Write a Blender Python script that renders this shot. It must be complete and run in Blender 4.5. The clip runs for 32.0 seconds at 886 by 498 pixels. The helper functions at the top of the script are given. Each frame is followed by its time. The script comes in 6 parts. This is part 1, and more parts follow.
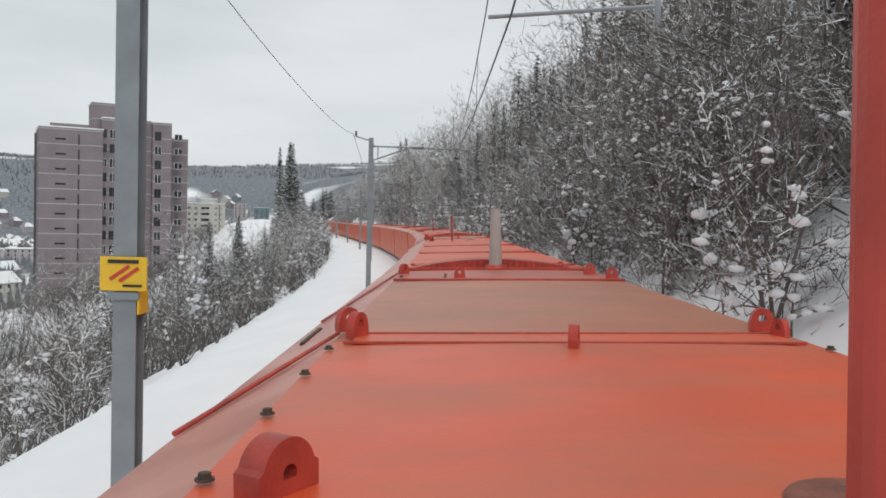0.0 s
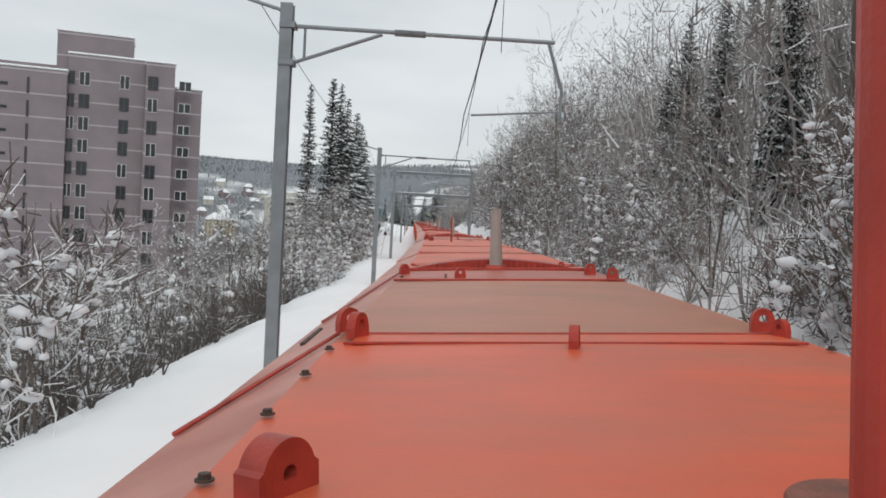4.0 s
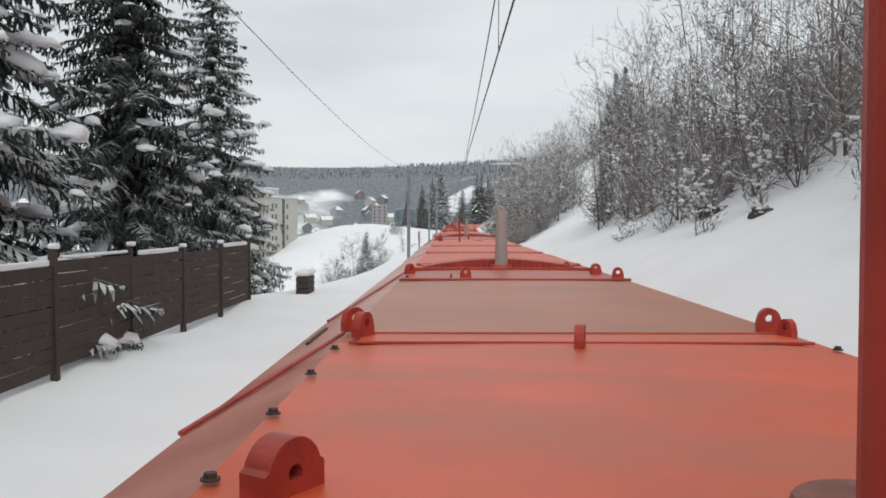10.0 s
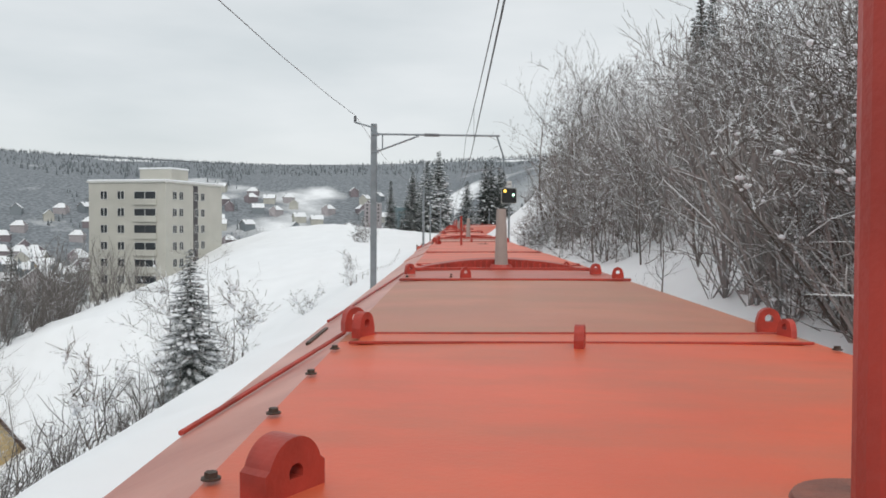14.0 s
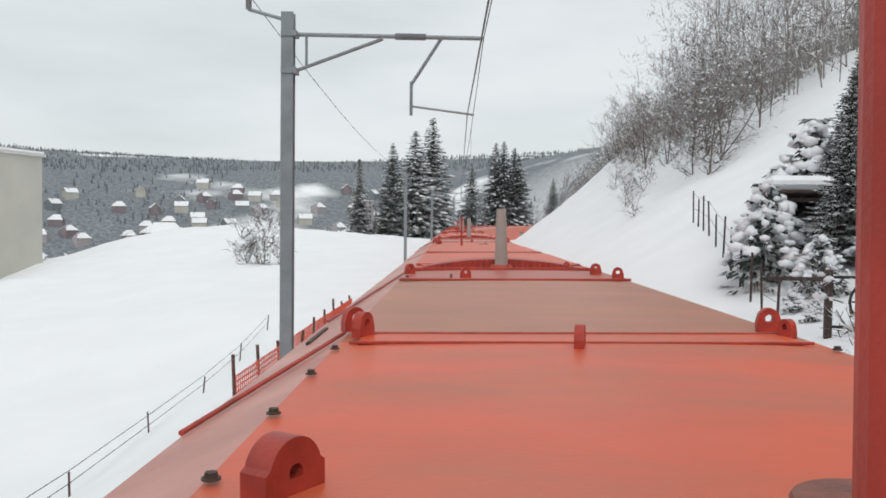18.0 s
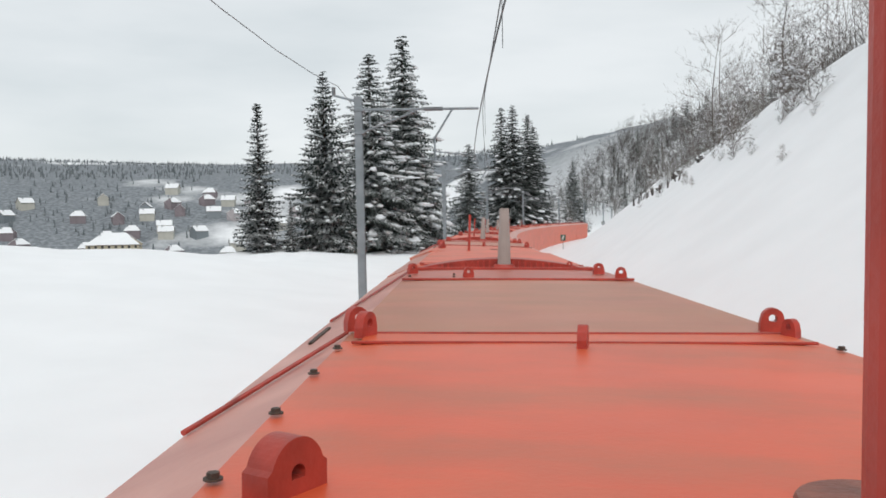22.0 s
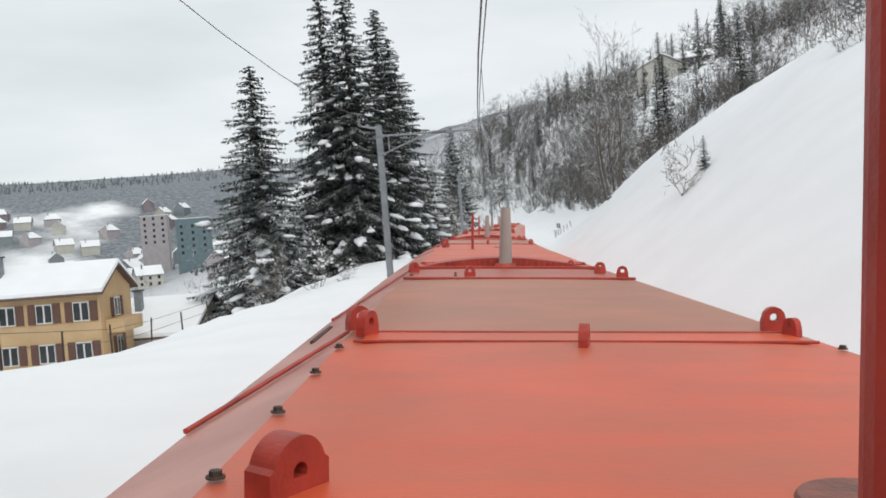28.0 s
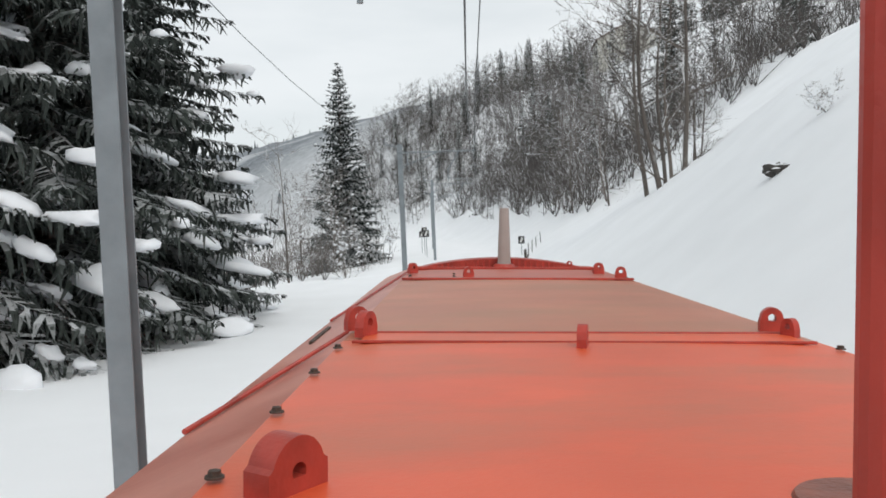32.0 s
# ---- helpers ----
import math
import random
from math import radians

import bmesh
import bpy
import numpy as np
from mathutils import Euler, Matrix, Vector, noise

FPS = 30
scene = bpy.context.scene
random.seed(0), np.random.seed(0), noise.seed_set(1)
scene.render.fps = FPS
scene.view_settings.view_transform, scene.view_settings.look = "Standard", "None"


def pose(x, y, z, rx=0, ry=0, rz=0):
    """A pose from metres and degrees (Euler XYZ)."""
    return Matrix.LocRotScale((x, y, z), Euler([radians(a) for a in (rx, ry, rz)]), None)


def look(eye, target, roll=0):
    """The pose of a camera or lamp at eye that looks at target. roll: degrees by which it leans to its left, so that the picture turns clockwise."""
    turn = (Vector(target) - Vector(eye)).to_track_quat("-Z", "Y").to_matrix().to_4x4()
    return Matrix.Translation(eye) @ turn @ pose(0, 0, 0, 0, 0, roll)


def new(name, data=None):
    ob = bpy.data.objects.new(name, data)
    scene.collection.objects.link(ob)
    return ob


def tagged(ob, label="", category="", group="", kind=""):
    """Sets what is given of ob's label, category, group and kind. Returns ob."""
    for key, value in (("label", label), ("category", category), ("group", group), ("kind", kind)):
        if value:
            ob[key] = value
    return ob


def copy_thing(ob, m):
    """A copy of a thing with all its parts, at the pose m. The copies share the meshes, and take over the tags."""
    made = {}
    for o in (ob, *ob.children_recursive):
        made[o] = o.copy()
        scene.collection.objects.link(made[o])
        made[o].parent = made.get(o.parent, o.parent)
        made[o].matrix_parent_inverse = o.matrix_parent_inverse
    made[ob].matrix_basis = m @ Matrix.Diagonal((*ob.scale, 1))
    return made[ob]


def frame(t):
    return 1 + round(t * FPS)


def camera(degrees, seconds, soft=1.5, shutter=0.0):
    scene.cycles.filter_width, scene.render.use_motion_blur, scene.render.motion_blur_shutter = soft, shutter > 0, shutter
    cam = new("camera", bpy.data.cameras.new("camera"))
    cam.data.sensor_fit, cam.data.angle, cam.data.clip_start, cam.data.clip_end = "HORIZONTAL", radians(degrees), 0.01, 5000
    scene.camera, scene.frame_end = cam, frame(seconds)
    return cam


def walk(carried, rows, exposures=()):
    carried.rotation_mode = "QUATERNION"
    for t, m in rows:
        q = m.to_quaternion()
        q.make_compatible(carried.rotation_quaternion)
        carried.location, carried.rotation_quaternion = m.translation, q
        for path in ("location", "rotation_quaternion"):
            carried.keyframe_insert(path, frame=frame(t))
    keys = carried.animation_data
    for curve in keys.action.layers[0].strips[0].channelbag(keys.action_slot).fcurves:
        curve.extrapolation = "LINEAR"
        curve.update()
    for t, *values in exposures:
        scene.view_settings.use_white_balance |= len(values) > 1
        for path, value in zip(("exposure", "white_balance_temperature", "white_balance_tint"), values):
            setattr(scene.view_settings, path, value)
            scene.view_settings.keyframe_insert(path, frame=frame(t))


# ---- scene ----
# ---- camera and its walk ----
cam = camera(56.0, 32.0, soft=1.7)
PATH = [
    (0, 0.000, 0.000, 3.05, -1.8, -1.40, -0.08),
    (0.5, 0.094, 9.900, 3.05, -1.8, -2.50, 0.65),
    (1, 0.053, 19.799, 3.05, -1.8, -3.10, 1.70),
    (1.5, -0.174, 29.697, 3.05, -1.8, -3.70, 2.82),
    (2, -0.595, 39.587, 3.05, -1.8, -4.00, 4.02),
    (2.5, -1.226, 49.467, 3.05, -1.8, -3.90, 5.28),
    (3, -2.075, 59.330, 3.05, -1.8, -3.80, 6.48),
    (3.5, -3.126, 69.174, 3.05, -1.8, -3.70, 7.55),
    (4, -4.352, 78.998, 3.05, -1.8, -3.08, 8.38),
    (4.5, -5.717, 88.803, 3.05, -1.8, -2.45, 9.15),
    (5, -7.214, 98.590, 3.05, -1.8, -1.83, 9.92),
    (5.5, -8.843, 108.355, 3.05, -1.8, -1.20, 10.61),
    (6, -10.575, 118.102, 3.05, -1.8, -0.50, 10.87),
    (6.5, -12.341, 127.843, 3.05, -1.8, 0.00, 10.90),
    (7, -14.111, 137.583, 3.05, -1.8, -0.04, 10.90),
    (7.5, -15.881, 147.324, 3.05, -1.8, -0.08, 10.90),
    (8, -17.652, 157.064, 3.05, -1.8, -0.12, 10.91),
    (8.5, -19.424, 166.804, 3.05, -1.8, -0.16, 10.95),
    (9, -21.204, 176.543, 3.05, -1.8, -0.20, 10.99),
    (9.5, -22.991, 186.280, 3.05, -1.8, -0.22, 11.00),
    (10, -24.778, 196.018, 3.05, -1.8, -0.24, 11.00),
    (10.5, -26.565, 205.755, 3.05, -1.8, -0.25, 11.00),
    (11, -28.352, 215.493, 3.05, -1.8, -0.27, 11.01),
    (11.5, -30.142, 225.229, 3.05, -1.8, -0.29, 11.05),
    (12, -31.939, 234.965, 3.05, -1.8, -0.31, 11.09),
    (12.5, -33.742, 244.699, 3.05, -1.8, -0.33, 11.10),
    (13, -35.525, 254.320, 3.05, -1.8, -0.35, 11.10),
    (13.5, -37.053, 262.562, 3.05, -1.8, -0.36, 11.10),
    (14, -38.556, 270.673, 3.05, -1.8, -0.38, 11.10),
    (14.5, -40.060, 278.785, 3.05, -1.8, -0.40, 11.10),
    (15, -41.563, 286.897, 3.05, -1.8, -0.50, 11.10),
    (15.5, -43.067, 295.009, 3.05, -1.8, -0.60, 11.10),
    (16, -44.570, 303.121, 3.05, -1.8, -0.70, 11.10),
    (16.5, -46.074, 311.233, 3.05, -1.8, -0.80, 11.10),
    (17, -47.577, 319.345, 3.05, -1.8, -0.74, 11.10),
    (17.5, -49.080, 327.456, 3.05, -1.8, -0.69, 11.10),
    (18, -50.584, 335.568, 3.05, -1.8, -0.63, 11.09),
    (18.5, -52.085, 343.681, 3.05, -1.8, -0.57, 11.05),
    (19, -53.580, 351.794, 3.05, -1.8, -0.51, 11.01),
    (19.5, -55.070, 359.908, 3.05, -1.8, -0.46, 11.00),
    (20, -56.559, 368.023, 3.05, -1.8, -0.40, 10.99),
    (20.5, -58.047, 376.138, 3.05, -1.8, -0.20, 10.95),
    (21, -59.507, 384.140, 3.05, -1.8, 0.00, 10.89),
    (21.5, -60.708, 390.764, 3.05, -1.8, 0.50, 10.77),
    (22, -61.867, 397.261, 3.05, -1.8, 1.20, 10.45),
    (22.5, -62.986, 403.766, 3.05, -1.8, 2.00, 9.88),
    (23, -64.036, 410.282, 3.05, -1.8, 2.80, 9.17),
    (23.5, -65.001, 416.811, 3.05, -1.8, 3.50, 8.30),
    (24, -65.865, 423.354, 3.05, -1.8, 4.20, 7.38),
    (24.5, -66.624, 429.910, 3.05, -1.8, 4.50, 6.42),
    (25, -67.273, 436.478, 3.05, -1.8, 4.49, 5.50),
    (25.5, -67.817, 443.055, 3.05, -1.8, 4.48, 4.62),
    (26, -68.261, 449.640, 3.05, -1.8, 4.47, 3.78),
    (26.5, -68.608, 456.231, 3.05, -1.8, 4.46, 2.90),
    (27, -68.854, 462.827, 3.05, -1.8, 4.45, 2.02),
    (27.5, -68.999, 469.425, 3.05, -1.8, 4.44, 1.15),
    (28, -69.044, 476.025, 3.05, -1.8, 4.43, 0.27),
    (28.5, -68.987, 482.624, 3.05, -1.8, 4.42, -0.59),
    (29, -68.832, 489.222, 3.05, -1.8, 4.41, -1.42),
    (29.5, -68.581, 495.818, 3.05, -1.8, 4.40, -2.28),
    (30, -68.231, 502.408, 3.05, -1.8, 4.10, -3.07),
    (30.5, -67.794, 508.994, 3.05, -1.8, 4.00, -3.73),
    (31, -67.280, 515.574, 3.05, -1.8, 3.60, -4.47),
    (31.5, -66.682, 522.147, 3.05, -1.8, 3.00, -5.10),
    (32, -66.014, 528.713, 3.05, -1.8, 2.50, -5.61),
]
walk(cam, [(t, pose(x, y, z, 90 + p, r, w)) for t, x, y, z, p, r, w in PATH],
     exposures=[(0, 0.0), (6, 0.02), (13, 0.06), (20, 0.1), (26, 0.19), (32, 0.18)])

# ---- world, sun, exposure ----
world = bpy.data.worlds.new("overcast")
scene.world = world
world.use_nodes = True
wn = world.node_tree
wn.nodes.clear()
w_out = wn.nodes.new("ShaderNodeOutputWorld")
w_bg = wn.nodes.new("ShaderNodeBackground")
w_sky = wn.nodes.new("ShaderNodeTexSky")
w_sky.sky_type = "NISHITA"
w_sky.sun_disc = False
w_sky.sun_elevation = radians(28)
w_sky.sun_rotation = radians(150)
w_sky.air_density = 1.0
w_coord = wn.nodes.new("ShaderNodeTexCoord")
w_map = wn.nodes.new("ShaderNodeMapping")
w_map.inputs["Scale"].default_value = (1.0, 1.0, 4.0)
w_noise = wn.nodes.new("ShaderNodeTexNoise")
w_noise.inputs["Scale"].default_value = 2.2
w_noise.inputs["Detail"].default_value = 5.0
w_ramp = wn.nodes.new("ShaderNodeValToRGB")
w_ramp.color_ramp.elements[0].position, w_ramp.color_ramp.elements[0].color = 0.35, (6.3, 6.75, 6.95, 1)
w_ramp.color_ramp.elements[1].position, w_ramp.color_ramp.elements[1].color = 0.62, (7.7, 8.0, 8.15, 1)
w_mix = wn.nodes.new("ShaderNodeMix")
w_mix.data_type = "RGBA"
w_mix.inputs[0].default_value = 0.93
wn.links.new(w_coord.outputs["Generated"], w_map.inputs["Vector"])
wn.links.new(w_map.outputs[0], w_noise.inputs["Vector"])
wn.links.new(w_noise.outputs["Fac"], w_ramp.inputs[0])
wn.links.new(w_sky.outputs[0], w_mix.inputs[6])
wn.links.new(w_ramp.outputs[0], w_mix.inputs[7])
wn.links.new(w_mix.outputs[2], w_bg.inputs[0])
w_bg.inputs[1].default_value = 0.1
wn.links.new(w_bg.outputs[0], w_out.inputs[0])
sun = new("sun", bpy.data.lights.new("sun", "SUN"))
sun.data.energy, sun.data.angle, sun.data.color = 0.9, radians(30), (1.0, 0.96, 0.9)
sun.matrix_world = look((0, 0, 50), (-12, 30, 20))

# ---- track line: heading (degrees, left positive) over the distance along the rails ----
HEADING = [(-60, -3), (0, -0.68), (20, 0.79), (40, 3.09), (60, 5.61), (80, 7.61), (100, 9.17), (120, 10.25), (140, 10.3), (160, 10.3), (180, 10.39), (200, 10.4), (220, 10.41), (240, 10.49), (260, 10.5), (280, 10.5), (300, 10.5), (320, 10.5), (340, 10.5), (360, 10.4), (380, 10.37), (400, 10.1), (420, 8.3), (440, 5.48), (460, 2.85), (480, 0.18), (500, -2.41), (534.6, -6.1), (559.6, -8.1), (599.6, -7.1), (704.6, 9.9), (794.6, 27.9)]
STEP = 0.5
LINE_S = np.arange(-60, 900, STEP)
_h = np.radians(np.interp(LINE_S, [k[0] for k in HEADING], [k[1] for k in HEADING]))
LINE_H = _h
_i0 = int(60 / STEP)
LINE_X = np.concatenate([[0], np.cumsum(-np.sin(_h[:-1]) * STEP)])
LINE_Y = np.concatenate([[0], np.cumsum(np.cos(_h[:-1]) * STEP)])
LINE_X, LINE_Y = LINE_X - LINE_X[_i0], LINE_Y - LINE_Y[_i0]


def heading(s):
    return float(np.interp(s, LINE_S, LINE_H))


def place(s, n, z=0.0):
    """A point s metres along the line, n metres to its right."""
    h = heading(s)
    return Vector((float(np.interp(s, LINE_S, LINE_X)) + n * math.cos(h), float(np.interp(s, LINE_S, LINE_Y)) + n * math.sin(h), z))


def line_pose(s, n, z=0.0, turn=0.0, size=1.0):
    p = place(s, n, z)
    return Matrix.LocRotScale(p, Euler((0, 0, heading(s) + radians(turn))), (size, size, size))


def to_line(xs, ys):
    """Distance along and to the right of the line for arrays of points."""
    out_s, out_n = np.empty(len(xs)), np.empty(len(xs))
    lx, ly, lh, ls = LINE_X[::4], LINE_Y[::4], LINE_H[::4], LINE_S[::4]
    for a in range(0, len(xs), 4000):
        px, py = xs[a:a + 4000], ys[a:a + 4000]
        i = ((px[:, None] - lx) ** 2 + (py[:, None] - ly) ** 2).argmin(1)
        dx, dy = px - lx[i], py - ly[i]
        out_s[a:a + 4000] = ls[i] - dx * np.sin(lh[i]) + dy * np.cos(lh[i])
        out_n[a:a + 4000] = dx * np.cos(lh[i]) + dy * np.sin(lh[i])
    return out_s, out_n


# ---- cant: lean (degrees) of the track in its curves ----
CANT = [(0, -1.4), (9.9, -2.5), (19.8, -3.1), (29.7, -3.7), (39.6, -4), (69.3, -3.7), (108.9, -1.2), (118.8, -0.5), (128.7, 0), (178.2, -0.2), (282.2, -0.4), (315.2, -0.8), (372.9, -0.4), (389.3, 0), (396, 0.5), (402.6, 1.2), (409.2, 2), (415.8, 2.8), (422.4, 3.5), (429, 4.2), (435.6, 4.5), (501.6, 4.4), (508.2, 4.1), (514.8, 4), (521.4, 3.6), (528, 3), (534.6, 2.5)]


def cant(s):
    return radians(float(np.interp(s, [k[0] for k in CANT], [k[1] for k in CANT])))


# ---- ground heights: cross-sections (n, z) along the line ----
SECTIONS = [
    (-60, [(-110, -30), (-60, -24), (-30, -13), (-12, -4.2), (-6.5, -0.6), (-4.5, -0.1), (3.5, -0.1), (6, 1.6), (12, 6), (30, 20), (60, 42), (120, 75), (250, 105)]),
    (90, [(-110, -28), (-60, -20), (-30, -12), (-12, -4.2), (-6.5, -0.7), (-4.5, -0.1), (3.5, -0.1), (6, 1.0), (12, 5), (30, 19), (60, 41), (120, 74), (250, 105)]),
    (138, [(-110, -26), (-60, -17), (-30, -9), (-12, -4.2), (-6.0, -1.0), (-4.2, -0.1), (4, -0.1), (7, 0.9), (12, 4), (30, 18), (60, 40), (120, 72), (250, 105)]),
    (165, [(-110, -26), (-60, -17), (-30, -7), (-12, -0.8), (-7, 0.4), (-4.5, 0.0), (4, -0.1), (8, 2.2), (12, 4.3), (30, 18), (60, 40), (120, 70), (250, 100)]),
    (225, [(-110, -27), (-60, -18), (-30, -7), (-12, -0.6), (-7, 0.4), (-4.5, 0.0), (4, -0.1), (8, 2.4), (12, 4.5), (30, 16), (60, 34), (120, 62), (250, 95)]),
    (245, [(-110, -28), (-80, -25), (-43, -19.5), (-20, -6), (-9, -0.8), (-5, 0.0), (4, -0.1), (9, 2.2), (14, 4.2), (30, 13), (60, 29), (120, 56), (250, 88)]),
    (262, [(-110, -28), (-80, -25), (-43, -19.5), (-20, -9.5), (-9, -2.8), (-5.5, -0.2), (4, -0.1), (9, 2.0), (14, 4.2), (30, 13), (60, 29), (120, 56), (250, 88)]),
    (295, [(-110, -28), (-80, -25), (-43, -19.5), (-20, -10.5), (-9, -3.0), (-5, -0.1), (4, -0.1), (8, 1.4), (14, 4.4), (30, 12.5), (60, 28), (120, 56), (250, 88)]),
    (328, [(-110, -28), (-80, -25), (-43, -20.5), (-18, -10.5), (-9, -2.6), (-5, -0.1), (4, -0.1), (8, 1.5), (14, 4.6), (30, 13), (60, 28), (120, 56), (250, 88)]),
    (350, [(-110, -28), (-75, -24), (-48, -20.5), (-40, -18.5), (-22, -7.0), (-12, -3.2), (-6.5, -1.6), (-4.0, -0.1), (4, 0.0), (8, 1.2), (14, 3.8), (30, 13.5), (60, 30), (120, 58), (250, 88)]),
    (360, [(-110, -28), (-70, -19), (-45, -9.5), (-27, -3.6), (-15, -2.4), (-6.5, -1.4), (-4.0, 0.0), (4, 0.0), (8, 0.7), (13, 1.6), (18, 5.5), (30, 14), (60, 30), (120, 58), (250, 88)]),
    (372, [(-110, -28), (-66, -16.5), (-42, -7.2), (-27, -2.7), (-15, -0.8), (-5, 0.1), (4, 0.0), (7, 1.4), (14, 5.2), (30, 15), (60, 31), (120, 58), (250, 88)]),
    (395, [(-110, -28), (-60, -13), (-38, -4), (-28, -1), (-15, 0.2), (-5, 0.2), (4, 0.0), (7, 1.5), (14, 5.7), (18, 9.0), (30, 16.5), (60, 32), (120, 58), (250, 88)]),
    (434, [(-110, -26), (-70, -9), (-45, -1), (-32, 2.2), (-24, 2.6), (-15, 1.8), (-5, 0.4), (4, 0.0), (7, 2.0), (14, 7.8), (18, 11.4), (22, 13.4), (30, 16.5), (60, 24.5), (120, 36), (250, 48)]),
    (464, [(-110, -28), (-60, -10), (-40, -2.5), (-27, 1.0), (-15, 1.0), (-5, 0.4), (4, 0.0), (7, 1.6), (13, 5.6), (18, 10.4), (24, 13.2), (30, 14.6), (60, 20.5), (120, 32), (250, 44)]),
    (490, [(-110, -30), (-60, -13), (-40, -7), (-22, -2), (-13, 0.5), (-5, 0.3), (4, 0.0), (7, 1.8), (14, 6.4), (20, 9.4), (30, 13.2), (60, 21.7), (120, 33.2), (250, 45.2)]),
    (520, [(-110, -31), (-60, -15), (-40, -9), (-20, -4), (-12, -0.5), (-8, 0.1), (-5, 0.3), (3.6, 0.0), (7, 2.4), (14, 8.0), (20, 11.8), (30, 17), (60, 25.5), (120, 37), (250, 49)]),
    (565, [(-110, -31), (-60, -15), (-40, -9), (-20, -2), (-12, 0.3), (-5, 0.3), (3.8, 0.0), (7, 2.4), (14, 8.2), (20, 11.8), (30, 17), (60, 25.5), (120, 37), (250, 49)]),
    (600, [(-110, -30), (-60, -14), (-25, -4), (-12, -0.6), (-5, 0.2), (4, 0.0), (7, 1.5), (14, 5.5), (30, 17), (60, 25.5), (120, 37), (250, 49)]),
    (680, [(-110, -29), (-60, -13), (-25, -4), (-12, -0.6), (-5, 0.2), (4, 0.0), (8, 2.2), (14, 7), (30, 21), (45, 33), (60, 40), (120, 58), (250, 75)]),
    (900, [(-110, -26), (-60, -12), (-25, -3), (-12, -0.6), (-5, 0.2), (4, 0.0), (8, 2.5), (14, 8), (30, 24), (60, 42), (120, 62), (250, 80)]),
]
FAR_LEFT = [(-4000, 150), (-2200, 148), (-1500, 128), (-1000, 66), (-600, 20), (-400, -12), (-250, -33)]
FAR_RIGHT = [(600, 75), (1500, 120), (4000, 140)]


def _section(sec):
    pts = FAR_LEFT + sec + FAR_RIGHT
    return [p[0] for p in pts], [p[1] for p in pts]


def heights(xs, ys):
    xs, ys = np.asarray(xs, float), np.asarray(ys, float)
    s, n = to_line(xs, ys)
    s = np.clip(s, -60, 899)
    cols = np.array([np.interp(n, *_section(sec)) for _, sec in SECTIONS])
    keys = np.array([k for k, _ in SECTIONS], float)
    i = np.clip(np.searchsorted(keys, s) - 1, 0, len(keys) - 2)
    f = (s - keys[i]) / (keys[i + 1] - keys[i])
    f = f * f * (3 - 2 * f)
    j = np.arange(len(xs))
    z = cols[i, j] * (1 - f) + cols[i + 1, j] * f
    # hills that close the valley all round
    r = np.hypot(xs + 60, ys - 300)
    ring = np.interp(r, [0, 700, 1000, 1500, 2200, 6000], [-60, -40, 62, 128, 148, 150])
    z = np.maximum(z, ring * (1 + 0.10 * np.sin(xs * 0.004 + 1) + 0.08 * np.sin(ys * 0.0031)))
    # small unevenness away from the rails
    w = np.clip((np.abs(n - 0.44) - 3.5) / 8, 0, 1)
    z += w * (0.22 * np.sin(xs * 0.45 + 0.7 * np.sin(ys * 0.2)) * np.sin(ys * 0.31 + 0.5 * np.sin(xs * 0.17)) + 0.12 * np.sin(xs * 1.1 + ys * 0.7) * np.sin(ys * 0.9 - xs * 0.4))
    return z


def height(x, y):
    return float(heights([x], [y])[0])


def ground(s, n, sink=0.0):
    p = place(s, n)
    p.z = height(p.x, p.y) - sink
    return p


# ---- materials ----
def material(name, colour, rough=0.7, metal=0.0, vary=0.12, scale=4.0, bump=0.0, bump_scale=30.0, second=None, coat=0.0):
    m = bpy.data.materials.new(name)
    m.use_nodes = True
    t = m.node_tree
    b = t.nodes["Principled BSDF"]
    b.inputs["Roughness"].default_value, b.inputs["Metallic"].default_value = rough, metal
    b.inputs["Coat Weight"].default_value = coat
    geo = t.nodes.new("ShaderNodeTexCoord")
    n1 = t.nodes.new("ShaderNodeTexNoise")
    n1.inputs["Scale"].default_value, n1.inputs["Detail"].default_value = scale, 6.0
    t.links.new(geo.outputs["Object"], n1.inputs["Vector"])
    ramp = t.nodes.new("ShaderNodeValToRGB")
    dark = second or [c * (1 - vary) for c in colour]
    light = [min(1, c * (1 + vary * 0.5)) for c in colour]
    ramp.color_ramp.elements[0].position, ramp.color_ramp.elements[1].position = 0.32, 0.68
    ramp.color_ramp.elements[0].color, ramp.color_ramp.elements[1].color = (*dark, 1), (*light, 1)
    t.links.new(n1.outputs["Fac"], ramp.inputs[0])
    t.links.new(ramp.outputs[0], b.inputs["Base Color"])
    if bump:
        n2 = t.nodes.new("ShaderNodeTexNoise")
        n2.inputs["Scale"].default_value, n2.inputs["Detail"].default_value = bump_scale, 4.0
        t.links.new(geo.outputs["Object"], n2.inputs["Vector"])
        bp = t.nodes.new("ShaderNodeBump")
        bp.inputs["Strength"].default_value, bp.inputs["Distance"].default_value = bump, 0.02
        t.links.new(n2.outputs["Fac"], bp.inputs["Height"])
        t.links.new(bp.outputs[0], b.inputs["Normal"])
    return m


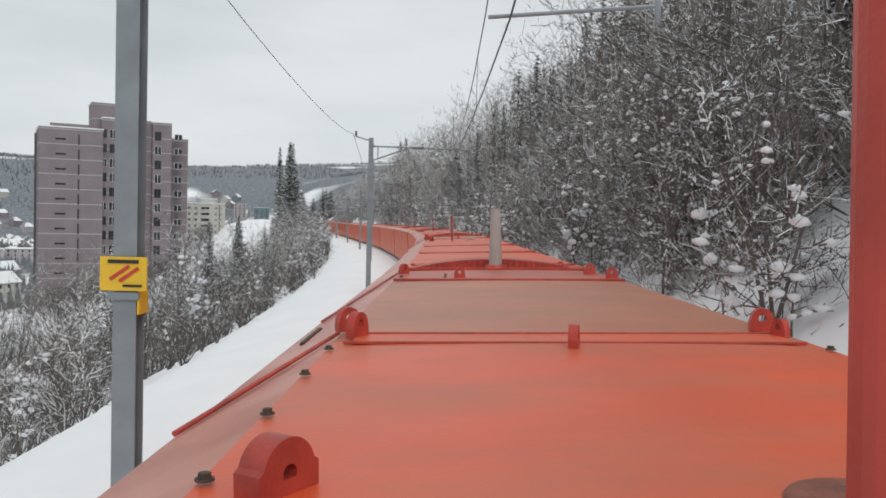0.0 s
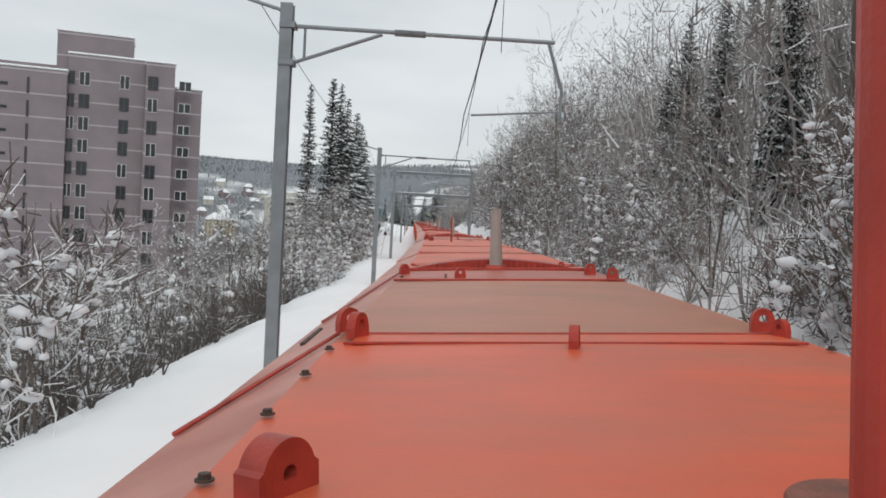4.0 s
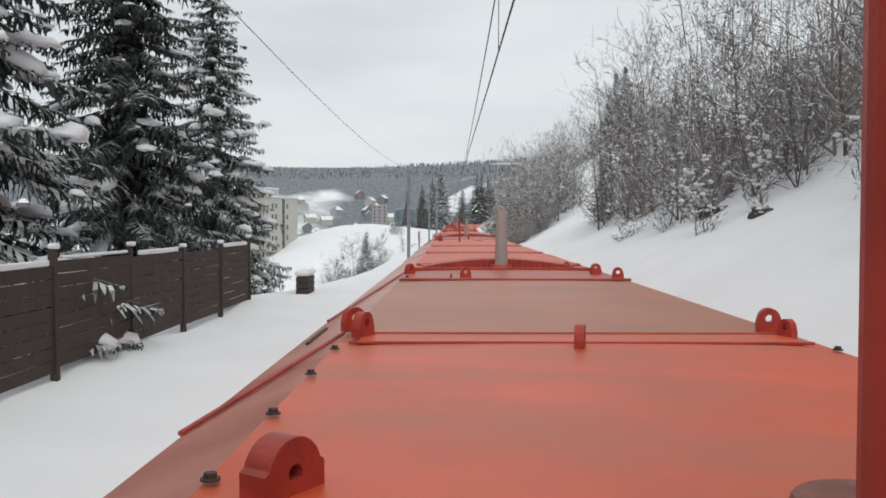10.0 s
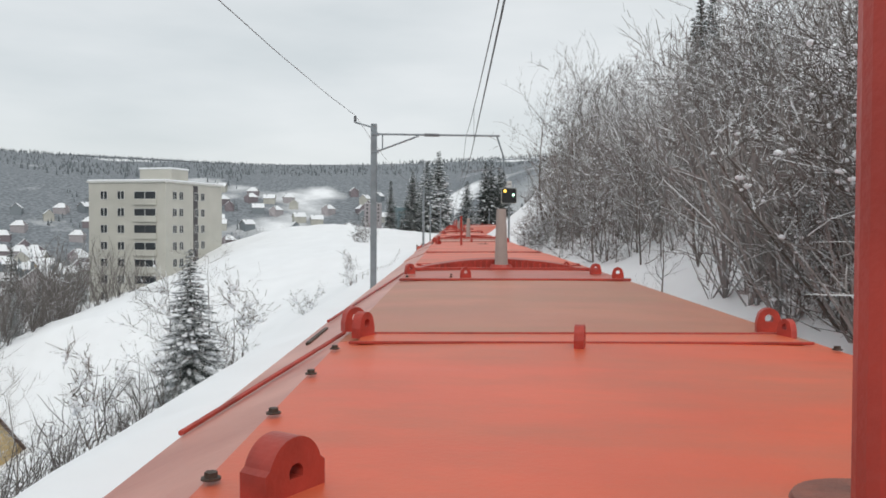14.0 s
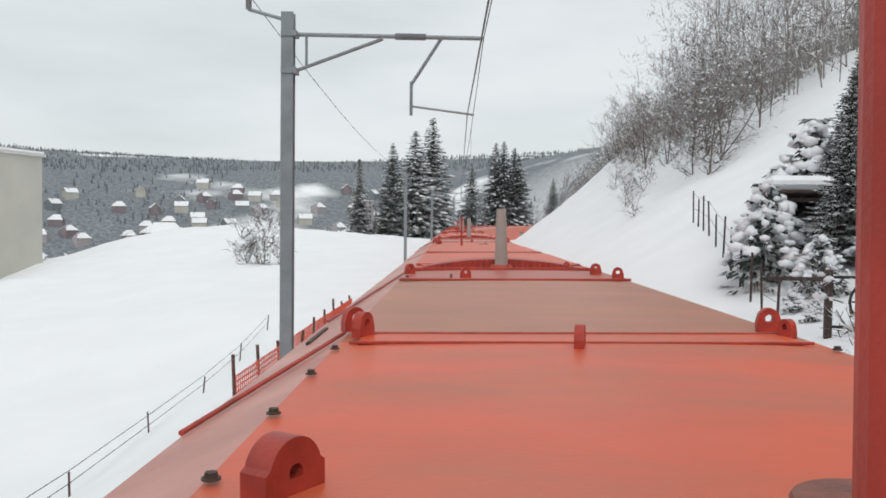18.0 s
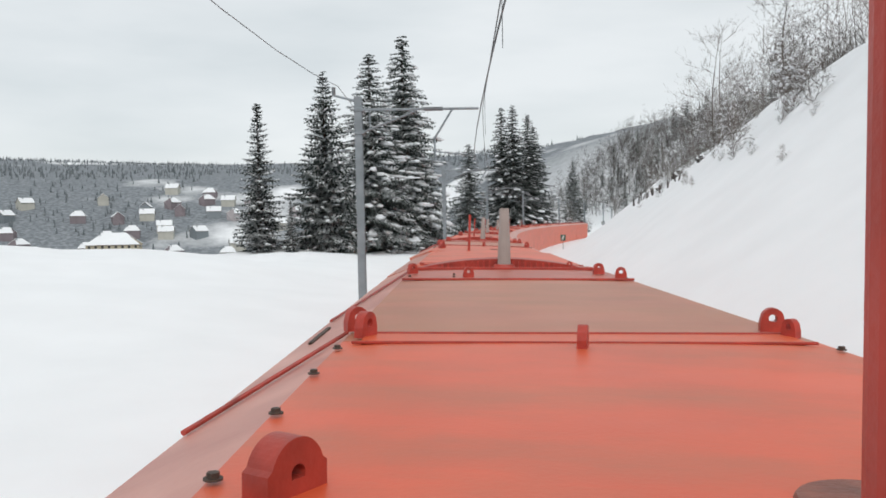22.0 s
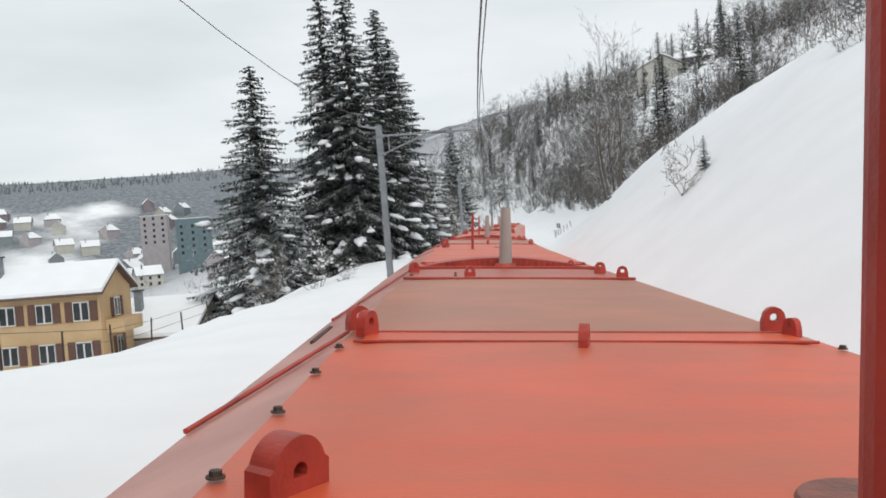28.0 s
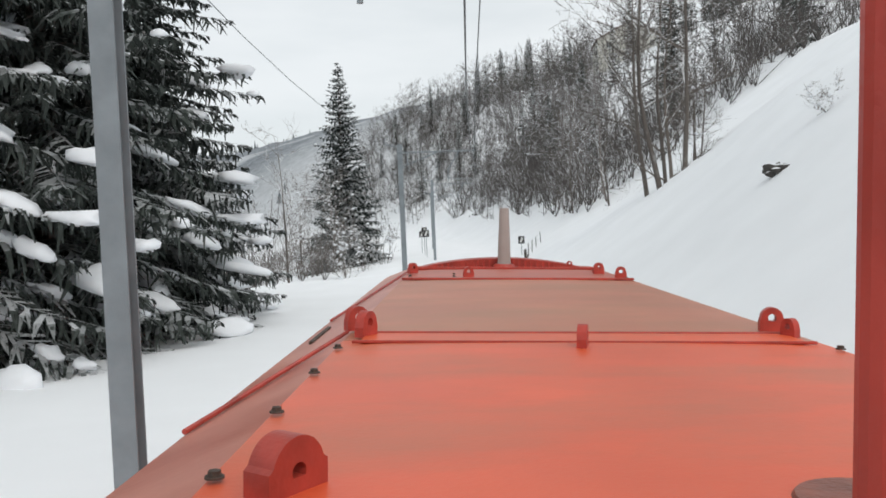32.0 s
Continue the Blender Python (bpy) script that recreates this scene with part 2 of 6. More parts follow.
def snowed(name, colour, low, high, amount=0.9, scale=1.2, rough=0.85, wide=0.25, translucent=0.0):
    """A surface with snow on what faces up; low and high bound the slope, the noise breaks it up."""
    m = bpy.data.materials.new(name)
    m.use_nodes = True
    t = m.node_tree
    b = t.nodes["Principled BSDF"]
    b.inputs["Roughness"].default_value = rough
    geo, oi = t.nodes.new("ShaderNodeNewGeometry"), t.nodes.new("ShaderNodeObjectInfo")
    sep = t.nodes.new("ShaderNodeSeparateXYZ")
    t.links.new(geo.outputs["True Normal"], sep.inputs[0])
    n1 = t.nodes.new("ShaderNodeTexNoise")
    n1.inputs["Scale"].default_value, n1.inputs["Detail"].default_value = scale, 3.0
    t.links.new(geo.outputs["Position"], n1.inputs["Vector"])
    add = t.nodes.new("ShaderNodeMath")
    add.operation = "MULTIPLY_ADD"
    add.inputs[1].default_value = wide * 2
    t.links.new(n1.outputs["Fac"], add.inputs[0])
    sub = t.nodes.new("ShaderNodeMath")
    sub.operation = "SUBTRACT"
    sub.inputs[1].default_value = wide
    t.links.new(sep.outputs["Z"], sub.inputs[0])
    t.links.new(sub.outputs[0], add.inputs[2])
    rng = t.nodes.new("ShaderNodeMapRange")
    rng.inputs[1].default_value, rng.inputs[2].default_value, rng.inputs[4].default_value = low, high, amount
    t.links.new(add.outputs[0], rng.inputs[0])
    hue = t.nodes.new("ShaderNodeMix")
    hue.data_type = "RGBA"
    hue.inputs[6].default_value, hue.inputs[7].default_value = (*[c * 0.7 for c in colour], 1), (*[c * 1.35 for c in colour], 1)
    t.links.new(oi.outputs["Random"], hue.inputs[0])
    mix = t.nodes.new("ShaderNodeMix")
    mix.data_type = "RGBA"
    mix.inputs[7].default_value = (0.82, 0.84, 0.86, 1)
    t.links.new(rng.outputs[0], mix.inputs[0])
    t.links.new(hue.outputs[2], mix.inputs[6])
    t.links.new(mix.outputs[2], b.inputs["Base Color"])
    return m


def paint_red(name="red_paint", colour=(0.74, 0.108, 0.036), worn=(0.42, 0.17, 0.10), most=0.6):
    m = material(name, colour, 0.5, 0.0, 0.14, 1.3, 0.05, 60)
    t = m.node_tree
    b = t.nodes["Principled BSDF"]
    old = b.inputs["Base Color"].links[0].from_socket
    geo = t.nodes.new("ShaderNodeNewGeometry")
    mp = t.nodes.new("ShaderNodeMapping")
    mp.inputs["Scale"].default_value = (0.55, 1.3, 1)
    n = t.nodes.new("ShaderNodeTexNoise")
    n.inputs["Scale"].default_value, n.inputs["Detail"].default_value, n.inputs["Roughness"].default_value = 1.6, 8.0, 0.62
    t.links.new(geo.outputs["Position"], mp.inputs[0])
    t.links.new(mp.outputs[0], n.inputs["Vector"])
    r = t.nodes.new("ShaderNodeMapRange")
    r.inputs[1].default_value, r.inputs[2].default_value, r.inputs[4].default_value = 0.42, 0.70, most
    t.links.new(n.outputs["Fac"], r.inputs[0])
    mix = t.nodes.new("ShaderNodeMix")
    mix.data_type = "RGBA"
    mix.inputs[7].default_value = (*worn, 1)
    t.links.new(r.outputs[0], mix.inputs[0])
    t.links.new(old, mix.inputs[6])
    t.links.new(mix.outputs[2], b.inputs["Base Color"])
    rr = t.nodes.new("ShaderNodeMapRange")
    rr.inputs[3].default_value, rr.inputs[4].default_value = 0.34, 0.52
    t.links.new(n.outputs["Fac"], rr.inputs[0])
    t.links.new(rr.outputs[0], b.inputs["Roughness"])
    return m


SNOW = material("snow", (0.90, 0.915, 0.93), 0.9, 0, 0.03, 0.4, 0.35, 1.3)
SNOW.node_tree.nodes["Principled BSDF"].inputs["Specular IOR Level"].default_value = 0.2
def far_woods(m):
    """Wooded land on the far hills, where single trees can no longer be told apart; bluish haze is put into its tone.
    """
    t = m.node_tree
    b = t.nodes["Principled BSDF"]
    old = b.inputs["Base Color"].links[0].from_socket
    geo = t.nodes.new("ShaderNodeNewGeometry")
    dist = t.nodes.new("ShaderNodeVectorMath")
    dist.operation = "DISTANCE"
    flat = t.nodes.new("ShaderNodeVectorMath")
    flat.operation = "MULTIPLY"
    flat.inputs[1].default_value = (1, 1, 0)
    t.links.new(geo.outputs["Position"], flat.inputs[0])
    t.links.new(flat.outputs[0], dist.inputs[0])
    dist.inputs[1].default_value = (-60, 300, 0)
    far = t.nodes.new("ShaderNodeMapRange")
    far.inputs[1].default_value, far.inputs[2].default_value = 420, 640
    t.links.new(dist.outputs["Value"], far.inputs[0])
    n = t.nodes.new("ShaderNodeTexNoise")
    n.inputs["Scale"].default_value, n.inputs["Detail"].default_value = 0.0045, 7.0
    t.links.new(geo.outputs["Position"], n.inputs["Vector"])
    cut = t.nodes.new("ShaderNodeMapRange")
    cut.inputs[1].default_value, cut.inputs[2].default_value, cut.inputs[4].default_value = 0.36, 0.44, 0.93
    t.links.new(n.outputs["Fac"], cut.inputs[0])
    mul = t.nodes.new("ShaderNodeMath")
    mul.operation = "MULTIPLY"
    t.links.new(far.outputs[0], mul.inputs[0])
    t.links.new(cut.outputs[0], mul.inputs[1])
    n2 = t.nodes.new("ShaderNodeTexNoise")
    n2.inputs["Scale"].default_value, n2.inputs["Detail"].default_value = 0.3, 5.0
    t.links.new(geo.outputs["Position"], n2.inputs["Vector"])
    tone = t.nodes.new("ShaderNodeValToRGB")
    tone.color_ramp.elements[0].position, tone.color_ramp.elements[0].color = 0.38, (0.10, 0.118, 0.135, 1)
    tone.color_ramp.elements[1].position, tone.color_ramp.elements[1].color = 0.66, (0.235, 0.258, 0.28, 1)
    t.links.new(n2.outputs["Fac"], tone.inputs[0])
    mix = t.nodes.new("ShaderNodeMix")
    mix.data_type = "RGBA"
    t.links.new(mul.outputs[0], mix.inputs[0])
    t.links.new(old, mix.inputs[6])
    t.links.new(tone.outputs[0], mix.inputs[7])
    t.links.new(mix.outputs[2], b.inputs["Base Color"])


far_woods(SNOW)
ROOF_SNOW = material("roof_snow", (0.86, 0.88, 0.90), 0.9, 0, 0.03, 0.6, 0.2, 2)
RED = paint_red()
# dirty red for the shoulders; the pale pink is sky reflection in the colour
RED_SHEEN = material("red_paint_dirty_sheen", (0.58, 0.27, 0.21), 0.34, 0, 0.35, 1.6, 0.06, 40, second=(0.44, 0.13, 0.09))
# tan holds dirt and a painted-in glossy reflection of the sky
RED_TAN_SHEEN = paint_red("red_paint_tan_sheen", (0.50, 0.17, 0.095), (0.40, 0.20, 0.12), 0.75)
RED_DULL = paint_red("red_paint_dull", (0.50, 0.115, 0.075), (0.40, 0.15, 0.11), 0.6)
# darker red puts the shade on the lugs' near faces into the paint
RED_LUG_SHADED = material("red_paint_lug_shaded", (0.50, 0.055, 0.035), 0.45, 0, 0.3, 12, 0.1, 80)
COVER = material("worn_brown_cover", (0.26, 0.085, 0.055), 0.5, 0, 0.4, 14, 0.2, 90)
RED_DARK = material("red_paint_dark", (0.42, 0.05, 0.032), 0.45, 0, 0.35, 8, 0.1, 80)
BOLT = material("rusty_bolt", (0.10, 0.075, 0.06), 0.6, 0.5, 0.4, 40, 0.3, 200)
STEEL = material("galvanised_steel", (0.25, 0.28, 0.30), 0.5, 0.35, 0.18, 3, 0.05, 50)
WIRE = material("copper_wire", (0.07, 0.075, 0.08), 0.5, 0.5, 0.2, 3)
INSULATOR = material("insulator", (0.16, 0.17, 0.18), 0.35, 0, 0.2, 10)
RAIL = material("rail_steel", (0.20, 0.17, 0.15), 0.45, 0.6, 0.3, 2)
SLUSH = material("track_snow", (0.62, 0.64, 0.66), 0.9, 0, 0.25, 1.5, 0.4, 6)
BARK = snowed("bark_with_snow", (0.132, 0.112, 0.098), 0.24, 0.7, 0.84, 1.5, wide=0.35)
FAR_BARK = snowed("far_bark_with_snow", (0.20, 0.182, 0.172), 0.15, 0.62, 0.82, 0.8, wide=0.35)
NEEDLE = snowed("spruce_needles", (0.050, 0.064, 0.057), 0.56, 1.04, 0.85, 0.9, wide=0.42)
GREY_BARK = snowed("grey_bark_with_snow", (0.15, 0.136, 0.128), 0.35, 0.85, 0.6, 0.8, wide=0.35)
BRUSH = snowed("brushwood_with_snow", (0.25, 0.23, 0.22), 0.32, 0.85, 0.82, 0.8, wide=0.35)
DARK_NEEDLE = snowed("dark_spruce_needles", (0.042, 0.052, 0.046), 0.7, 1.15, 0.75, 0.9, wide=0.42)
BRUSH_LOW = snowed("dark_brushwood_with_snow", (0.125, 0.112, 0.104), 0.45, 0.95, 0.6, 0.8, wide=0.35)
FROST_NEEDLE = snowed("frosted_spruce_needles", (0.06, 0.072, 0.064), 0.3, 0.85, 0.8, 0.9, wide=0.4)
# needles paled to blue-grey: haze of the distance mixed into the base colour
HAZY_NEEDLE = snowed("hazy_spruce_needles", (0.115, 0.132, 0.142), 0.2, 0.8, 0.6, 0.1, wide=0.3)
TRUNK = material("spruce_trunk", (0.075, 0.06, 0.05), 0.9, 0, 0.3, 6, 0.4, 30)
CLUMP = material("snow_clump", (0.84, 0.86, 0.89), 0.9, 0, 0.04, 2, 0.2, 8)
FENCE_WOOD = material("dark_fence_wood", (0.055, 0.038, 0.032), 0.75, 0, 0.35, 2.5, 0.3, 40)
CONCRETE_A = material("mauve_render", (0.235, 0.20, 0.215), 0.85, 0, 0.12, 0.25, 0.1, 20)
BAND_A = material("pale_band", (0.40, 0.37, 0.38), 0.85, 0, 0.1, 0.5)
CONCRETE_B = material("cream_render", (0.50, 0.49, 0.44), 0.85, 0, 0.1, 0.25, 0.1, 20)
GLASS = material("dark_window_glass", (0.035, 0.04, 0.045), 0.12, 0, 0.3, 1.0)
FRAME_WHITE = material("white_window_frame", (0.62, 0.62, 0.6), 0.6, 0, 0.08, 5)
DARK_PANEL = material("dark_panel", (0.06, 0.055, 0.06), 0.6, 0, 0.2, 2)
YELLOW_WALL = material("yellow_render", (0.50, 0.38, 0.20), 0.85, 0, 0.12, 0.8)
# yellow render already dulled by the valley haze, as part of its colour
HAZY_YELLOW = material("hazy_yellow_render", (0.44, 0.39, 0.29), 0.85, 0, 0.12, 0.6)
TEAL = material("teal_cladding", (0.13, 0.19, 0.21), 0.6, 0, 0.15, 0.5)
OCHRE_WALL = material("ochre_render", (0.52, 0.36, 0.20), 0.85, 0, 0.12, 0.8)
SHUTTER = material("brown_shutter", (0.12, 0.06, 0.045), 0.7, 0, 0.2, 6)
ROOF_TILE = material("brown_roof_tiles", (0.13, 0.085, 0.07), 0.8, 0, 0.3, 8)
SIGN_YELLOW = material("yellow_sign", (0.75, 0.48, 0.03), 0.5, 0, 0.08, 8)
SIGN_GREEN = material("green_sign", (0.02, 0.10, 0.07), 0.5, 0, 0.1, 5)
SIGN_BLACK = material("black_marking", (0.02, 0.02, 0.02), 0.6)
SIGN_RED = material("red_marking", (0.55, 0.05, 0.03), 0.5)
NETTING = material("orange_netting", (0.75, 0.12, 0.06), 0.6, 0, 0.2, 5)
SIGNAL_BLACK = material("signal_black", (0.015, 0.016, 0.017), 0.5)
TAUPE_POST = material("taupe_post", (0.40, 0.35, 0.32), 0.6, 0, 0.12, 4)


def lamp_material(name, colour, power):
    m = bpy.data.materials.new(name)
    m.use_nodes = True
    b = m.node_tree.nodes["Principled BSDF"]
    b.inputs["Base Color"].default_value = (*colour, 1)
    b.inputs["Emission Color"].default_value = (*colour, 1)
    b.inputs["Emission Strength"].default_value = power
    return m


LAMP_YELLOW = lamp_material("yellow_signal_lamp", (1.0, 0.62, 0.08), 3.0)
LAMP_GREEN = lamp_material("green_signal_lamp", (0.55, 1.0, 0.75), 2.5)


# ---- building blocks ----
def mesh_of(name, verts, faces, mat, smooth=False):
    me = bpy.data.meshes.new(name)
    me.from_pydata([tuple(v) for v in verts], [], [tuple(f) for f in faces])
    me.materials.append(mat)
    if smooth:
        me.polygons.foreach_set("use_smooth", [True] * len(me.polygons))
    me.update()
    return me


def part(name, data, mat, parent=None, label="", at=None):
    """A mesh object from a bmesh or mesh data, as a child of parent."""
    if isinstance(data, bmesh.types.BMesh):
        me = bpy.data.meshes.new(name)
        data.to_mesh(me)
        data.free()
        me.materials.append(mat)
        data = me
    ob = new(name, data)
    if at is not None:
        ob.matrix_basis = at
    ob.parent = parent
    return tagged(ob, label)


def base(name, label, category, group="", m=None, kind=""):
    ob = tagged(new(name), label, category, group, kind)
    if m is not None:
        ob.matrix_basis = m
    return ob


def box(sx, sy, sz, at=(0, 0, 0), bevel=0.0, bm=None, turn=None):
    """A box of those sizes centred on at."""
    bm = bm or bmesh.new()
    m = Matrix.Translation(at) @ (turn or Matrix()) @ Matrix.Diagonal((sx, sy, sz, 1))
    made = bmesh.ops.create_cube(bm, size=1.0, matrix=m)
    if bevel:
        edges = list({e for v in made["verts"] for e in v.link_edges})
        bmesh.ops.bevel(bm, geom=edges, offset=bevel, segments=1, affect="EDGES")
    return bm


def rod(a, b, r1, r2=None, sides=8, bm=None):
    """A tapered round bar from a to b."""
    bm = bm or bmesh.new()
    a, b = Vector(a), Vector(b)
    d = b - a
    m = Matrix.Translation((a + b) / 2) @ d.to_track_quat("Z", "Y").to_matrix().to_4x4()
    bmesh.ops.create_cone(bm, cap_ends=True, segments=sides, radius1=r1, radius2=r1 if r2 is None else r2, depth=d.length, matrix=m)
    return bm


def h_beam(length, wide, deep, web, axis="z", at=(0, 0, 0)):
    """One rolled H section along z or x, from at."""
    a, b, f, w = wide / 2, deep / 2, web * 1.3, web / 2
    ring = [(-a, -b), (a, -b), (a, -b + f), (w, -b + f), (w, b - f), (a, b - f), (a, b), (-a, b), (-a, b - f), (-w, b - f), (-w, -b + f), (-a, -b + f)]
    bm = bmesh.new()
    rows = []
    for e in (0, length):
        rows.append([bm.verts.new(Vector(at) + (Vector((p, q, e)) if axis == "z" else Vector((e, p, q)))) for p, q in ring])
    for k in range(12):
        bm.faces.new((rows[0][k], rows[0][(k + 1) % 12], rows[1][(k + 1) % 12], rows[1][k]))
    bm.faces.new(rows[0][::-1])
    bm.faces.new(rows[1])
    return bm


def tube_arrays(segs, sides=3):
    """Verts and faces of many tapered tubes (a, b, ra, rb) with one edge turned down, in numpy."""
    a = np.array([q[0] for q in segs], float)
    b = np.array([q[1] for q in segs], float)
    ra, rb = np.array([q[2] for q in segs]), np.array([q[3] for q in segs])
    d = b - a
    d /= np.linalg.norm(d, axis=1)[:, None] + 1e-9
    up = np.tile([0.0, 0.0, 1.0], (len(d), 1))
    up[np.abs(d[:, 2]) > 0.95] = (1, 0, 0)
    side = np.cross(d, up)
    side /= np.linalg.norm(side, axis=1)[:, None]
    top = np.cross(side, d)
    vs = []
    for base_p, r in ((a, ra), (b, rb)):
        for k in range(sides):
            ang = -math.pi / 2 + 2 * math.pi * k / sides
            vs.append(base_p + (side * math.cos(ang) + top * math.sin(ang)) * r[:, None])
    v = np.stack(vs, 1).reshape(-1, 3)
    fs = []
    o = np.arange(len(segs)) * 2 * sides
    for k in range(sides):
        k2 = (k + 1) % sides
        fs.append(np.stack([o + k, o + k2, o + sides + k2, o + sides + k], 1))
    return v, np.concatenate(fs)


def big_mesh(name, v, f, mat, smooth=False):
    """Mesh from numpy arrays; f holds quads or triangles."""
    me = bpy.data.meshes.new(name)
    k = f.shape[1]
    me.vertices.add(len(v))
    me.vertices.foreach_set("co", np.ascontiguousarray(v, np.float32).ravel())
    me.loops.add(f.size)
    me.loops.foreach_set("vertex_index", np.ascontiguousarray(f, np.int32).ravel())
    me.polygons.add(len(f))
    me.polygons.foreach_set("loop_start", np.arange(len(f), dtype=np.int32) * k)
    me.polygons.foreach_set("use_smooth", [smooth] * len(f))
    me.materials.append(mat)
    me.update(calc_edges=True)
    me.validate()
    return me


# ---- the ground, one sheet to the horizon ----
def ground_sheet():
    near_x = np.arange(-120, 62, 1.7)
    out = np.cumsum(3.0 * 1.16 ** np.arange(40))
    xs = np.concatenate([(-120 - out[out < 4200])[::-1], near_x, near_x[-1] + out[out < 4200]])
    near_y = np.arange(-30, 700, 2.0)
    ys = np.concatenate([(-30 - out[out < 4200])[::-1], near_y, near_y[-1] + out[out < 4200]])
    gx, gy = np.meshgrid(xs, ys)
    z = heights(gx.ravel(), gy.ravel())
    v = np.stack([gx.ravel(), gy.ravel(), z], 1)
    w, h = len(xs), len(ys)
    i = (np.arange(h - 1)[:, None] * w + np.arange(w - 1)[None, :]).ravel()
    f = np.stack([i, i + 1, i + w + 1, i + w], 1)
    ob = new("ground", big_mesh("ground", v, f, SNOW, True))
    tagged(ob, "deep smooth snow over the railway hillside and valley", "snow ground", kind="structure")


ground_sheet()


# ---- rails ----
TRACK_N = 0.44


def swept(name, profile, s0, s1, step, mat, smooth=False):
    """A section (n, z) swept along the line."""
    ss = np.arange(s0, s1 + step * 0.5, step)
    v = [place(s, n, z) for s in ss for n, z in profile]
    k = len(profile)
    f = [(i * k + j, i * k + (j + 1) % k, (i + 1) * k + (j + 1) % k, (i + 1) * k + j) for i in range(len(ss) - 1) for j in range(k)]
    return mesh_of(name, v, f, mat, smooth)


for side in (-1, 1):
    c = TRACK_N + side * 0.75
    rail = new("rail", swept("rail", [(c - 0.035, -0.14), (c + 0.035, -0.14), (c + 0.035, 0.0), (c - 0.035, 0.0)], -40, 720, 2.0, RAIL))
    tagged(rail, "steel rail half buried in snow", "rail", "rails", "structure")
bed = new("track_bed", swept("track_bed", [(TRACK_N - 1.5, -0.3), (TRACK_N + 1.5, -0.3), (TRACK_N + 1.2, -0.06), (TRACK_N + 0.85, -0.05), (TRACK_N + 0.65, -0.09), (TRACK_N - 0.65, -0.09), (TRACK_N - 0.85, -0.05), (TRACK_N - 1.2, -0.06)], -40, 720, 2.0, SLUSH, True))
tagged(bed, "grey trodden snow between the rails", "track bed", kind="structure")


# ---- the red hoods along the line: copies of one engine hood with a domed front end, added plain covers between them ----
HOOD_TOP = 2.59
HOOD_LONG = 8.85
HOOD_C, HOOD_W = 0.475, 0.925
# where each hood copy begins, one for each whole second of the camera's walk: distance along the line, place across it,
# heading
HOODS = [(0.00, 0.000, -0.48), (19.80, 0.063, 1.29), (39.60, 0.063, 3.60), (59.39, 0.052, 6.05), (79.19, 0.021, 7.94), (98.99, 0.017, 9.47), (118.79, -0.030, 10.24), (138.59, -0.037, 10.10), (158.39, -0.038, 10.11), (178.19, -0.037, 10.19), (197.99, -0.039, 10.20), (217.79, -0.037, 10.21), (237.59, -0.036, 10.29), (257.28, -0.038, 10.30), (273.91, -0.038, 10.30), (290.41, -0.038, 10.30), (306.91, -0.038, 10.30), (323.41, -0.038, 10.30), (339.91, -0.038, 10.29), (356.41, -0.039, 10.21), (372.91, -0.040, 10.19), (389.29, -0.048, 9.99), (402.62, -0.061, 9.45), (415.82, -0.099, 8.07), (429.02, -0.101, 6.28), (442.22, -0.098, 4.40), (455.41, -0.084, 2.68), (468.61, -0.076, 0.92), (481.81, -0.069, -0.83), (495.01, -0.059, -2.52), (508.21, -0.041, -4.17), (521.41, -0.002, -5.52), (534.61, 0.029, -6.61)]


def hood_lug(thick, wide, tall, hole, shoulder=0.15):
    """An upright plate with sloping sides, a round top and an eye through it; it stands across y."""
    n = 24
    r = wide * 0.44
    cz = tall - r
    rim = [(wide / 2, 0.0), (wide / 2, tall * shoulder + 0.01)]
    rim += [(r * math.cos(a), cz + r * math.sin(a)) for a in np.linspace(0.28, math.pi - 0.28, n - 4)]
    rim += [(-wide / 2, tall * shoulder + 0.01), (-wide / 2, 0.0)]
    inner = []
    for x, z in rim:
        d = math.hypot(x, z - cz)
        inner.append((x / d * hole, cz + (z - cz) / d * hole))
    v, f = [], []
    for y in (-thick / 2, thick / 2):
        v += [(x, y, z) for x, z in rim] + [(x, y, z) for x, z in inner]
    for k in range(n):
        k2 = (k + 1) % n
        f += [(k, k2, n + k2, n + k), (2 * n + k2, 2 * n + k, 3 * n + k, 3 * n + k2), (k2, k, 2 * n + k, 2 * n + k2), (n + k, n + k2, 3 * n + k2, 3 * n + k)]
    return v, f


def bolt_mesh():
    bm = rod((0, 0, 0), (0, 0, 0.004), 0.018, sides=12)
    rod((0, 0, 0.004), (0, 0, 0.014), 0.012, sides=6, bm=bm)
    me = bpy.data.meshes.new("bolt")
    bm.to_mesh(me)
    bm.free()
    me.materials.append(BOLT)
    return me


def hood_sheet(root, name, y0, y1, mat, crown=0.008):
    """One top sheet, slightly crowned, with rolled side edges."""
    c, w, n = HOOD_C, HOOD_W, 10
    v = []
    for y in (y0 + 0.004, y1 - 0.004):
        for k in range(n + 1):
            u = -1 + 2 * k / n
            v.append((c + w * u, y, crown * (1 - u * u) - (0.006 if abs(u) == 1 else 0)))
        v += [(c + w, y, -0.035), (c - w, y, -0.035)]
    m = n + 3
    f = [(j, (j + 1) % m, m + (j + 1) % m, m + j) for j in range(m)] + [tuple(range(m - 1, -1, -1)), tuple(range(m, 2 * m))]
    return part(name, mesh_of(name, v, f, mat), mat, root)


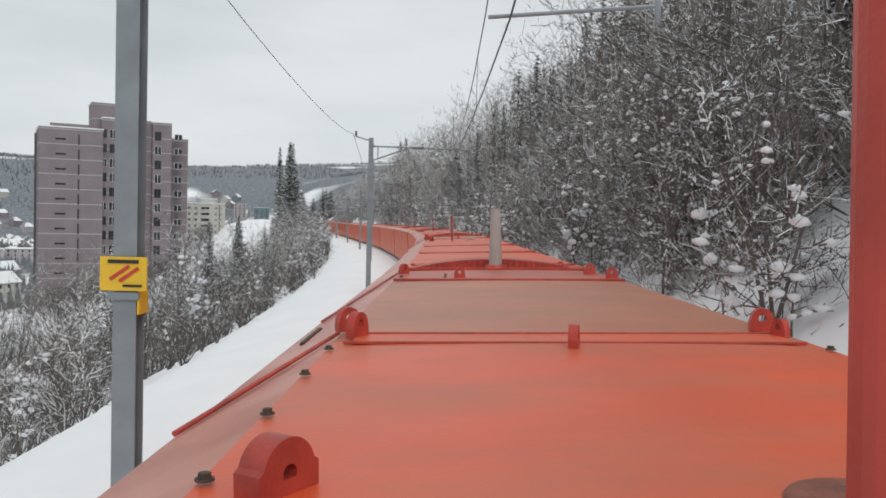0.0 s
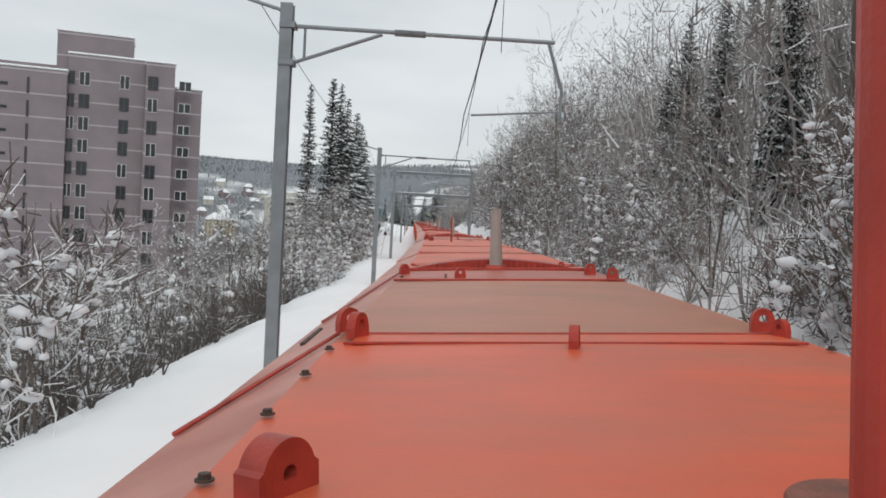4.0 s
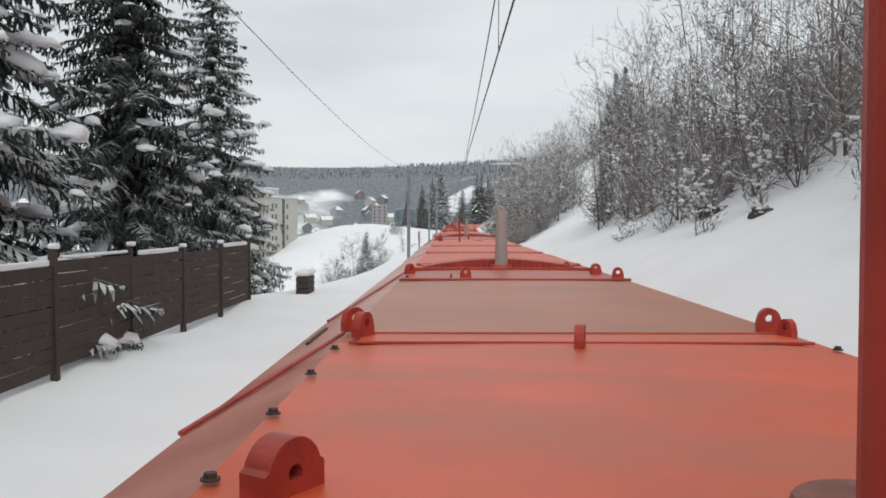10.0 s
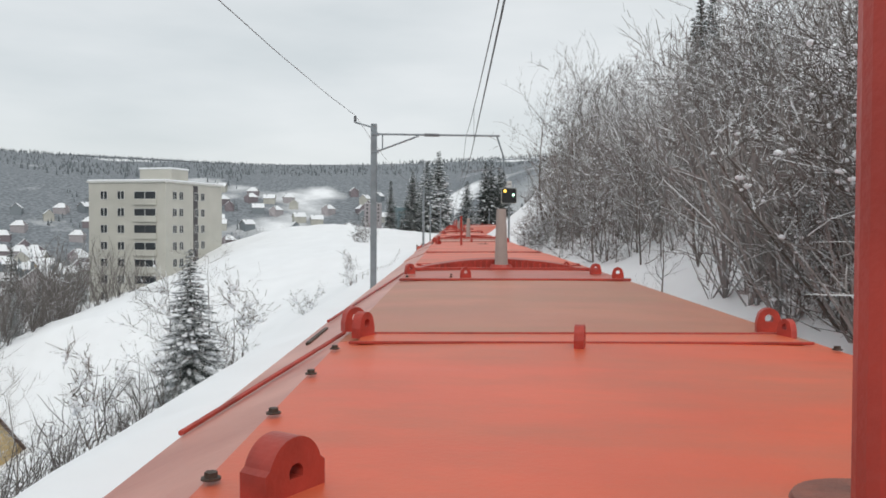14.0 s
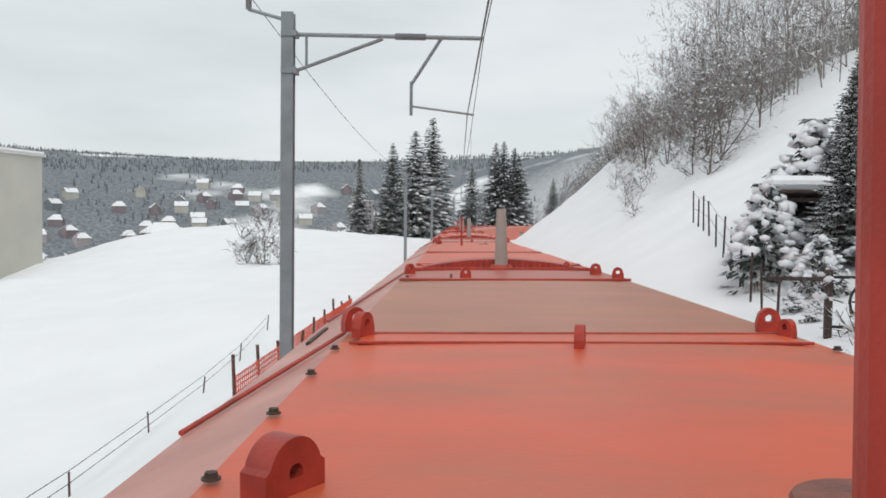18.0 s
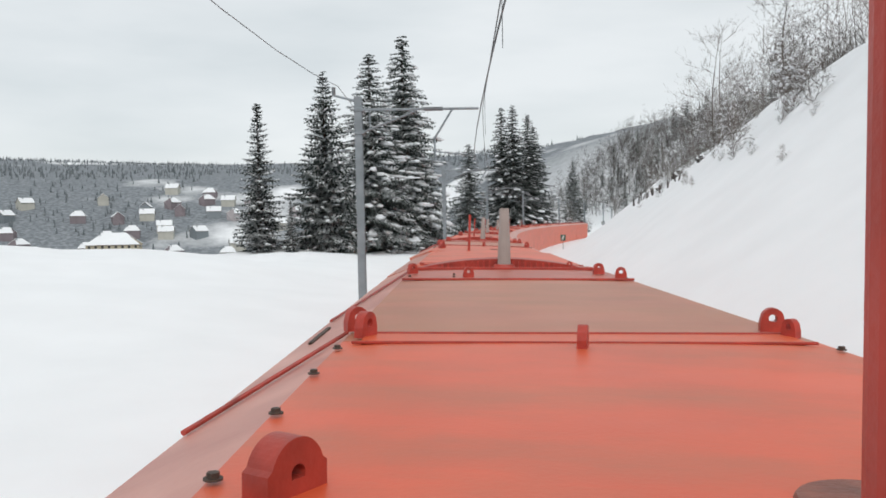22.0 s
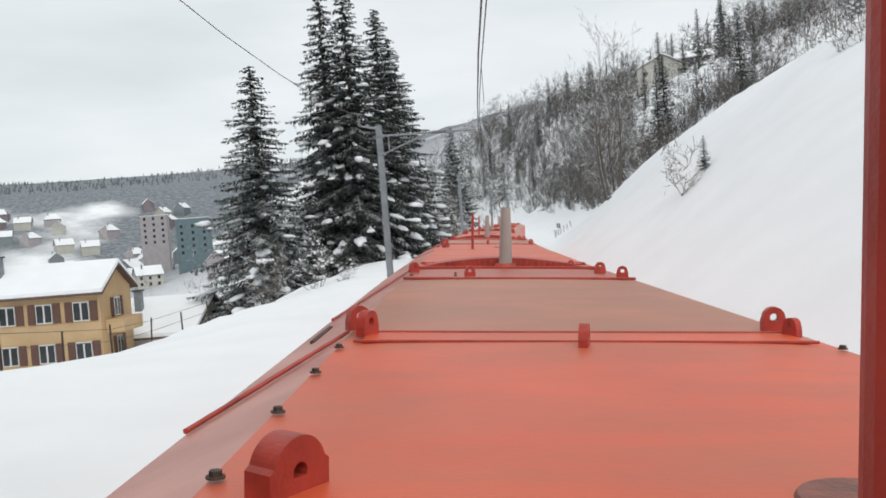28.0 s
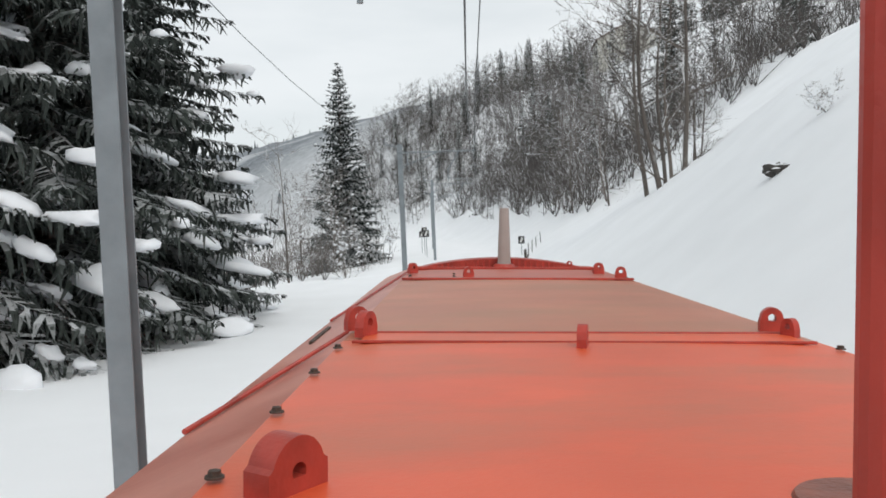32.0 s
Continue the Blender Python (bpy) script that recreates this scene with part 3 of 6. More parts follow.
def hood_sides(root, y0, y1):
    """Slanting shoulders and upright flanks on both sides."""
    for sgn in (-1, 1):
        v = []
        for y in (y0, y1):
            for a, z in ((0.0, -0.008), (0.30, -0.126), (0.28, -0.152), (-0.02, -0.036)):
                v.append((HOOD_C + sgn * (HOOD_W + a), y, z))
        f = [(j, (j + 1) % 4, 4 + (j + 1) % 4, 4 + j) for j in range(4)] + [(3, 2, 1, 0), (4, 5, 6, 7)]
        part("shoulder", mesh_of("shoulder", v, f, RED_SHEEN), RED_SHEEN, root, "dirty red shoulder with sky reflection put into its pale colour")
        part("flank", box(0.03, y1 - y0, 2.28, (HOOD_C + sgn * (HOOD_W + 0.272), (y0 + y1) / 2, -0.135 - 1.14), 0.004), RED, root)


def hood_joint(root, y):
    """A cover strip over a joint between two sheets, edged by two beads."""
    c, w = HOOD_C, HOOD_W
    part("joint_strip", box(2 * w - 0.16, 0.24, 0.008, (c, y - 0.13, 0.006), 0.002), RED, root)
    part("joint_bead", box(2 * w - 0.06, 0.018, 0.016, (c, y, 0.008), 0.004), RED_DARK, root)
    part("joint_bead", box(2 * w - 0.10, 0.010, 0.012, (c, y - 0.25, 0.008), 0.003), RED_DARK, root)


def engine_hood():
    root = base("engine_hood", "red-painted steel engine hood with lifting lugs, bolts and exhaust stub", "engine hood", "hoods over the track")
    c, w = HOOD_C, HOOD_W
    hood_sheet(root, "top_sheet", 0.0, 3.25, RED)
    hood_sheet(root, "top_sheet", 3.25, 6.57, RED_TAN_SHEEN)
    hood_sheet(root, "end_sheet", 6.57, HOOD_LONG, RED_DULL)
    hood_sides(root, 0.0, HOOD_LONG)
    hood_joint(root, 3.38)
    part("joint_bead", box(2 * w - 0.02, 0.03, 0.02, (c, 6.57, 0.012), 0.005), RED_DARK, root)
    part("end_rim", box(2 * w - 0.06, 0.03, 0.03, (c, 8.02, 0.015), 0.006), RED_DARK, root)
    # rain strips on the outer shoulder
    for (u0, v0, z0), (u1, v1, z1) in (((-0.745, 2.24, -0.112), (-0.455, 3.42, 0.006)), ((-0.72, 4.72, -0.10), (-0.452, 7.9, 0.004))):
        part("rain_strip", rod((u0, v0, z0), (u1, v1, z1), 0.009, 0.009, 6), RED_DARK, root)
    part("hinge_strip", box(0.02, 0.55, 0.016, (-0.665, 4.02, -0.088), 0.003), BOLT, root, "short dark hinge strip")
    # lugs: across, along, turn, size
    v, f = hood_lug(0.05, 0.125, 0.125, 0.022, 0.3)
    lug = mesh_of("lug", v, f, RED_LUG_SHADED)
    for n, y, tilt, size in ((-0.425, 3.50, 34, 0.82), (-0.365, 3.31, 62, 0.82), (0.455, 3.02, 76, 0.70), (1.315, 3.50, -8, 0.80), (1.322, 3.32, -66, 0.60),
                             (-0.40, 7.42, 40, 0.75), (0.09, 6.88, 8, 0.72), (1.25, 7.40, 6, 0.78), (1.33, 6.80, -10, 0.76), (1.14, 8.5, 0, 0.5)):
        part("lug", lug, RED_LUG_SHADED, root, at=Matrix.Translation((n, y, 0.004)) @ Matrix.Rotation(radians(tilt), 4, "Z") @ Matrix.Scale(size, 4))
    # broad lug in dark red, its face's shade being part of the colour
    v, f = hood_lug(0.06, 0.142, 0.098, 0.017, 0.36)
    part("lug", mesh_of("lug", v, f, RED_DARK), RED_DARK, root, "broad dark red lifting lug", at=Matrix.Translation((-0.292, 1.405, 0.002)) @ Matrix.Rotation(radians(57), 4, "Z"))
    bolt = bolt_mesh()
    for n, y in ((-0.434, 1.464), (-0.434, 1.977), (-0.434, 2.50), (-0.434, 3.0), (1.376, 3.0), (-0.40, 7.0), (-0.03, 7.25), (-0.03, 6.95), (1.36, 6.72)):
        part("bolt", bolt, BOLT, root, at=Matrix.Translation((n, y, 0.003)))
    # domed grille across the front end
    v, f, n = [], [], 18
    for y in (8.42, 8.80):
        for k in range(n + 1):
            u = k / n
            v.append((c - 0.84 + 1.62 * u, y, 0.002 + 0.092 * math.sin(math.pi * u) ** 0.8))
    for k in range(n):
        f.append((k, k + 1, n + 2 + k, n + 1 + k))
    f.append(tuple(range(n, -1, -1)))
    f.append(tuple(range(n + 1, 2 * n + 2)))
    dome = part("dome", mesh_of("dome", v, f, RED_DARK), RED_DARK, root, "domed dark red grille")
    bm = bmesh.new()
    for k in range(25):
        u = (k + 1.5) / 27
        tall = 0.074 * math.sin(math.pi * u) ** 0.8
        box(0.02, 0.012, tall, (c - 0.84 + 1.62 * u, 8.412, tall / 2 + 0.004), bm=bm)
    tagged(part("grille", bm, RED_LUG_SHADED, dome, "upright grille bars"), kind="stuff")
    ex = part("exhaust", rod((0.465, 8.32, 0.0), (0.465, 8.32, 0.6), 0.068, 0.047, 16), TAUPE_POST, root, "pale taupe exhaust stub")
    part("exhaust_collar", rod((0.465, 8.32, 0.0), (0.465, 8.32, 0.045), 0.12, 0.10, 16), RED_DARK, ex)
    # grab pole and round cover at the cab end
    pole = part("grab_pole", rod((0.191, 0.35, -0.01), (0.191, 0.35, 0.59), 0.021, 0.021, 20), RED_DARK, root, "upright dark red grab pole")
    part("pole_foot", rod((0.191, 0.35, 0.0), (0.191, 0.35, 0.012), 0.038, 0.034, 16), RED_DARK, pole)
    cover = part("round_cover", rod((0.665, 1.33, 0.0), (0.665, 1.33, 0.016), 0.125, 0.115, 32), COVER, root, "worn brown round cover")
    part("cover_bolt", bolt, BOLT, cover, at=Matrix.Translation((0.712, 1.39, 0.016)))
    return root


def hood_cover(long):
    root = base("hood_cover", "added plain red-painted steel filler between two engine hoods", "hood cover", "hood covers over the track")
    hood_sheet(root, "top_sheet", 0.0, long, RED)
    hood_sides(root, 0.0, long)
    hood_joint(root, 0.28)
    return root


def hood_pose(s, n, turn):
    return Matrix.LocRotScale(place(s, n, 3.05), Euler((0, 0, radians(turn))), None) @ Matrix.Rotation(cant(s), 4, "Y") @ Matrix.Translation((0, 0, HOOD_TOP - 3.05))


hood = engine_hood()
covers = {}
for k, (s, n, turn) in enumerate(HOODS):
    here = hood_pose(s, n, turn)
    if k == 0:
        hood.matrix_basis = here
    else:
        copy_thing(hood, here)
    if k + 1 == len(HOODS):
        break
    # added plain covers fill the way to the next hood copy
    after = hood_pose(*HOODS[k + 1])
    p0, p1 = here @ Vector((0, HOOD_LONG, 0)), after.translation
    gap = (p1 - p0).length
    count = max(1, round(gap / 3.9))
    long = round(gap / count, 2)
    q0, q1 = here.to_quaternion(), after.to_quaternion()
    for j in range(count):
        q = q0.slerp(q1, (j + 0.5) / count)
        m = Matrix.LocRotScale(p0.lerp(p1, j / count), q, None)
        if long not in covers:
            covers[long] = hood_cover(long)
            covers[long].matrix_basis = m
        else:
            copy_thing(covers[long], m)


# ---- overhead line ----
def mast(outer=False, height_m=6.75):
    root = base("catenary_mast", "grey galvanised steel catenary mast with a cantilever arm", "catenary mast", "masts along the track")
    part("post", h_beam(height_m, 0.2, 0.2, 0.014, "z", (0, 0, -0.3)), STEEL, root)
    part("footing", box(0.5, 0.5, 0.5, (0, 0, -0.35), 0.03), SLUSH, root)
    # the registration hangs inside the wire, or outside it where the wire is pulled the other way
    reach, drop, foot = (4.35, 4.25, 4.5) if outer else (3.2, 2.5, 2.02)
    part("arm", rod((0.1, 0, 6.1), (reach, 0, 6.06), 0.035), STEEL, root)
    part("strut", rod((0.1, 0, 5.5), (1.55, 0, 6.04), 0.03), STEEL, root)
    part("tie", rod((0.3, 0, 5.6), (0.3, 0, 6.08), 0.022), STEEL, root)
    part("arm_bracket", box(0.26, 0.26, 0.1, (0.03, 0, 6.1), 0.01), STEEL, root)
    part("strut_bracket", box(0.26, 0.26, 0.1, (0.03, 0, 5.5), 0.01), STEEL, root)
    part("insulator", rod((1.75, 0, 6.08), (2.25, 0, 6.075), 0.055, sides=10), INSULATOR, root)
    part("drop_arm", rod((drop, 0, 6.05), (foot, 0, 5.3), 0.028), STEEL, root)
    part("drop_tube", rod((foot, 0, 5.35), (foot, 0, 4.8), 0.026), STEEL, root)
    part("steady_arm", rod((foot, 0, 4.95), (3.05, 0, 4.82), 0.018), STEEL, root)
    part("wire_bracket", rod((-0.1, 0, 6.35), (-0.65, 0, 6.5), 0.03), STEEL, root)
    part("bracket_insulator", rod((-0.65, 0, 6.5), (-0.65, 0, 6.72), 0.05, sides=10), INSULATOR, root)
    return root


MAST_N = -2.75
MASTS = [7.2, 35.9, 67.2, 92.8, 119, 251.2, 302.8, 353.6, 397.4, 424.8, 451.4, 479.0, 509.6, 541.2, 570, 600, 630]
PORTALS = [146.8, 195.6]
OUTER = (7.2, 35.9, 67.2, 92.8, 119, 302.8)
MAST_SHIFT = {397.4: -0.6, 424.8: -0.12, 509.6: -0.22, 541.2: 0.1, 35.9: 0.12}
mast_kinds = {}
for q in MASTS:
    m = line_pose(q, MAST_N + MAST_SHIFT.get(q, 0.0), 0.15 if q == 35.9 else 0.0)
    side = q in OUTER
    if side in mast_kinds:
        copy_thing(mast_kinds[side], m)
    else:
        mast_kinds[side] = mast(side)
        mast_kinds[side].matrix_basis = m


def portal(s, arm_side):
    root = base("catenary_portal", "grey steel catenary portal with two crossbeams dusted with snow", "catenary portal", "portals over the track", line_pose(s, 0, 0))
    for n in (MAST_N, 3.5):
        part("post", h_beam(7.6, 0.22, 0.22, 0.016, "z", (n, 0, -0.3)), STEEL, root)
        part("footing", box(0.55, 0.55, 0.5, (n, 0, -0.3), 0.03), SLUSH, root)
    for z in (6.9, 5.2):
        part("crossbeam", h_beam(6.75, 0.16, 0.22, 0.02, "x", (-3.0, 0, z)), STEEL, root)
        part("snow_cap", box(6.4, 0.14, 0.035, (0.375, 0, z + 0.133), 0.01), CLUMP, root)
        part("suspension_plate", box(0.5, 0.3, 0.2, (0.65 if z > 6 else 0.5, 0, z - 0.02), 0.02), STEEL, root)
    if arm_side < 0:
        part("arm", rod((MAST_N + 0.12, 0, 6.12), (0.3, 0, 6.12), 0.045), STEEL, root)
        part("strut", rod((MAST_N + 0.12, 0, 5.6), (-1.0, 0, 6.08), 0.035), STEEL, root)
        part("tie", rod((MAST_N + 0.2, 0, 5.6), (MAST_N + 0.2, 0, 6.15), 0.025), STEEL, root)
    else:
        part("arm", rod((3.4, 0, 6.15), (0.2, 0, 6.18), 0.045), STEEL, root)
        part("strut", rod((3.4, 0, 5.65), (1.6, 0, 6.12), 0.035), STEEL, root)
    if arm_side < 0:
        part("steady_arm", rod((0.5, 0, 4.82), (1.5, 0, 5.0), 0.02), STEEL, root)
        part("steady_insulator", rod((1.5, 0, 5.0), (2.1, 0, 4.93), 0.045, sides=10), INSULATOR, root)
        part("brace_rod", rod((2.1, 0, 4.93), (3.4, 0, 5.15), 0.02), STEEL, root)
    else:
        part("hanger_plate", rod((-0.08, 0, 5.09), (-0.08, 0, 5.05), 0.22, 0.2, 20), STEEL, root)
        part("hanger_insulator", rod((-0.08, 0, 4.86), (-0.08, 0, 4.8), 0.12, 0.12, 20), INSULATOR, root)
        for sg in (-1, 1):
            part("hanger", rod((-0.08 + 0.1 * sg, 0, 5.05), (-0.08 + 0.1 * sg, 0, 4.86), 0.01), STEEL, root)
        part("hanger_clamp", rod((-0.08, 0, 4.8), (-0.08, 0, 4.6), 0.025, 0.02), STEEL, root)
    part("guy_wire", rod((MAST_N - 0.1, 0, 5.2), (MAST_N - 0.9, 3.2, 0.0), 0.012), WIRE, root)


portal(PORTALS[0], 1)
portal(PORTALS[1], -1)
SUPPORTS = sorted(MASTS + PORTALS + [-22.0])


def wire(name, n, z, sag, r, stagger=0.0):
    segs = []
    for k in range(len(SUPPORTS) - 1):
        a, b = SUPPORTS[k], SUPPORTS[k + 1]
        for j in range(8):
            u0, u1 = j / 8, (j + 1) / 8
            st = lambda u: stagger * ((1 - u) if k % 2 else u) * 2 - stagger
            p = place(a + (b - a) * u0, n + st(u0), z - sag * 4 * u0 * (1 - u0))
            q = place(a + (b - a) * u1, n + st(u1), z - sag * 4 * u1 * (1 - u1))
            segs.append((p, q, r, r))
    v, f = tube_arrays(segs, 4)
    ob = new(name, big_mesh(name, v, f, WIRE))
    tagged(ob, "thin dark overhead wire strung between the masts", "overhead wire", "overhead wires", "structure")


wire("contact_wire", TRACK_N - 0.1, 4.82, 0.04, 0.009, 0.15)
wire("messenger_wire", TRACK_N, 6.05, 0.7, 0.008)
wire("feeder_wire", MAST_N - 0.65, 6.74, 0.6, 0.009)
drops = []
for k in range(len(SUPPORTS) - 1):
    a, b = SUPPORTS[k], SUPPORTS[k + 1]
    for u in (0.2, 0.5, 0.8):
        drops.append((place(a + (b - a) * u, TRACK_N, 6.05 - 0.7 * 4 * u * (1 - u)), place(a + (b - a) * u, TRACK_N, 4.8), 0.005, 0.005))
v, f = tube_arrays(drops, 3)
tagged(new("dropper_wires", big_mesh("dropper_wires", v, f, WIRE)), "thin dropper wires under the messenger wire", "overhead wire", kind="stuff")

# ---- trees ----
def grow(seed, tall, limbs=16, twig_len=0.9, dense=2, stems=1, low=0.22, rise=0.75, thick=1.0):
    """Segments of a bare broadleaved tree: stem, limbs, branches, twigs."""
    rnd = random.Random(seed)
    segs = []

    def way(d, spread, up):
        v = Vector((d.x + rnd.gauss(0, spread), d.y + rnd.gauss(0, spread), d.z + rnd.gauss(0, spread * 0.7) + up))
        return v.normalized()

    def branch(p, d, length, r, level):
        n = (3, 3, 2, 2)[min(level, 3)]
        for k in range(n):
            d = way(d, 0.16, 0.05)
            q = p + d * length / n
            r2 = max(r * (1 - 0.75 * (k + 1) / n), 0.008)
            segs.append((p, q, r * (1 - 0.75 * k / n), r2))
            if level < 3:
                for _ in range(dense):
                    c = way(d, 0.62, 0.12 if level < 2 else 0.0)
                    branch(p.lerp(q, rnd.uniform(0.3, 1.0)), c, length * rnd.uniform(0.36, 0.58) if level < 2 else twig_len * rnd.uniform(0.5, 1.2), max(r2 * 0.6, 0.0105 if level < 2 else 0.010) * (thick if level > 0 else 1), level + 1)
            p = q

    for st in range(stems):
        p = Vector((rnd.uniform(-0.3, 0.3) * (stems > 1), rnd.uniform(-0.3, 0.3) * (stems > 1), -0.3))
        d = way(Vector((0, 0, 1)), 0.05 if stems == 1 else 0.28, 0)
        r = tall * 0.009
        n = 9
        for k in range(n):
            d = way(d, 0.05, 0.06)
            q = p + d * tall / n
            segs.append((p, q, r * (1 - 0.9 * k / n), r * (1 - 0.9 * (k + 1) / n)))
            u = (k + 1) / n
            if u > low:
                for _ in range(max(1, limbs // n)):
                    a = rnd.uniform(0, 2 * math.pi)
                    lim = Vector((math.cos(a), math.sin(a), rise * rnd.uniform(0.4, 1.3)))
                    branch(p.lerp(q, rnd.random()), lim.normalized(), tall * (0.36 - 0.22 * abs(u - 0.45)) * rnd.uniform(0.6, 1.1), max(r * (1 - u) * 0.6, 0.018), 1)
            p = q
    return segs


def ribbon_arrays(segs):
    """Flat tapered strips, lying level, for the finest twigs."""
    a = np.array([q[0] for q in segs], float)
    b = np.array([q[1] for q in segs], float)
    ra, rb = np.array([q[2] for q in segs])[:, None] * 1.25, np.array([q[3] for q in segs])[:, None]
    d = b - a
    side = np.cross(d, np.random.RandomState(1).normal(0, 0.55, d.shape) + (0, 0, 1))
    side /= np.linalg.norm(side, axis=1)[:, None] + 1e-9
    v = np.stack([a - side * ra, a + side * ra, b + side * rb, b - side * rb], 1).reshape(-1, 3)
    return v, np.arange(len(v)).reshape(-1, 4)


def lumps(spots, r0, r1, seed):
    """Small irregular snow clumps at those places, one mesh."""
    rnd = random.Random(seed)
    bm = bmesh.new()
    bmesh.ops.create_icosphere(bm, subdivisions=1, radius=1.0)
    iv = np.array([tuple(v.co) for v in bm.verts])
    fi = np.array([[v.index for v in f.verts] for f in bm.faces])
    bm.free()
    av, af = [], []
    rs = np.random.RandomState(seed)
    for k, p in enumerate(spots):
        r = rnd.uniform(r0, r1)
        sc = np.array((r * rnd.uniform(0.8, 1.9), r * rnd.uniform(0.8, 1.9), r * rnd.uniform(0.7, 1.0)))
        av.append(iv * sc * rs.uniform(0.75, 1.2, (len(iv), 1)) + np.array(p))
        af.append(fi + k * len(iv))
    return np.concatenate(av), np.concatenate(af)


def bare_tree(name, label, seed, tall, clumps=0, keep=1.0, **kw):
    root = base(name, label, "bare tree", "bare trees on the hillside")
    segs = grow(seed, tall, **kw)
    cut = max(tall * 0.0045, 0.019)
    stem = [q for q in segs if q[2] > cut]
    mid = [q for q in segs if cut >= q[2] > 0.0125]
    pick = random.Random(seed + 1)
    fine = [q for q in segs if q[2] <= 0.0125 and pick.random() < keep]
    v, f = tube_arrays(stem, 6)
    part("trunk", big_mesh("trunk", v, f, BARK, True), BARK, root)
    v, f = tube_arrays(mid, 3)
    v2, f2 = ribbon_arrays(fine)
    part("crown", big_mesh("crown", np.concatenate([v, v2]), np.concatenate([f, f2 + len(v)]), BARK), BARK, root, "thin bare branches with snow on them")
    if clumps:
        r = random.Random(seed + 5)
        v, f = lumps([q[1] for q in r.sample(mid, min(clumps, len(mid)))], 0.035, 0.10, seed)
        tagged(part("snow_load", big_mesh("snow_load", v, f, CLUMP, True), CLUMP, root, "clumps of snow caught in the branches"), kind="stuff")
    return root


def spruce_arrays(seed, tall, radius, fine, load=1.0):
    """Needle shoots, snow and trunk of a spruce; fine gives many narrow shoots."""
    rnd = random.Random(seed)
    tri, quads = [], []
    down = np.array((0.0, 0.0, -1.0))
    z = tall * 0.02
    while z < tall * 0.985:
        u = z / tall
        reach = radius * (1 - u) ** 0.85 * (1.0 if u > 0.12 else 0.72 + 2.3 * u) + 0.12
        count = max(4, int(5 + 6 * (1 - u)))
        a0 = rnd.uniform(0, 6.28)
        for k in range(count):
            a = a0 + 6.283 * k / count + rnd.uniform(-0.35, 0.35)
            L = reach * rnd.uniform(0.6, 1.18)
            droop = rnd.uniform(0.12, 0.5) * (1.2 - u)
            out = np.array((math.cos(a), math.sin(a), 0.0))
            side = np.array((-out[1], out[0], 0.0))
            zz = z + rnd.uniform(-0.2, 0.2)

            def at(w):
                return out * (L * w) + np.array((0, 0, zz - droop * L * (w ** 1.2) + 0.18 * L * w ** 3))

            m = max(3, int(L / (0.75, 0.26, 0.19)[fine]))
            for j in range(m):
                w = (j + rnd.uniform(0.3, 0.9)) / m
                p = at(w)
                ln = ((0.36 * L * (1 - w) ** 0.7 + 0.16) if fine < 2 else min(0.3 * L * (1 - w) ** 0.6 + 0.18, 0.6)) * rnd.uniform(0.6, 1.3)
                half = (0.12 + 0.06 * L, 0.07 + 0.018 * L, 0.07)[fine]
                for sg in (-1, 1):
                    d = side * sg * rnd.uniform(0.7, 1.0) + out * rnd.uniform(0.4, 0.9) + down * rnd.uniform(0.1, 0.75)
                    tri.append((p - out * half, p + out * half, p + d * ln))
                    if fine and ln > 0.35:
                        q = p + d * ln * 0.45
                        tri.append((q - side * half * 0.8, q + side * half * 0.8, q + (out * 0.5 + side * sg * 0.1 + down * rnd.uniform(0.2, 0.7)) * ln * 0.5))
                ln2 = ln * rnd.uniform(0.5, 1.0)
                tri.append((p - out * half * 1.4, p + out * half * 1.4, p + (down + side * rnd.uniform(-0.3, 0.3)) * ln2))
                e = at(min(1.0, w + 0.2))
                tri.append((p - side * half, p + side * half, e + down * 0.03))
            tip = at(1.0)
            tri.append((tip - side * 0.05, tip + side * 0.05, tip + out * 0.22 + down * 0.04))
            # snow lying along the bough, in lumps
            if rnd.random() < (0.2, 0.46, 0.85)[fine] * load and L > 0.45:
                w = rnd.uniform(0.3, 0.6)
                while w < 0.98:
                    span = rnd.uniform(0.07, 0.2)
                    wd = min((0.17, 0.14, 0.17)[fine], 0.05 * L + 0.04) * (rnd.uniform(0.45, 1.3) if fine < 2 else rnd.uniform(0.35, 1.0) ** 2 * 2.0)
                    ring = []
                    for j in range(4):
                        c = at(min(1.02, w + span * j / 3)) + np.array((0, 0, 0.015))
                        r = wd * (0.3, 1.0, 0.85, 0.2)[j] * rnd.uniform(0.6, 1.4)
                        sh = side * rnd.uniform(-0.09, 0.09)
                        ring.append([c + sh - side * r + down * r * 0.7, c + sh - side * r * 0.55 - down * r * 0.55, c + sh + side * r * 0.5 - down * r * 0.62, c + sh + side * r + down * r * 0.55])
                    for j in range(3):
                        for e in range(3):
                            quads.append((ring[j][e], ring[j][e + 1], ring[j + 1][e + 1], ring[j + 1][e]))
                    w += span * rnd.uniform(0.6, 1.0) + rnd.uniform(0.0, 0.3)
        z += (0.28 + 0.30 * (1 - u)) * rnd.uniform(0.75, 1.2) * (1.7, 0.82, 0.7)[fine]
    return np.array(tri).reshape(-1, 3), np.array(quads).reshape(-1, 3)


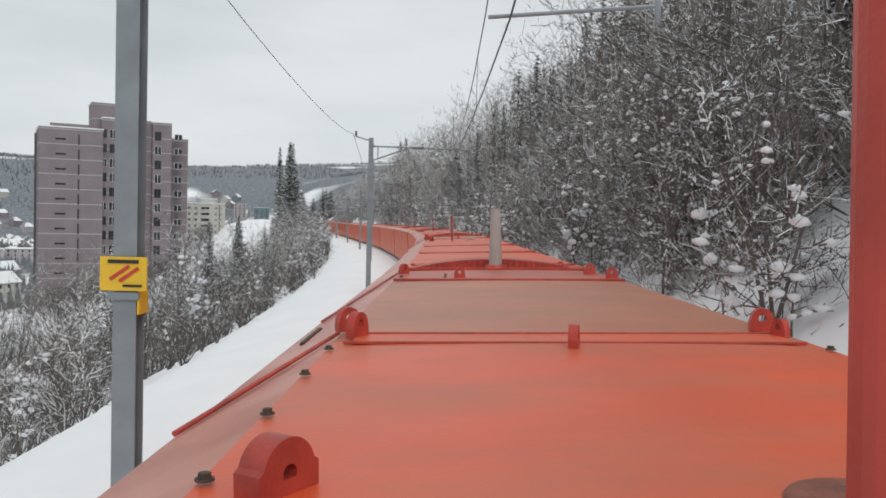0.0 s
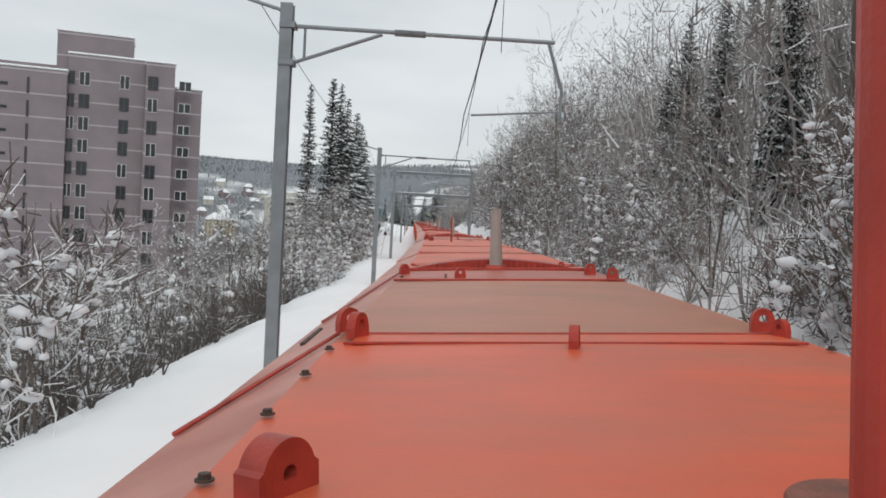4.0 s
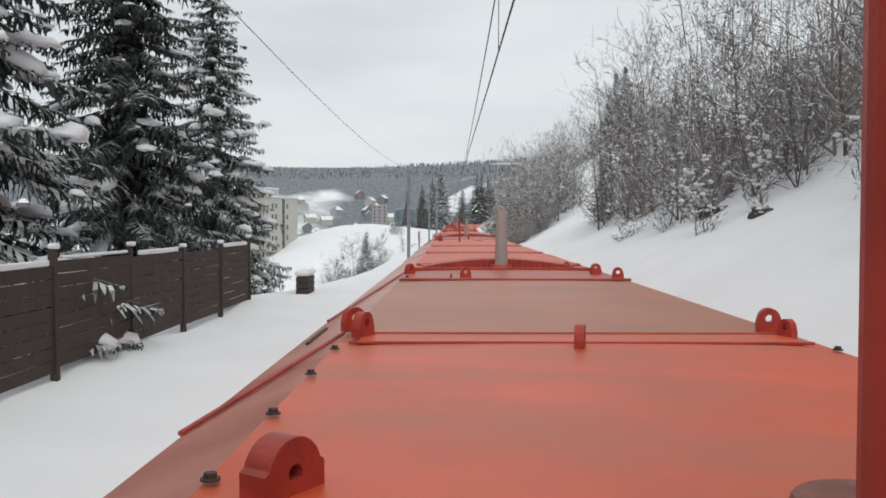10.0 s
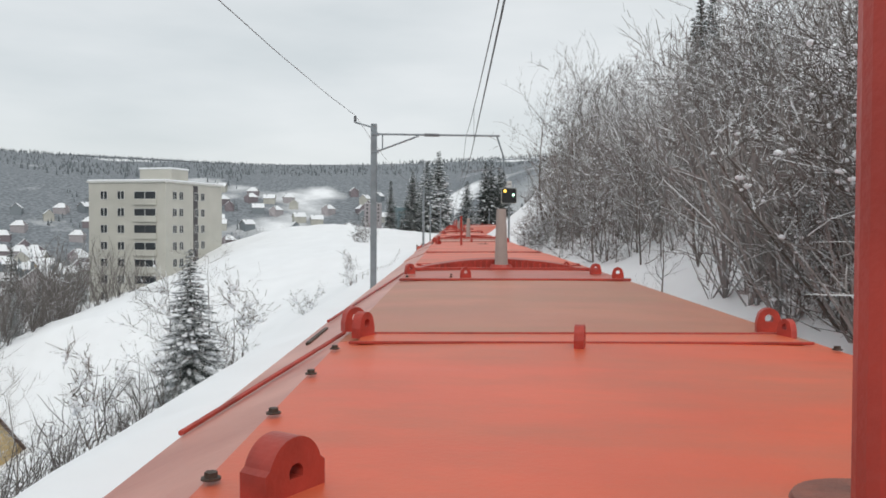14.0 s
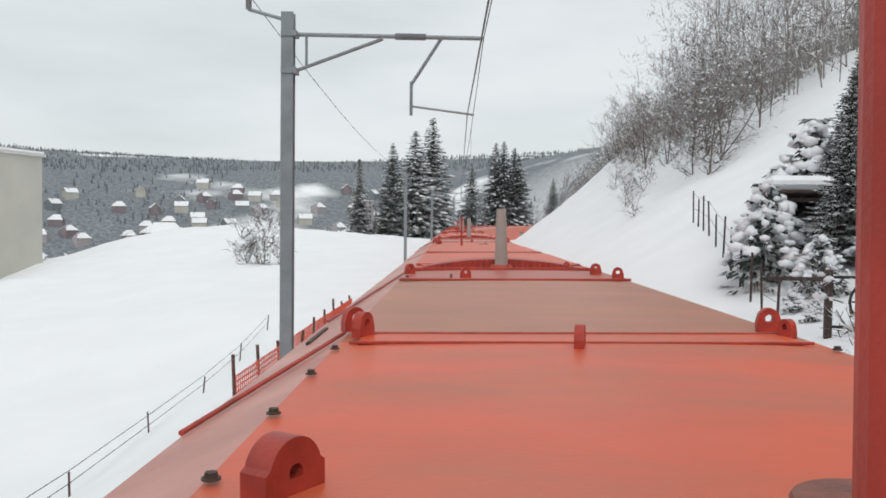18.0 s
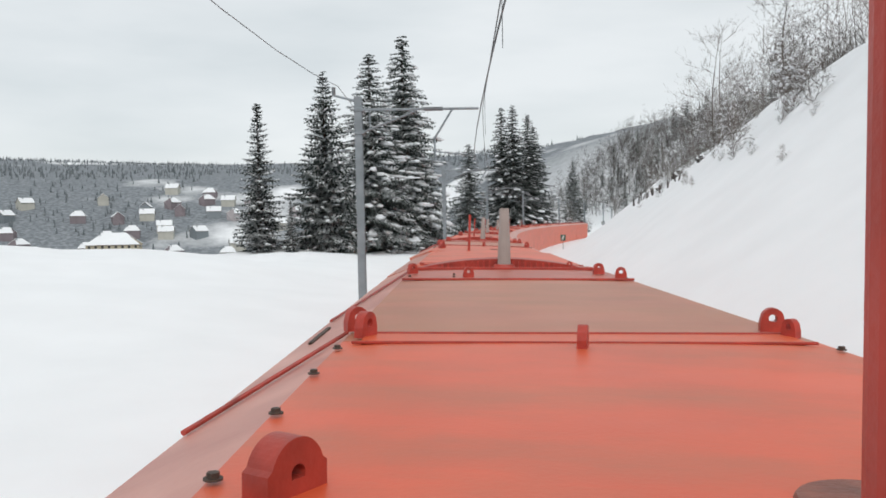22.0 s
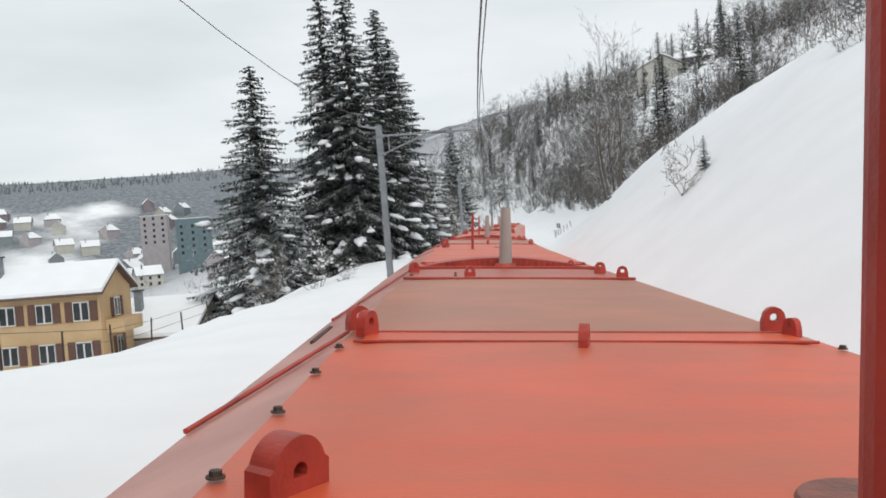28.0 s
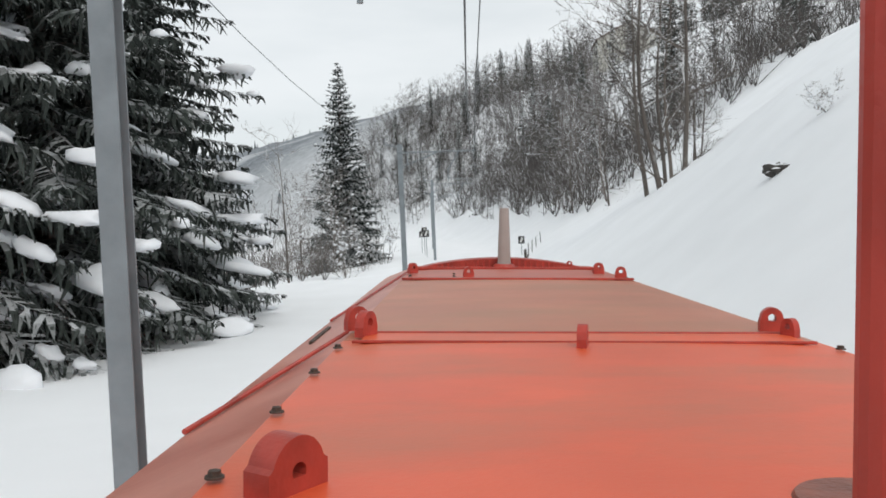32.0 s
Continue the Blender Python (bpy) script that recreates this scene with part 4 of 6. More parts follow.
def bough_arrays(seed, tall, radius, load=1.0):
    """A near spruce: curved boughs carrying hanging sprays of needles, and snow pillows along their tops."""
    r = np.random.RandomState(seed)
    quads, pillows = [], []
    z = tall * 0.025
    while z < tall * 0.985:
        u = z / tall
        reach = radius * (1 - u) ** 0.82 * (1.0 if u > 0.1 else 0.75 + 2.5 * u) + 0.15
        count = max(5, int(6 + 5 * (1 - u)))
        turn0 = r.uniform(0, 6.28)
        for k in range(count):
            ang = turn0 + 6.283 * k / count + r.uniform(-0.3, 0.3)
            L = reach * r.uniform(0.62, 1.15)
            droop = r.uniform(0.25, 0.6) * (1.25 - u)
            out = np.array((math.cos(ang), math.sin(ang), 0.0))
            side = np.array((-out[1], out[0], 0.0))
            zz = z + r.uniform(-0.2, 0.2)

            def at(w):
                w = np.asarray(w)[..., None]
                return out * (L * w) + np.array((0, 0, 1.0)) * (zz - droop * L * w ** 1.3 + 0.30 * droop * L * w ** 4)

            # the bough's own stem
            ws = np.linspace(0, 1, 4)
            st = at(ws)
            hw = 0.03 * (1 - ws)[:, None] + 0.008
            for j in range(3):
                quads.append(np.stack([st[j] - side * hw[j], st[j] + side * hw[j], st[j + 1] + side * hw[j + 1], st[j + 1] - side * hw[j + 1]]))
            # sprays to both sides, hanging towards their tips
            m = max(4, int(L / 0.15))
            w = np.clip((np.arange(m) + r.uniform(0.1, 0.9, m)) / m, 0.05, 1.0)
            w = np.concatenate([w, w])
            sg = np.repeat((-1.0, 1.0), m)
            p = at(w)
            ln = (0.12 + np.minimum(0.30 * L * (1 - w) ** 0.75 * (0.4 + w), 0.75)) * r.uniform(0.6, 1.25, 2 * m)
            d = side * sg[:, None] * r.uniform(0.6, 1.0, (2 * m, 1)) + out * r.uniform(0.35, 0.9, (2 * m, 1)) - np.array((0, 0, 1.0)) * r.uniform(0.1, 0.55, (2 * m, 1))
            d /= np.linalg.norm(d, axis=1)[:, None]
            mid = p + d * (ln * 0.55)[:, None]
            tip = p + d * ln[:, None] - np.array((0, 0, 1.0)) * (ln * r.uniform(0.12, 0.35, 2 * m))[:, None]
            across = np.cross(d, np.array((0, 0, 1.0)) + r.normal(0, 0.25, (2 * m, 3)))
            across /= np.linalg.norm(across, axis=1)[:, None]
            wd = r.uniform(0.028, 0.05, (2 * m, 1))
            quads += list(np.stack([p - across * wd, p + across * wd, mid + across * wd * 1.2, mid - across * wd * 1.2], 1))
            quads += list(np.stack([mid - across * wd * 1.2, mid + across * wd * 1.2, tip + across * 0.008, tip - across * 0.008], 1))
            # small hanging twigs under each spray
            for f in (0.35, 0.7):
                q = p + d * (ln * f)[:, None]
                h = (ln * r.uniform(0.25, 0.6, 2 * m))[:, None]
                dn = np.array((0, 0, -1.0)) + r.normal(0, 0.32, (2 * m, 3))
                face = np.cross(dn, r.normal(0, 1, (2 * m, 3)))
                face /= np.linalg.norm(face, axis=1)[:, None]
                quads += list(np.stack([q - face * 0.03, q + face * 0.03, q + dn * h + face * 0.012, q + dn * h - face * 0.012], 1))
            if r.uniform() < 0.85 * load and L > 0.5:
                for _ in range(r.randint(1, 4)):
                    c = r.uniform(0.45, 0.97)
                    slope = at(min(c + 0.05, 1.02)) - at(c - 0.05)
                    size = r.uniform(0.4, 1.0) ** 1.6 * min(0.36, 0.085 * L + 0.06)
                    pillows.append((at(c) + np.array((0, 0, 0.02)) + side * r.uniform(-0.15, 0.15) * L * 0.4, slope / np.linalg.norm(slope), side, size))
        z += (0.26 + 0.26 * (1 - u)) * r.uniform(0.8, 1.2)
    bm = bmesh.new()
    bmesh.ops.create_icosphere(bm, subdivisions=2, radius=1.0)
    iv = np.array([tuple(v.co) for v in bm.verts])
    fi = np.array([[v.index for v in f.verts] for f in bm.faces])
    bm.free()
    pv, pf = [], []
    for k, (c, along, side, size) in enumerate(pillows):
        up = np.cross(along, side)
        up = up if up[2] > 0 else -up
        g = 1 + 0.28 * np.sin(iv @ r.normal(0, 3.2, 3) + r.uniform(0, 6)) + 0.16 * np.sin(iv @ r.normal(0, 6, 3))
        a, b, h = size * r.uniform(1.0, 2.2), size * r.uniform(0.7, 1.2), size * r.uniform(0.5, 0.8)
        v = iv * g[:, None]
        pv.append(c + v[:, :1] * along * a + v[:, 1:2] * side * b + np.where(v[:, 2:] > 0, v[:, 2:], v[:, 2:] * 0.5) * up * h)
        pf.append(fi + k * len(iv))
    return np.concatenate(quads), np.concatenate(pv), np.concatenate(pf)


def spruce(seed, tall, radius, fine=1, needle=None, load=1.0):
    root = base("spruce_tree", "tall dark green spruce with snow lying on its drooping boughs", "spruce", "spruces beside the track")
    part("trunk", rod((0, 0, -0.6), (0, 0, tall * 0.97), 0.012 * tall + 0.06, 0.02, 8), TRUNK, root)
    needle = needle or NEEDLE
    if fine == 2:
        qv, pv, pf = bough_arrays(seed, tall, radius, load)
        part("foliage", big_mesh("foliage", qv, np.arange(len(qv)).reshape(-1, 4), needle), needle, root)
        snow = big_mesh("snow_load", pv, pf, CLUMP, True)
    else:
        tv, qv = spruce_arrays(seed, tall, radius, fine, load)
        part("foliage", big_mesh("foliage", tv, np.arange(len(tv)).reshape(-1, 3), needle), needle, root)
        snow = big_mesh("snow_load", qv, np.arange(len(qv)).reshape(-1, 4), CLUMP, True)
    tagged(part("snow_load", snow, CLUMP, root, "white snow clumps on the boughs"), kind="stuff")
    return root


SPRUCE_KIND = [spruce(11, 18.0, 3.3, 0, FROST_NEEDLE), spruce(12, 18.0, 2.7), spruce(13, 18.0, 4.3, 2), spruce(14, 18.0, 1.8), spruce(15, 18.0, 2.6, 0, FROST_NEEDLE), spruce(16, 18.0, 4.0), spruce(17, 18.0, 3.2, 1, FROST_NEEDLE), spruce(18, 18.0, 3.4, 0), spruce(19, 18.0, 4.3, 2, DARK_NEEDLE, 0.42)]
SPRUCE_USED = [False] * 9


def plant_spruce(s, n, tall, kind, turn=0.0, fat=1.0, z=None):
    p = ground(s, n)
    if z is not None:
        p.z = z
    k = tall / 18.0
    m = Matrix.LocRotScale(p, Euler((0, 0, turn)), None)
    ob = SPRUCE_KIND[kind]
    if SPRUCE_USED[kind]:
        ob = copy_thing(ob, m)
    SPRUCE_USED[kind] = True
    ob.matrix_basis = m @ Matrix.Diagonal((k * fat, k * fat, k, 1))
    return ob


# tall spruces behind the wooden fence, then the two groups beside the curve
for q in ((171.5, -13.0, 19, 3, 0.95), (175.5, -11, 19.5, 3, 1.3), (179.4, -10.4, 19.5, 8, 0.58), (196.3, -11.0, 20.5, 2, 0.85), (214.5, -11.0, 20.5, 2, 1.0), (226, -11.0, 20.5, 8, 0.95),
          (237, -11.2, 18, 2, 0.9), (246, -13.6, 10, 1, 1.0),
          (466, -19.4, 12.0, 1, 1.3), (468, -14.6, 14.5, 5, 1.25), (474, -12.3, 17.5, 2, 1.35), (480.5, -10.8, 20.5, 2, 1.2), (487, -12.2, 17.5, 2, 1.2), (465, -16.5, 4, 1, 1.3),
          (553, -15.0, 25, 8, 1.0), (552, -12.6, 24.5, 8, 0.95), (556, -10.8, 23, 8, 1.05), (560, -10.6, 21, 8, 1.15), (567, -12.5, 16, 5, 1.0), (610, -11, 18.5, 5, 1.05)):
    plant_spruce(q[0], q[1], q[2], q[3], q[0] * 1.7, q[4])
# single spruces on the slopes
for q in ((18, 15, 12, 0, 0.8), (26, 13, 10, 4, 1.2), (33, 17, 14, 0, 0.8), (40, 14, 11, 4, 1.2), (47, 18, 15, 0, 0.8), (55, 15, 12, 4, 1.2), (62, 20, 15, 0, 0.8), (70, 14, 11, 4, 1.2), (76, 17, 14, 0, 0.8), (83, 21, 15, 0, 0.8), (88, 14, 11, 4, 1.2), (97, 18, 14, 0, 0.8), (106, 15, 12, 4, 1.2), (113, 20, 14, 0, 0.8), (36, 24, 15, 0, 0.8), (52, 26, 15, 4, 1.2), (68, 27, 15, 0, 0.8), (92, 27, 16, 4, 1.2),
          (28, -20, 13, 1, 1.0), (55, -18.5, 12, 1, 1.2), (84, -15, 9, 5, 0.9), (17, -13, 6, 5, 1.0), (126, 14, 9.5, 5, 0.9), (172, 9.2, 9.0, 2, 1.0), (176, 11.5, 8, 2, 0.7),
          (364, 11.3, 4.2, 5, 1.5), (367, 12.8, 4.6, 5, 1.4), (361, 13.2, 4.0, 5, 1.2), (364.5, 13.6, 3.6, 6, 1.4), (370, 14.5, 4.5, 5, 1.2), (322, 33, 12, 4, 1), (330, 30, 10, 4, 1.0), (430, 44, 24, 1, 1.3), (434, 47, 26, 1, 1.3), (426, 42, 20, 4, 1.2), (438, 49, 22, 4, 1.2), (398, 45, 13, 4, 1.2), (415, 40, 16, 4, 1.2)):
    plant_spruce(q[0], q[1], q[2], q[3], q[0] * 2.3, q[4])
plant_spruce(518, 9.6, 1.5, 0, 0.4, 1.5)
p_ = ground(547, -19.5)
plant_spruce(547, -19.5, 17.2 - p_.z, 8, 0.9, 1.32)
# snowy spruces standing among the bare trees above the first straight
for q in ((95, 10.6, 10, 6, 1.0), (90, 12.5, 11, 6, 0.9), (86, 11.5, 10, 6, 0.9), (82, 14, 12, 6, 1.0), (104, 10.2, 8, 6, 0.9), (112, 11, 8.5, 6, 1.0), (121, 11.5, 8, 6, 1.0), (74, 13.5, 11, 6, 1.0), (66, 13, 10, 6, 1.0), (52, 12.5, 10, 6, 1.0), (60, 14.5, 12, 6, 1.0), (107, 8.0, 3.0, 1, 1.3), (101, -13.5, 7, 6, 1.0), (93, -16, 8.5, 1, 1.0), (62, -14.5, 8, 1, 1.2), (310, -11.4, 6.6, 2, 1.25), (262, -14, 4.0, 6, 1.2), (360, -62, 12, 7, 1.1), (382, -70, 14, 7, 1.1), (375, -60, 10, 7, 1.1), (340, -58, 9, 7, 1.1), (420, -80, 14, 7, 1.1), (350, -66, 11, 7, 1.0), (366, -72, 13, 7, 1.0), (345, -75, 12, 7, 1.0), (332, -62, 10, 7, 1.0), (390, -82, 12, 7, 1.0), (400, -90, 13, 7, 1.0), (405, -66, 8, 6, 1.2), (412, -63, 8, 6, 1.2), (372, -52, 6, 6, 1.2), (428, -60, 9, 6, 1.2)):
    plant_spruce(q[0], q[1], q[2], q[3], q[0] * 1.3, q[4])
rnd = random.Random(5)
# spruces through the wood above the line
for _ in range(34):
    s_, n_ = rnd.uniform(20, 245), rnd.uniform(20, 90)
    plant_spruce(s_, n_, rnd.uniform(9, 16), rnd.choice((0, 4, 4)), rnd.uniform(0, 6.28), rnd.uniform(0.8, 1.2))
for _ in range(84):
    s_, n_ = rnd.uniform(620, 790), rnd.uniform(14, 90)
    plant_spruce(s_, n_, rnd.uniform(8, 15), rnd.choice((0, 4, 7)), rnd.uniform(0, 6.28), rnd.uniform(0.8, 1.2))

BARE_NEAR = [bare_tree("bare_tree", "bare broadleaved tree with snow along its branches", 21, 11.0, limbs=18, low=0.08), bare_tree("bare_tree", "bare broadleaved tree with snow along its branches", 22, 12.0, limbs=18, low=0.05, rise=0.5),
             bare_tree("bare_tree", "bare tree with several stems and clumps of snow", 23, 8.5, 80, limbs=9, stems=3, low=0.05), bare_tree("bare_tree", "tall bare tree with snow along its upper branches", 24, 13.5, limbs=18, low=0.3, rise=0.9),
             bare_tree("bare_tree", "broad twiggy bare tree branching from the ground", 25, 9.0, 80, limbs=18, low=0.0, rise=0.55, dense=3, thick=1.25, keep=0.8), bare_tree("bare_tree", "broad twiggy bare tree branching from the ground", 26, 8.0, 60, limbs=9, stems=3, low=0.0, rise=0.6, dense=3, thick=1.25, keep=0.62)]
BUSH = [bare_tree("shrub", "leafless shrub holding clumps of snow", 31, 3.2, 60, limbs=9, stems=2, low=0.05, twig_len=0.5, keep=0.6, thick=1.15), bare_tree("shrub", "leafless shrub bent under clumps of snow", 32, 2.4, 60, limbs=9, stems=2, low=0.02, rise=0.3, twig_len=0.45, keep=0.6, thick=1.15),
        bare_tree("shrub", "small leafless shrub on the slope", 33, 2.6, limbs=9, stems=2, low=0.05, twig_len=0.5, keep=0.6, thick=1.15)]
for q in BUSH:
    tagged(q, category="shrub", group="shrubs on the slopes")
NEAR_USED = {}


def plant(kinds, i, s, n, size, turn, sink=0.1):
    ob = kinds[i]
    m = Matrix.LocRotScale(ground(s, n, sink), Euler((0, 0, turn)), None)
    if NEAR_USED.get(ob.name):
        ob = copy_thing(ob, m)
    NEAR_USED[ob.name] = True
    ob.matrix_basis = m @ Matrix.Scale(size, 4)
    return ob


def edge(s):
    """How near the wood comes to the line on its uphill side."""
    return float(np.interp(s, [-20, 60, 100, 128, 158, 185, 235, 262, 272, 290, 300, 345, 352], [6.2, 6.0, 6.0, 6.2, 9.5, 10.5, 11.0, 11.0, 13, 7.0, 6.0, 6.4, 9]))


EXTRA, EXTRA_LOW = [], []


def add_tree(i, s, n, size, limit, low=False):
    """A tree of its own near the line, one of the joined wood further up."""
    if n > limit:
        (EXTRA_LOW if low else EXTRA).append(place(s, n))
    else:
        plant(BARE_NEAR, i, s, n, size, rnd.uniform(0, 6.28))


for _ in range(115):
    s_ = rnd.uniform(4, 345)
    if 266 < s_ < 289:
        continue
    if s_ > 288:
        n_ = min(edge(s_) + abs(rnd.gauss(0, 4.0)), 10.5 + (s_ - 288) * 0.25)
        add_tree(rnd.choice((0, 1, 2, 4)), s_, n_, max(0.35, min(0.8, 0.42 + 0.085 * (n_ - 8))) * rnd.uniform(0.8, 1.1), 99)
        continue
    n_ = edge(s_) + abs(rnd.gauss(0, 5.5)) + (3.0 if s_ < 128 else 0)
    add_tree(rnd.choice((0, 1, 1, 2, 3)), s_, n_, rnd.uniform(0.7, 1.05), edge(s_) + 5)
for _ in range(16):
    plant(BARE_NEAR, rnd.choice((0, 1, 2)), rnd.uniform(122, 158), rnd.uniform(6.6, 11), rnd.uniform(0.45, 0.8), rnd.uniform(0, 6.28))
for _ in range(62):
    s_ = rnd.uniform(12, 132)
    plant(BUSH, rnd.choice((0, 1, 2)), s_, rnd.uniform(4.6, 8.6), rnd.uniform(0.7, 1.5), rnd.uniform(0, 6.28))
# twiggy growth along the foot of the wood and round the copse
for lo, hi, count in ((128, 185, 24), (185, 268, 36), (288, 347, 16), (20, 130, 34)):
    for _ in range(count):
        s_ = rnd.uniform(lo, hi)
        add_tree(rnd.choice((4, 5)), s_, edge(s_) + 0.4 + abs(rnd.gauss(0, 2.6)), rnd.uniform(0.5, 1.0) * (1.0 if 128 < s_ < 280 else 0.62), edge(s_) + 3.2, True)
for q in ((286, 8.2, 0.55, 5), (287.5, 9.0, 0.7, 4), (289, 9.4, 0.7, 5), (291, 12.0, 0.85, 4), (293, 8.6, 0.65, 4), (295, 10.4, 0.8, 5), (298, 12.5, 0.95, 4), (302, 13.5, 1.0, 5), (300, 9.8, 0.75, 4), (306, 11.5, 0.9, 4), (311, 14.5, 1.0, 5)):
    plant(BARE_NEAR, q[3], q[0], q[1], q[2], q[0])
for q in ((314, -13.4, 0.8, 4), (316, -12.4, 0.6, 1), (298, -14, 0.45, 0), (300, -15, 0.5, 1), (303, -15.5, 0.45, 0), (296, -18, 0.5, 1), (292, -13, 0.35, 5), (288, -11.5, 0.35, 5), (284, -12.5, 0.35, 4), (280, -11, 0.3, 5), (305, -11.5, 0.3, 5), (294, -20, 0.45, 5), (300, -21, 0.45, 4)):
    plant(BARE_NEAR, q[3], q[0], q[1], q[2], q[0])
for k in range(14):
    plant(BARE_NEAR, (4, 5)[k % 2], rnd.uniform(74, 122), -rnd.uniform(9, 17), rnd.uniform(0.45, 0.75), rnd.uniform(0, 6.28))
for k in range(12):
    plant(BUSH, k % 2, rnd.uniform(60, 92), -rnd.uniform(6.0, 8.6), rnd.uniform(0.5, 0.9), rnd.uniform(0, 6.28))
for k in range(2, 7):
    plant(BARE_NEAR, 5 - k % 2, 170 + 3.2 * k, 7.6 + rnd.uniform(0, 1.8) + 0.08 * k, rnd.uniform(0.45, 0.7), rnd.uniform(0, 6.28))
for k in range(18):
    plant(BARE_NEAR, (4, 0, 1, 4, 5)[k % 5], rnd.uniform(17, 50), rnd.uniform(6.4, 10.5), rnd.uniform(0.7, 1.0), rnd.uniform(0, 6.28))
for k in range(10):
    plant(BUSH, k % 2, rnd.uniform(122, 133), -rnd.uniform(5.0, 6.6), rnd.uniform(0.6, 1.0), rnd.uniform(0, 6.28))
# growth close beside the line: above the first straight, below the portal, on the open slope
for k in range(18):
    plant(BARE_NEAR, (4, 5, 5)[k % 3], rnd.uniform(52, 66), rnd.uniform(6.2, 10.5), rnd.uniform(0.4, 0.65), rnd.uniform(0, 6.28))
for k in range(12):
    plant(BUSH, k % 2, rnd.uniform(50, 62), rnd.uniform(4.8, 7.0), rnd.uniform(0.7, 1.2), rnd.uniform(0, 6.28))
for k in range(16):
    plant(BUSH, k % 2, rnd.uniform(145, 158), -rnd.uniform(4.9, 8.0), rnd.uniform(0.8, 1.3), rnd.uniform(0, 6.28))
for q in ((387, 14.3, 0.75, 4), (389, 15.5, 0.8, 5), (392, 14.8, 0.7, 4), (395, 16.5, 0.8, 5), (399, 16.8, 0.8, 4), (403, 15.8, 0.7, 5), (409, 15.6, 0.7, 4), (413, 16.4, 0.75, 5), (418, 16.2, 0.7, 4), (424, 16.6, 0.7, 5), (430, 16.2, 0.65, 4), (404, 13.2, 0.3, 5), (396, 11.5, 0.25, 4), (388, 10.4, 0.25, 5), (410, 13.4, 0.35, 4)):
    plant(BARE_NEAR, q[3], q[0], q[1], q[2], q[0])
for k in range(11):
    plant(BARE_NEAR, (4, 5)[k % 2], rnd.uniform(14, 27), rnd.uniform(5.8, 9.5), rnd.uniform(0.42, 0.68), rnd.uniform(0, 6.28))
# frosted trees and a spruce at the edge of the open snow slope
for q in ((258, 10.6, 0.85, 4), (260, 11.4, 1.0, 1), (263, 12.4, 0.8, 4), (262, 13.6, 1.0, 0)):
    plant(BARE_NEAR, q[3], q[0], q[1], q[2], q[0])
plant_spruce(264, 12.0, 6.0, 6, 0.6, 1.2)
for k in range(14):
    s_ = 279.5 + 0.9 * k
    plant(BARE_NEAR, (4, 0, 1, 5)[k % 4], s_, rnd.uniform(6.4, 6.8 + 0.24 * k), rnd.uniform(0.36, 0.48) + 0.02 * k, rnd.uniform(0, 6.28))
for k in range(9):
    plant(BARE_NEAR, (4, 0, 5)[k % 3], rnd.uniform(154, 160), rnd.uniform(7.8, 10.5), rnd.uniform(0.5, 0.75), rnd.uniform(0, 6.28))
# tall frosted trees beside the line before the garden gate
for k in range(15):
    plant(BARE_NEAR, (0, 3, 1, 4, 3)[k % 5], 335.5 + 1.0 * k, 6.8 + rnd.uniform(0, 4.5) + 0.06 * k, rnd.uniform(0.8, 1.02), rnd.uniform(0, 6.28))
for k in range(8):
    plant(BUSH, k % 2, 336 + 2.4 * k, 5.9 + rnd.uniform(0, 1.5), rnd.uniform(0.7, 1.1), rnd.uniform(0, 6.28))
for _ in range(22):
    plant(BUSH, rnd.choice((0, 1, 2)), rnd.uniform(62, 95), rnd.uniform(4.8, 7.5), rnd.uniform(0.8, 1.4), rnd.uniform(0, 6.28))
# trees along the crest above the snow slope
for lo, hi, n0, count in ((388, 405, 17.0, 16), (405, 470, 18.5, 22), (468, 500, 17.0, 22), (500, 525, 18.0, 14)):
    for _ in range(count):
        s_ = rnd.uniform(lo, hi)
        add_tree(rnd.choice((0, 1, 2, 4, 5)), s_, n0 + abs(rnd.gauss(0, 4.5)), rnd.uniform(0.5, 0.9), n0 + 1.4, True)
for _ in range(22):
    s_ = rnd.uniform(440, 520)
    plant(BUSH, rnd.choice((0, 2, 2)), s_, 14.5 + abs(rnd.gauss(0, 2.0)), rnd.uniform(0.4, 0.9), rnd.uniform(0, 6.28))
# trees below the line on the valley side
for _ in range(60):
    s_ = rnd.uniform(14, 158)
    n_ = -rnd.uniform(11, 26)
    if n_ < -16:
        EXTRA_LOW.append(place(s_, n_))
        continue
    plant(BARE_NEAR, rnd.choice((1, 2, 4, 5)), s_, n_, rnd.uniform(0.45, 0.75), rnd.uniform(0, 6.28))
for _ in range(28):
    plant(BUSH, rnd.choice((0, 1)), rnd.uniform(119, 158), -rnd.uniform(5.9, 9.5), rnd.uniform(0.9, 1.6), rnd.uniform(0, 6.28))
for _ in range(16):
    plant(BUSH, rnd.choice((0, 1)), rnd.uniform(145, 159), -rnd.uniform(5.8, 8.6), rnd.uniform(0.8, 1.3), rnd.uniform(0, 6.28))
for _ in range(22):
    plant(BARE_NEAR, 2, rnd.uniform(122, 163), -rnd.uniform(7.6, 13), rnd.uniform(0.5, 0.8), rnd.uniform(0, 6.28))
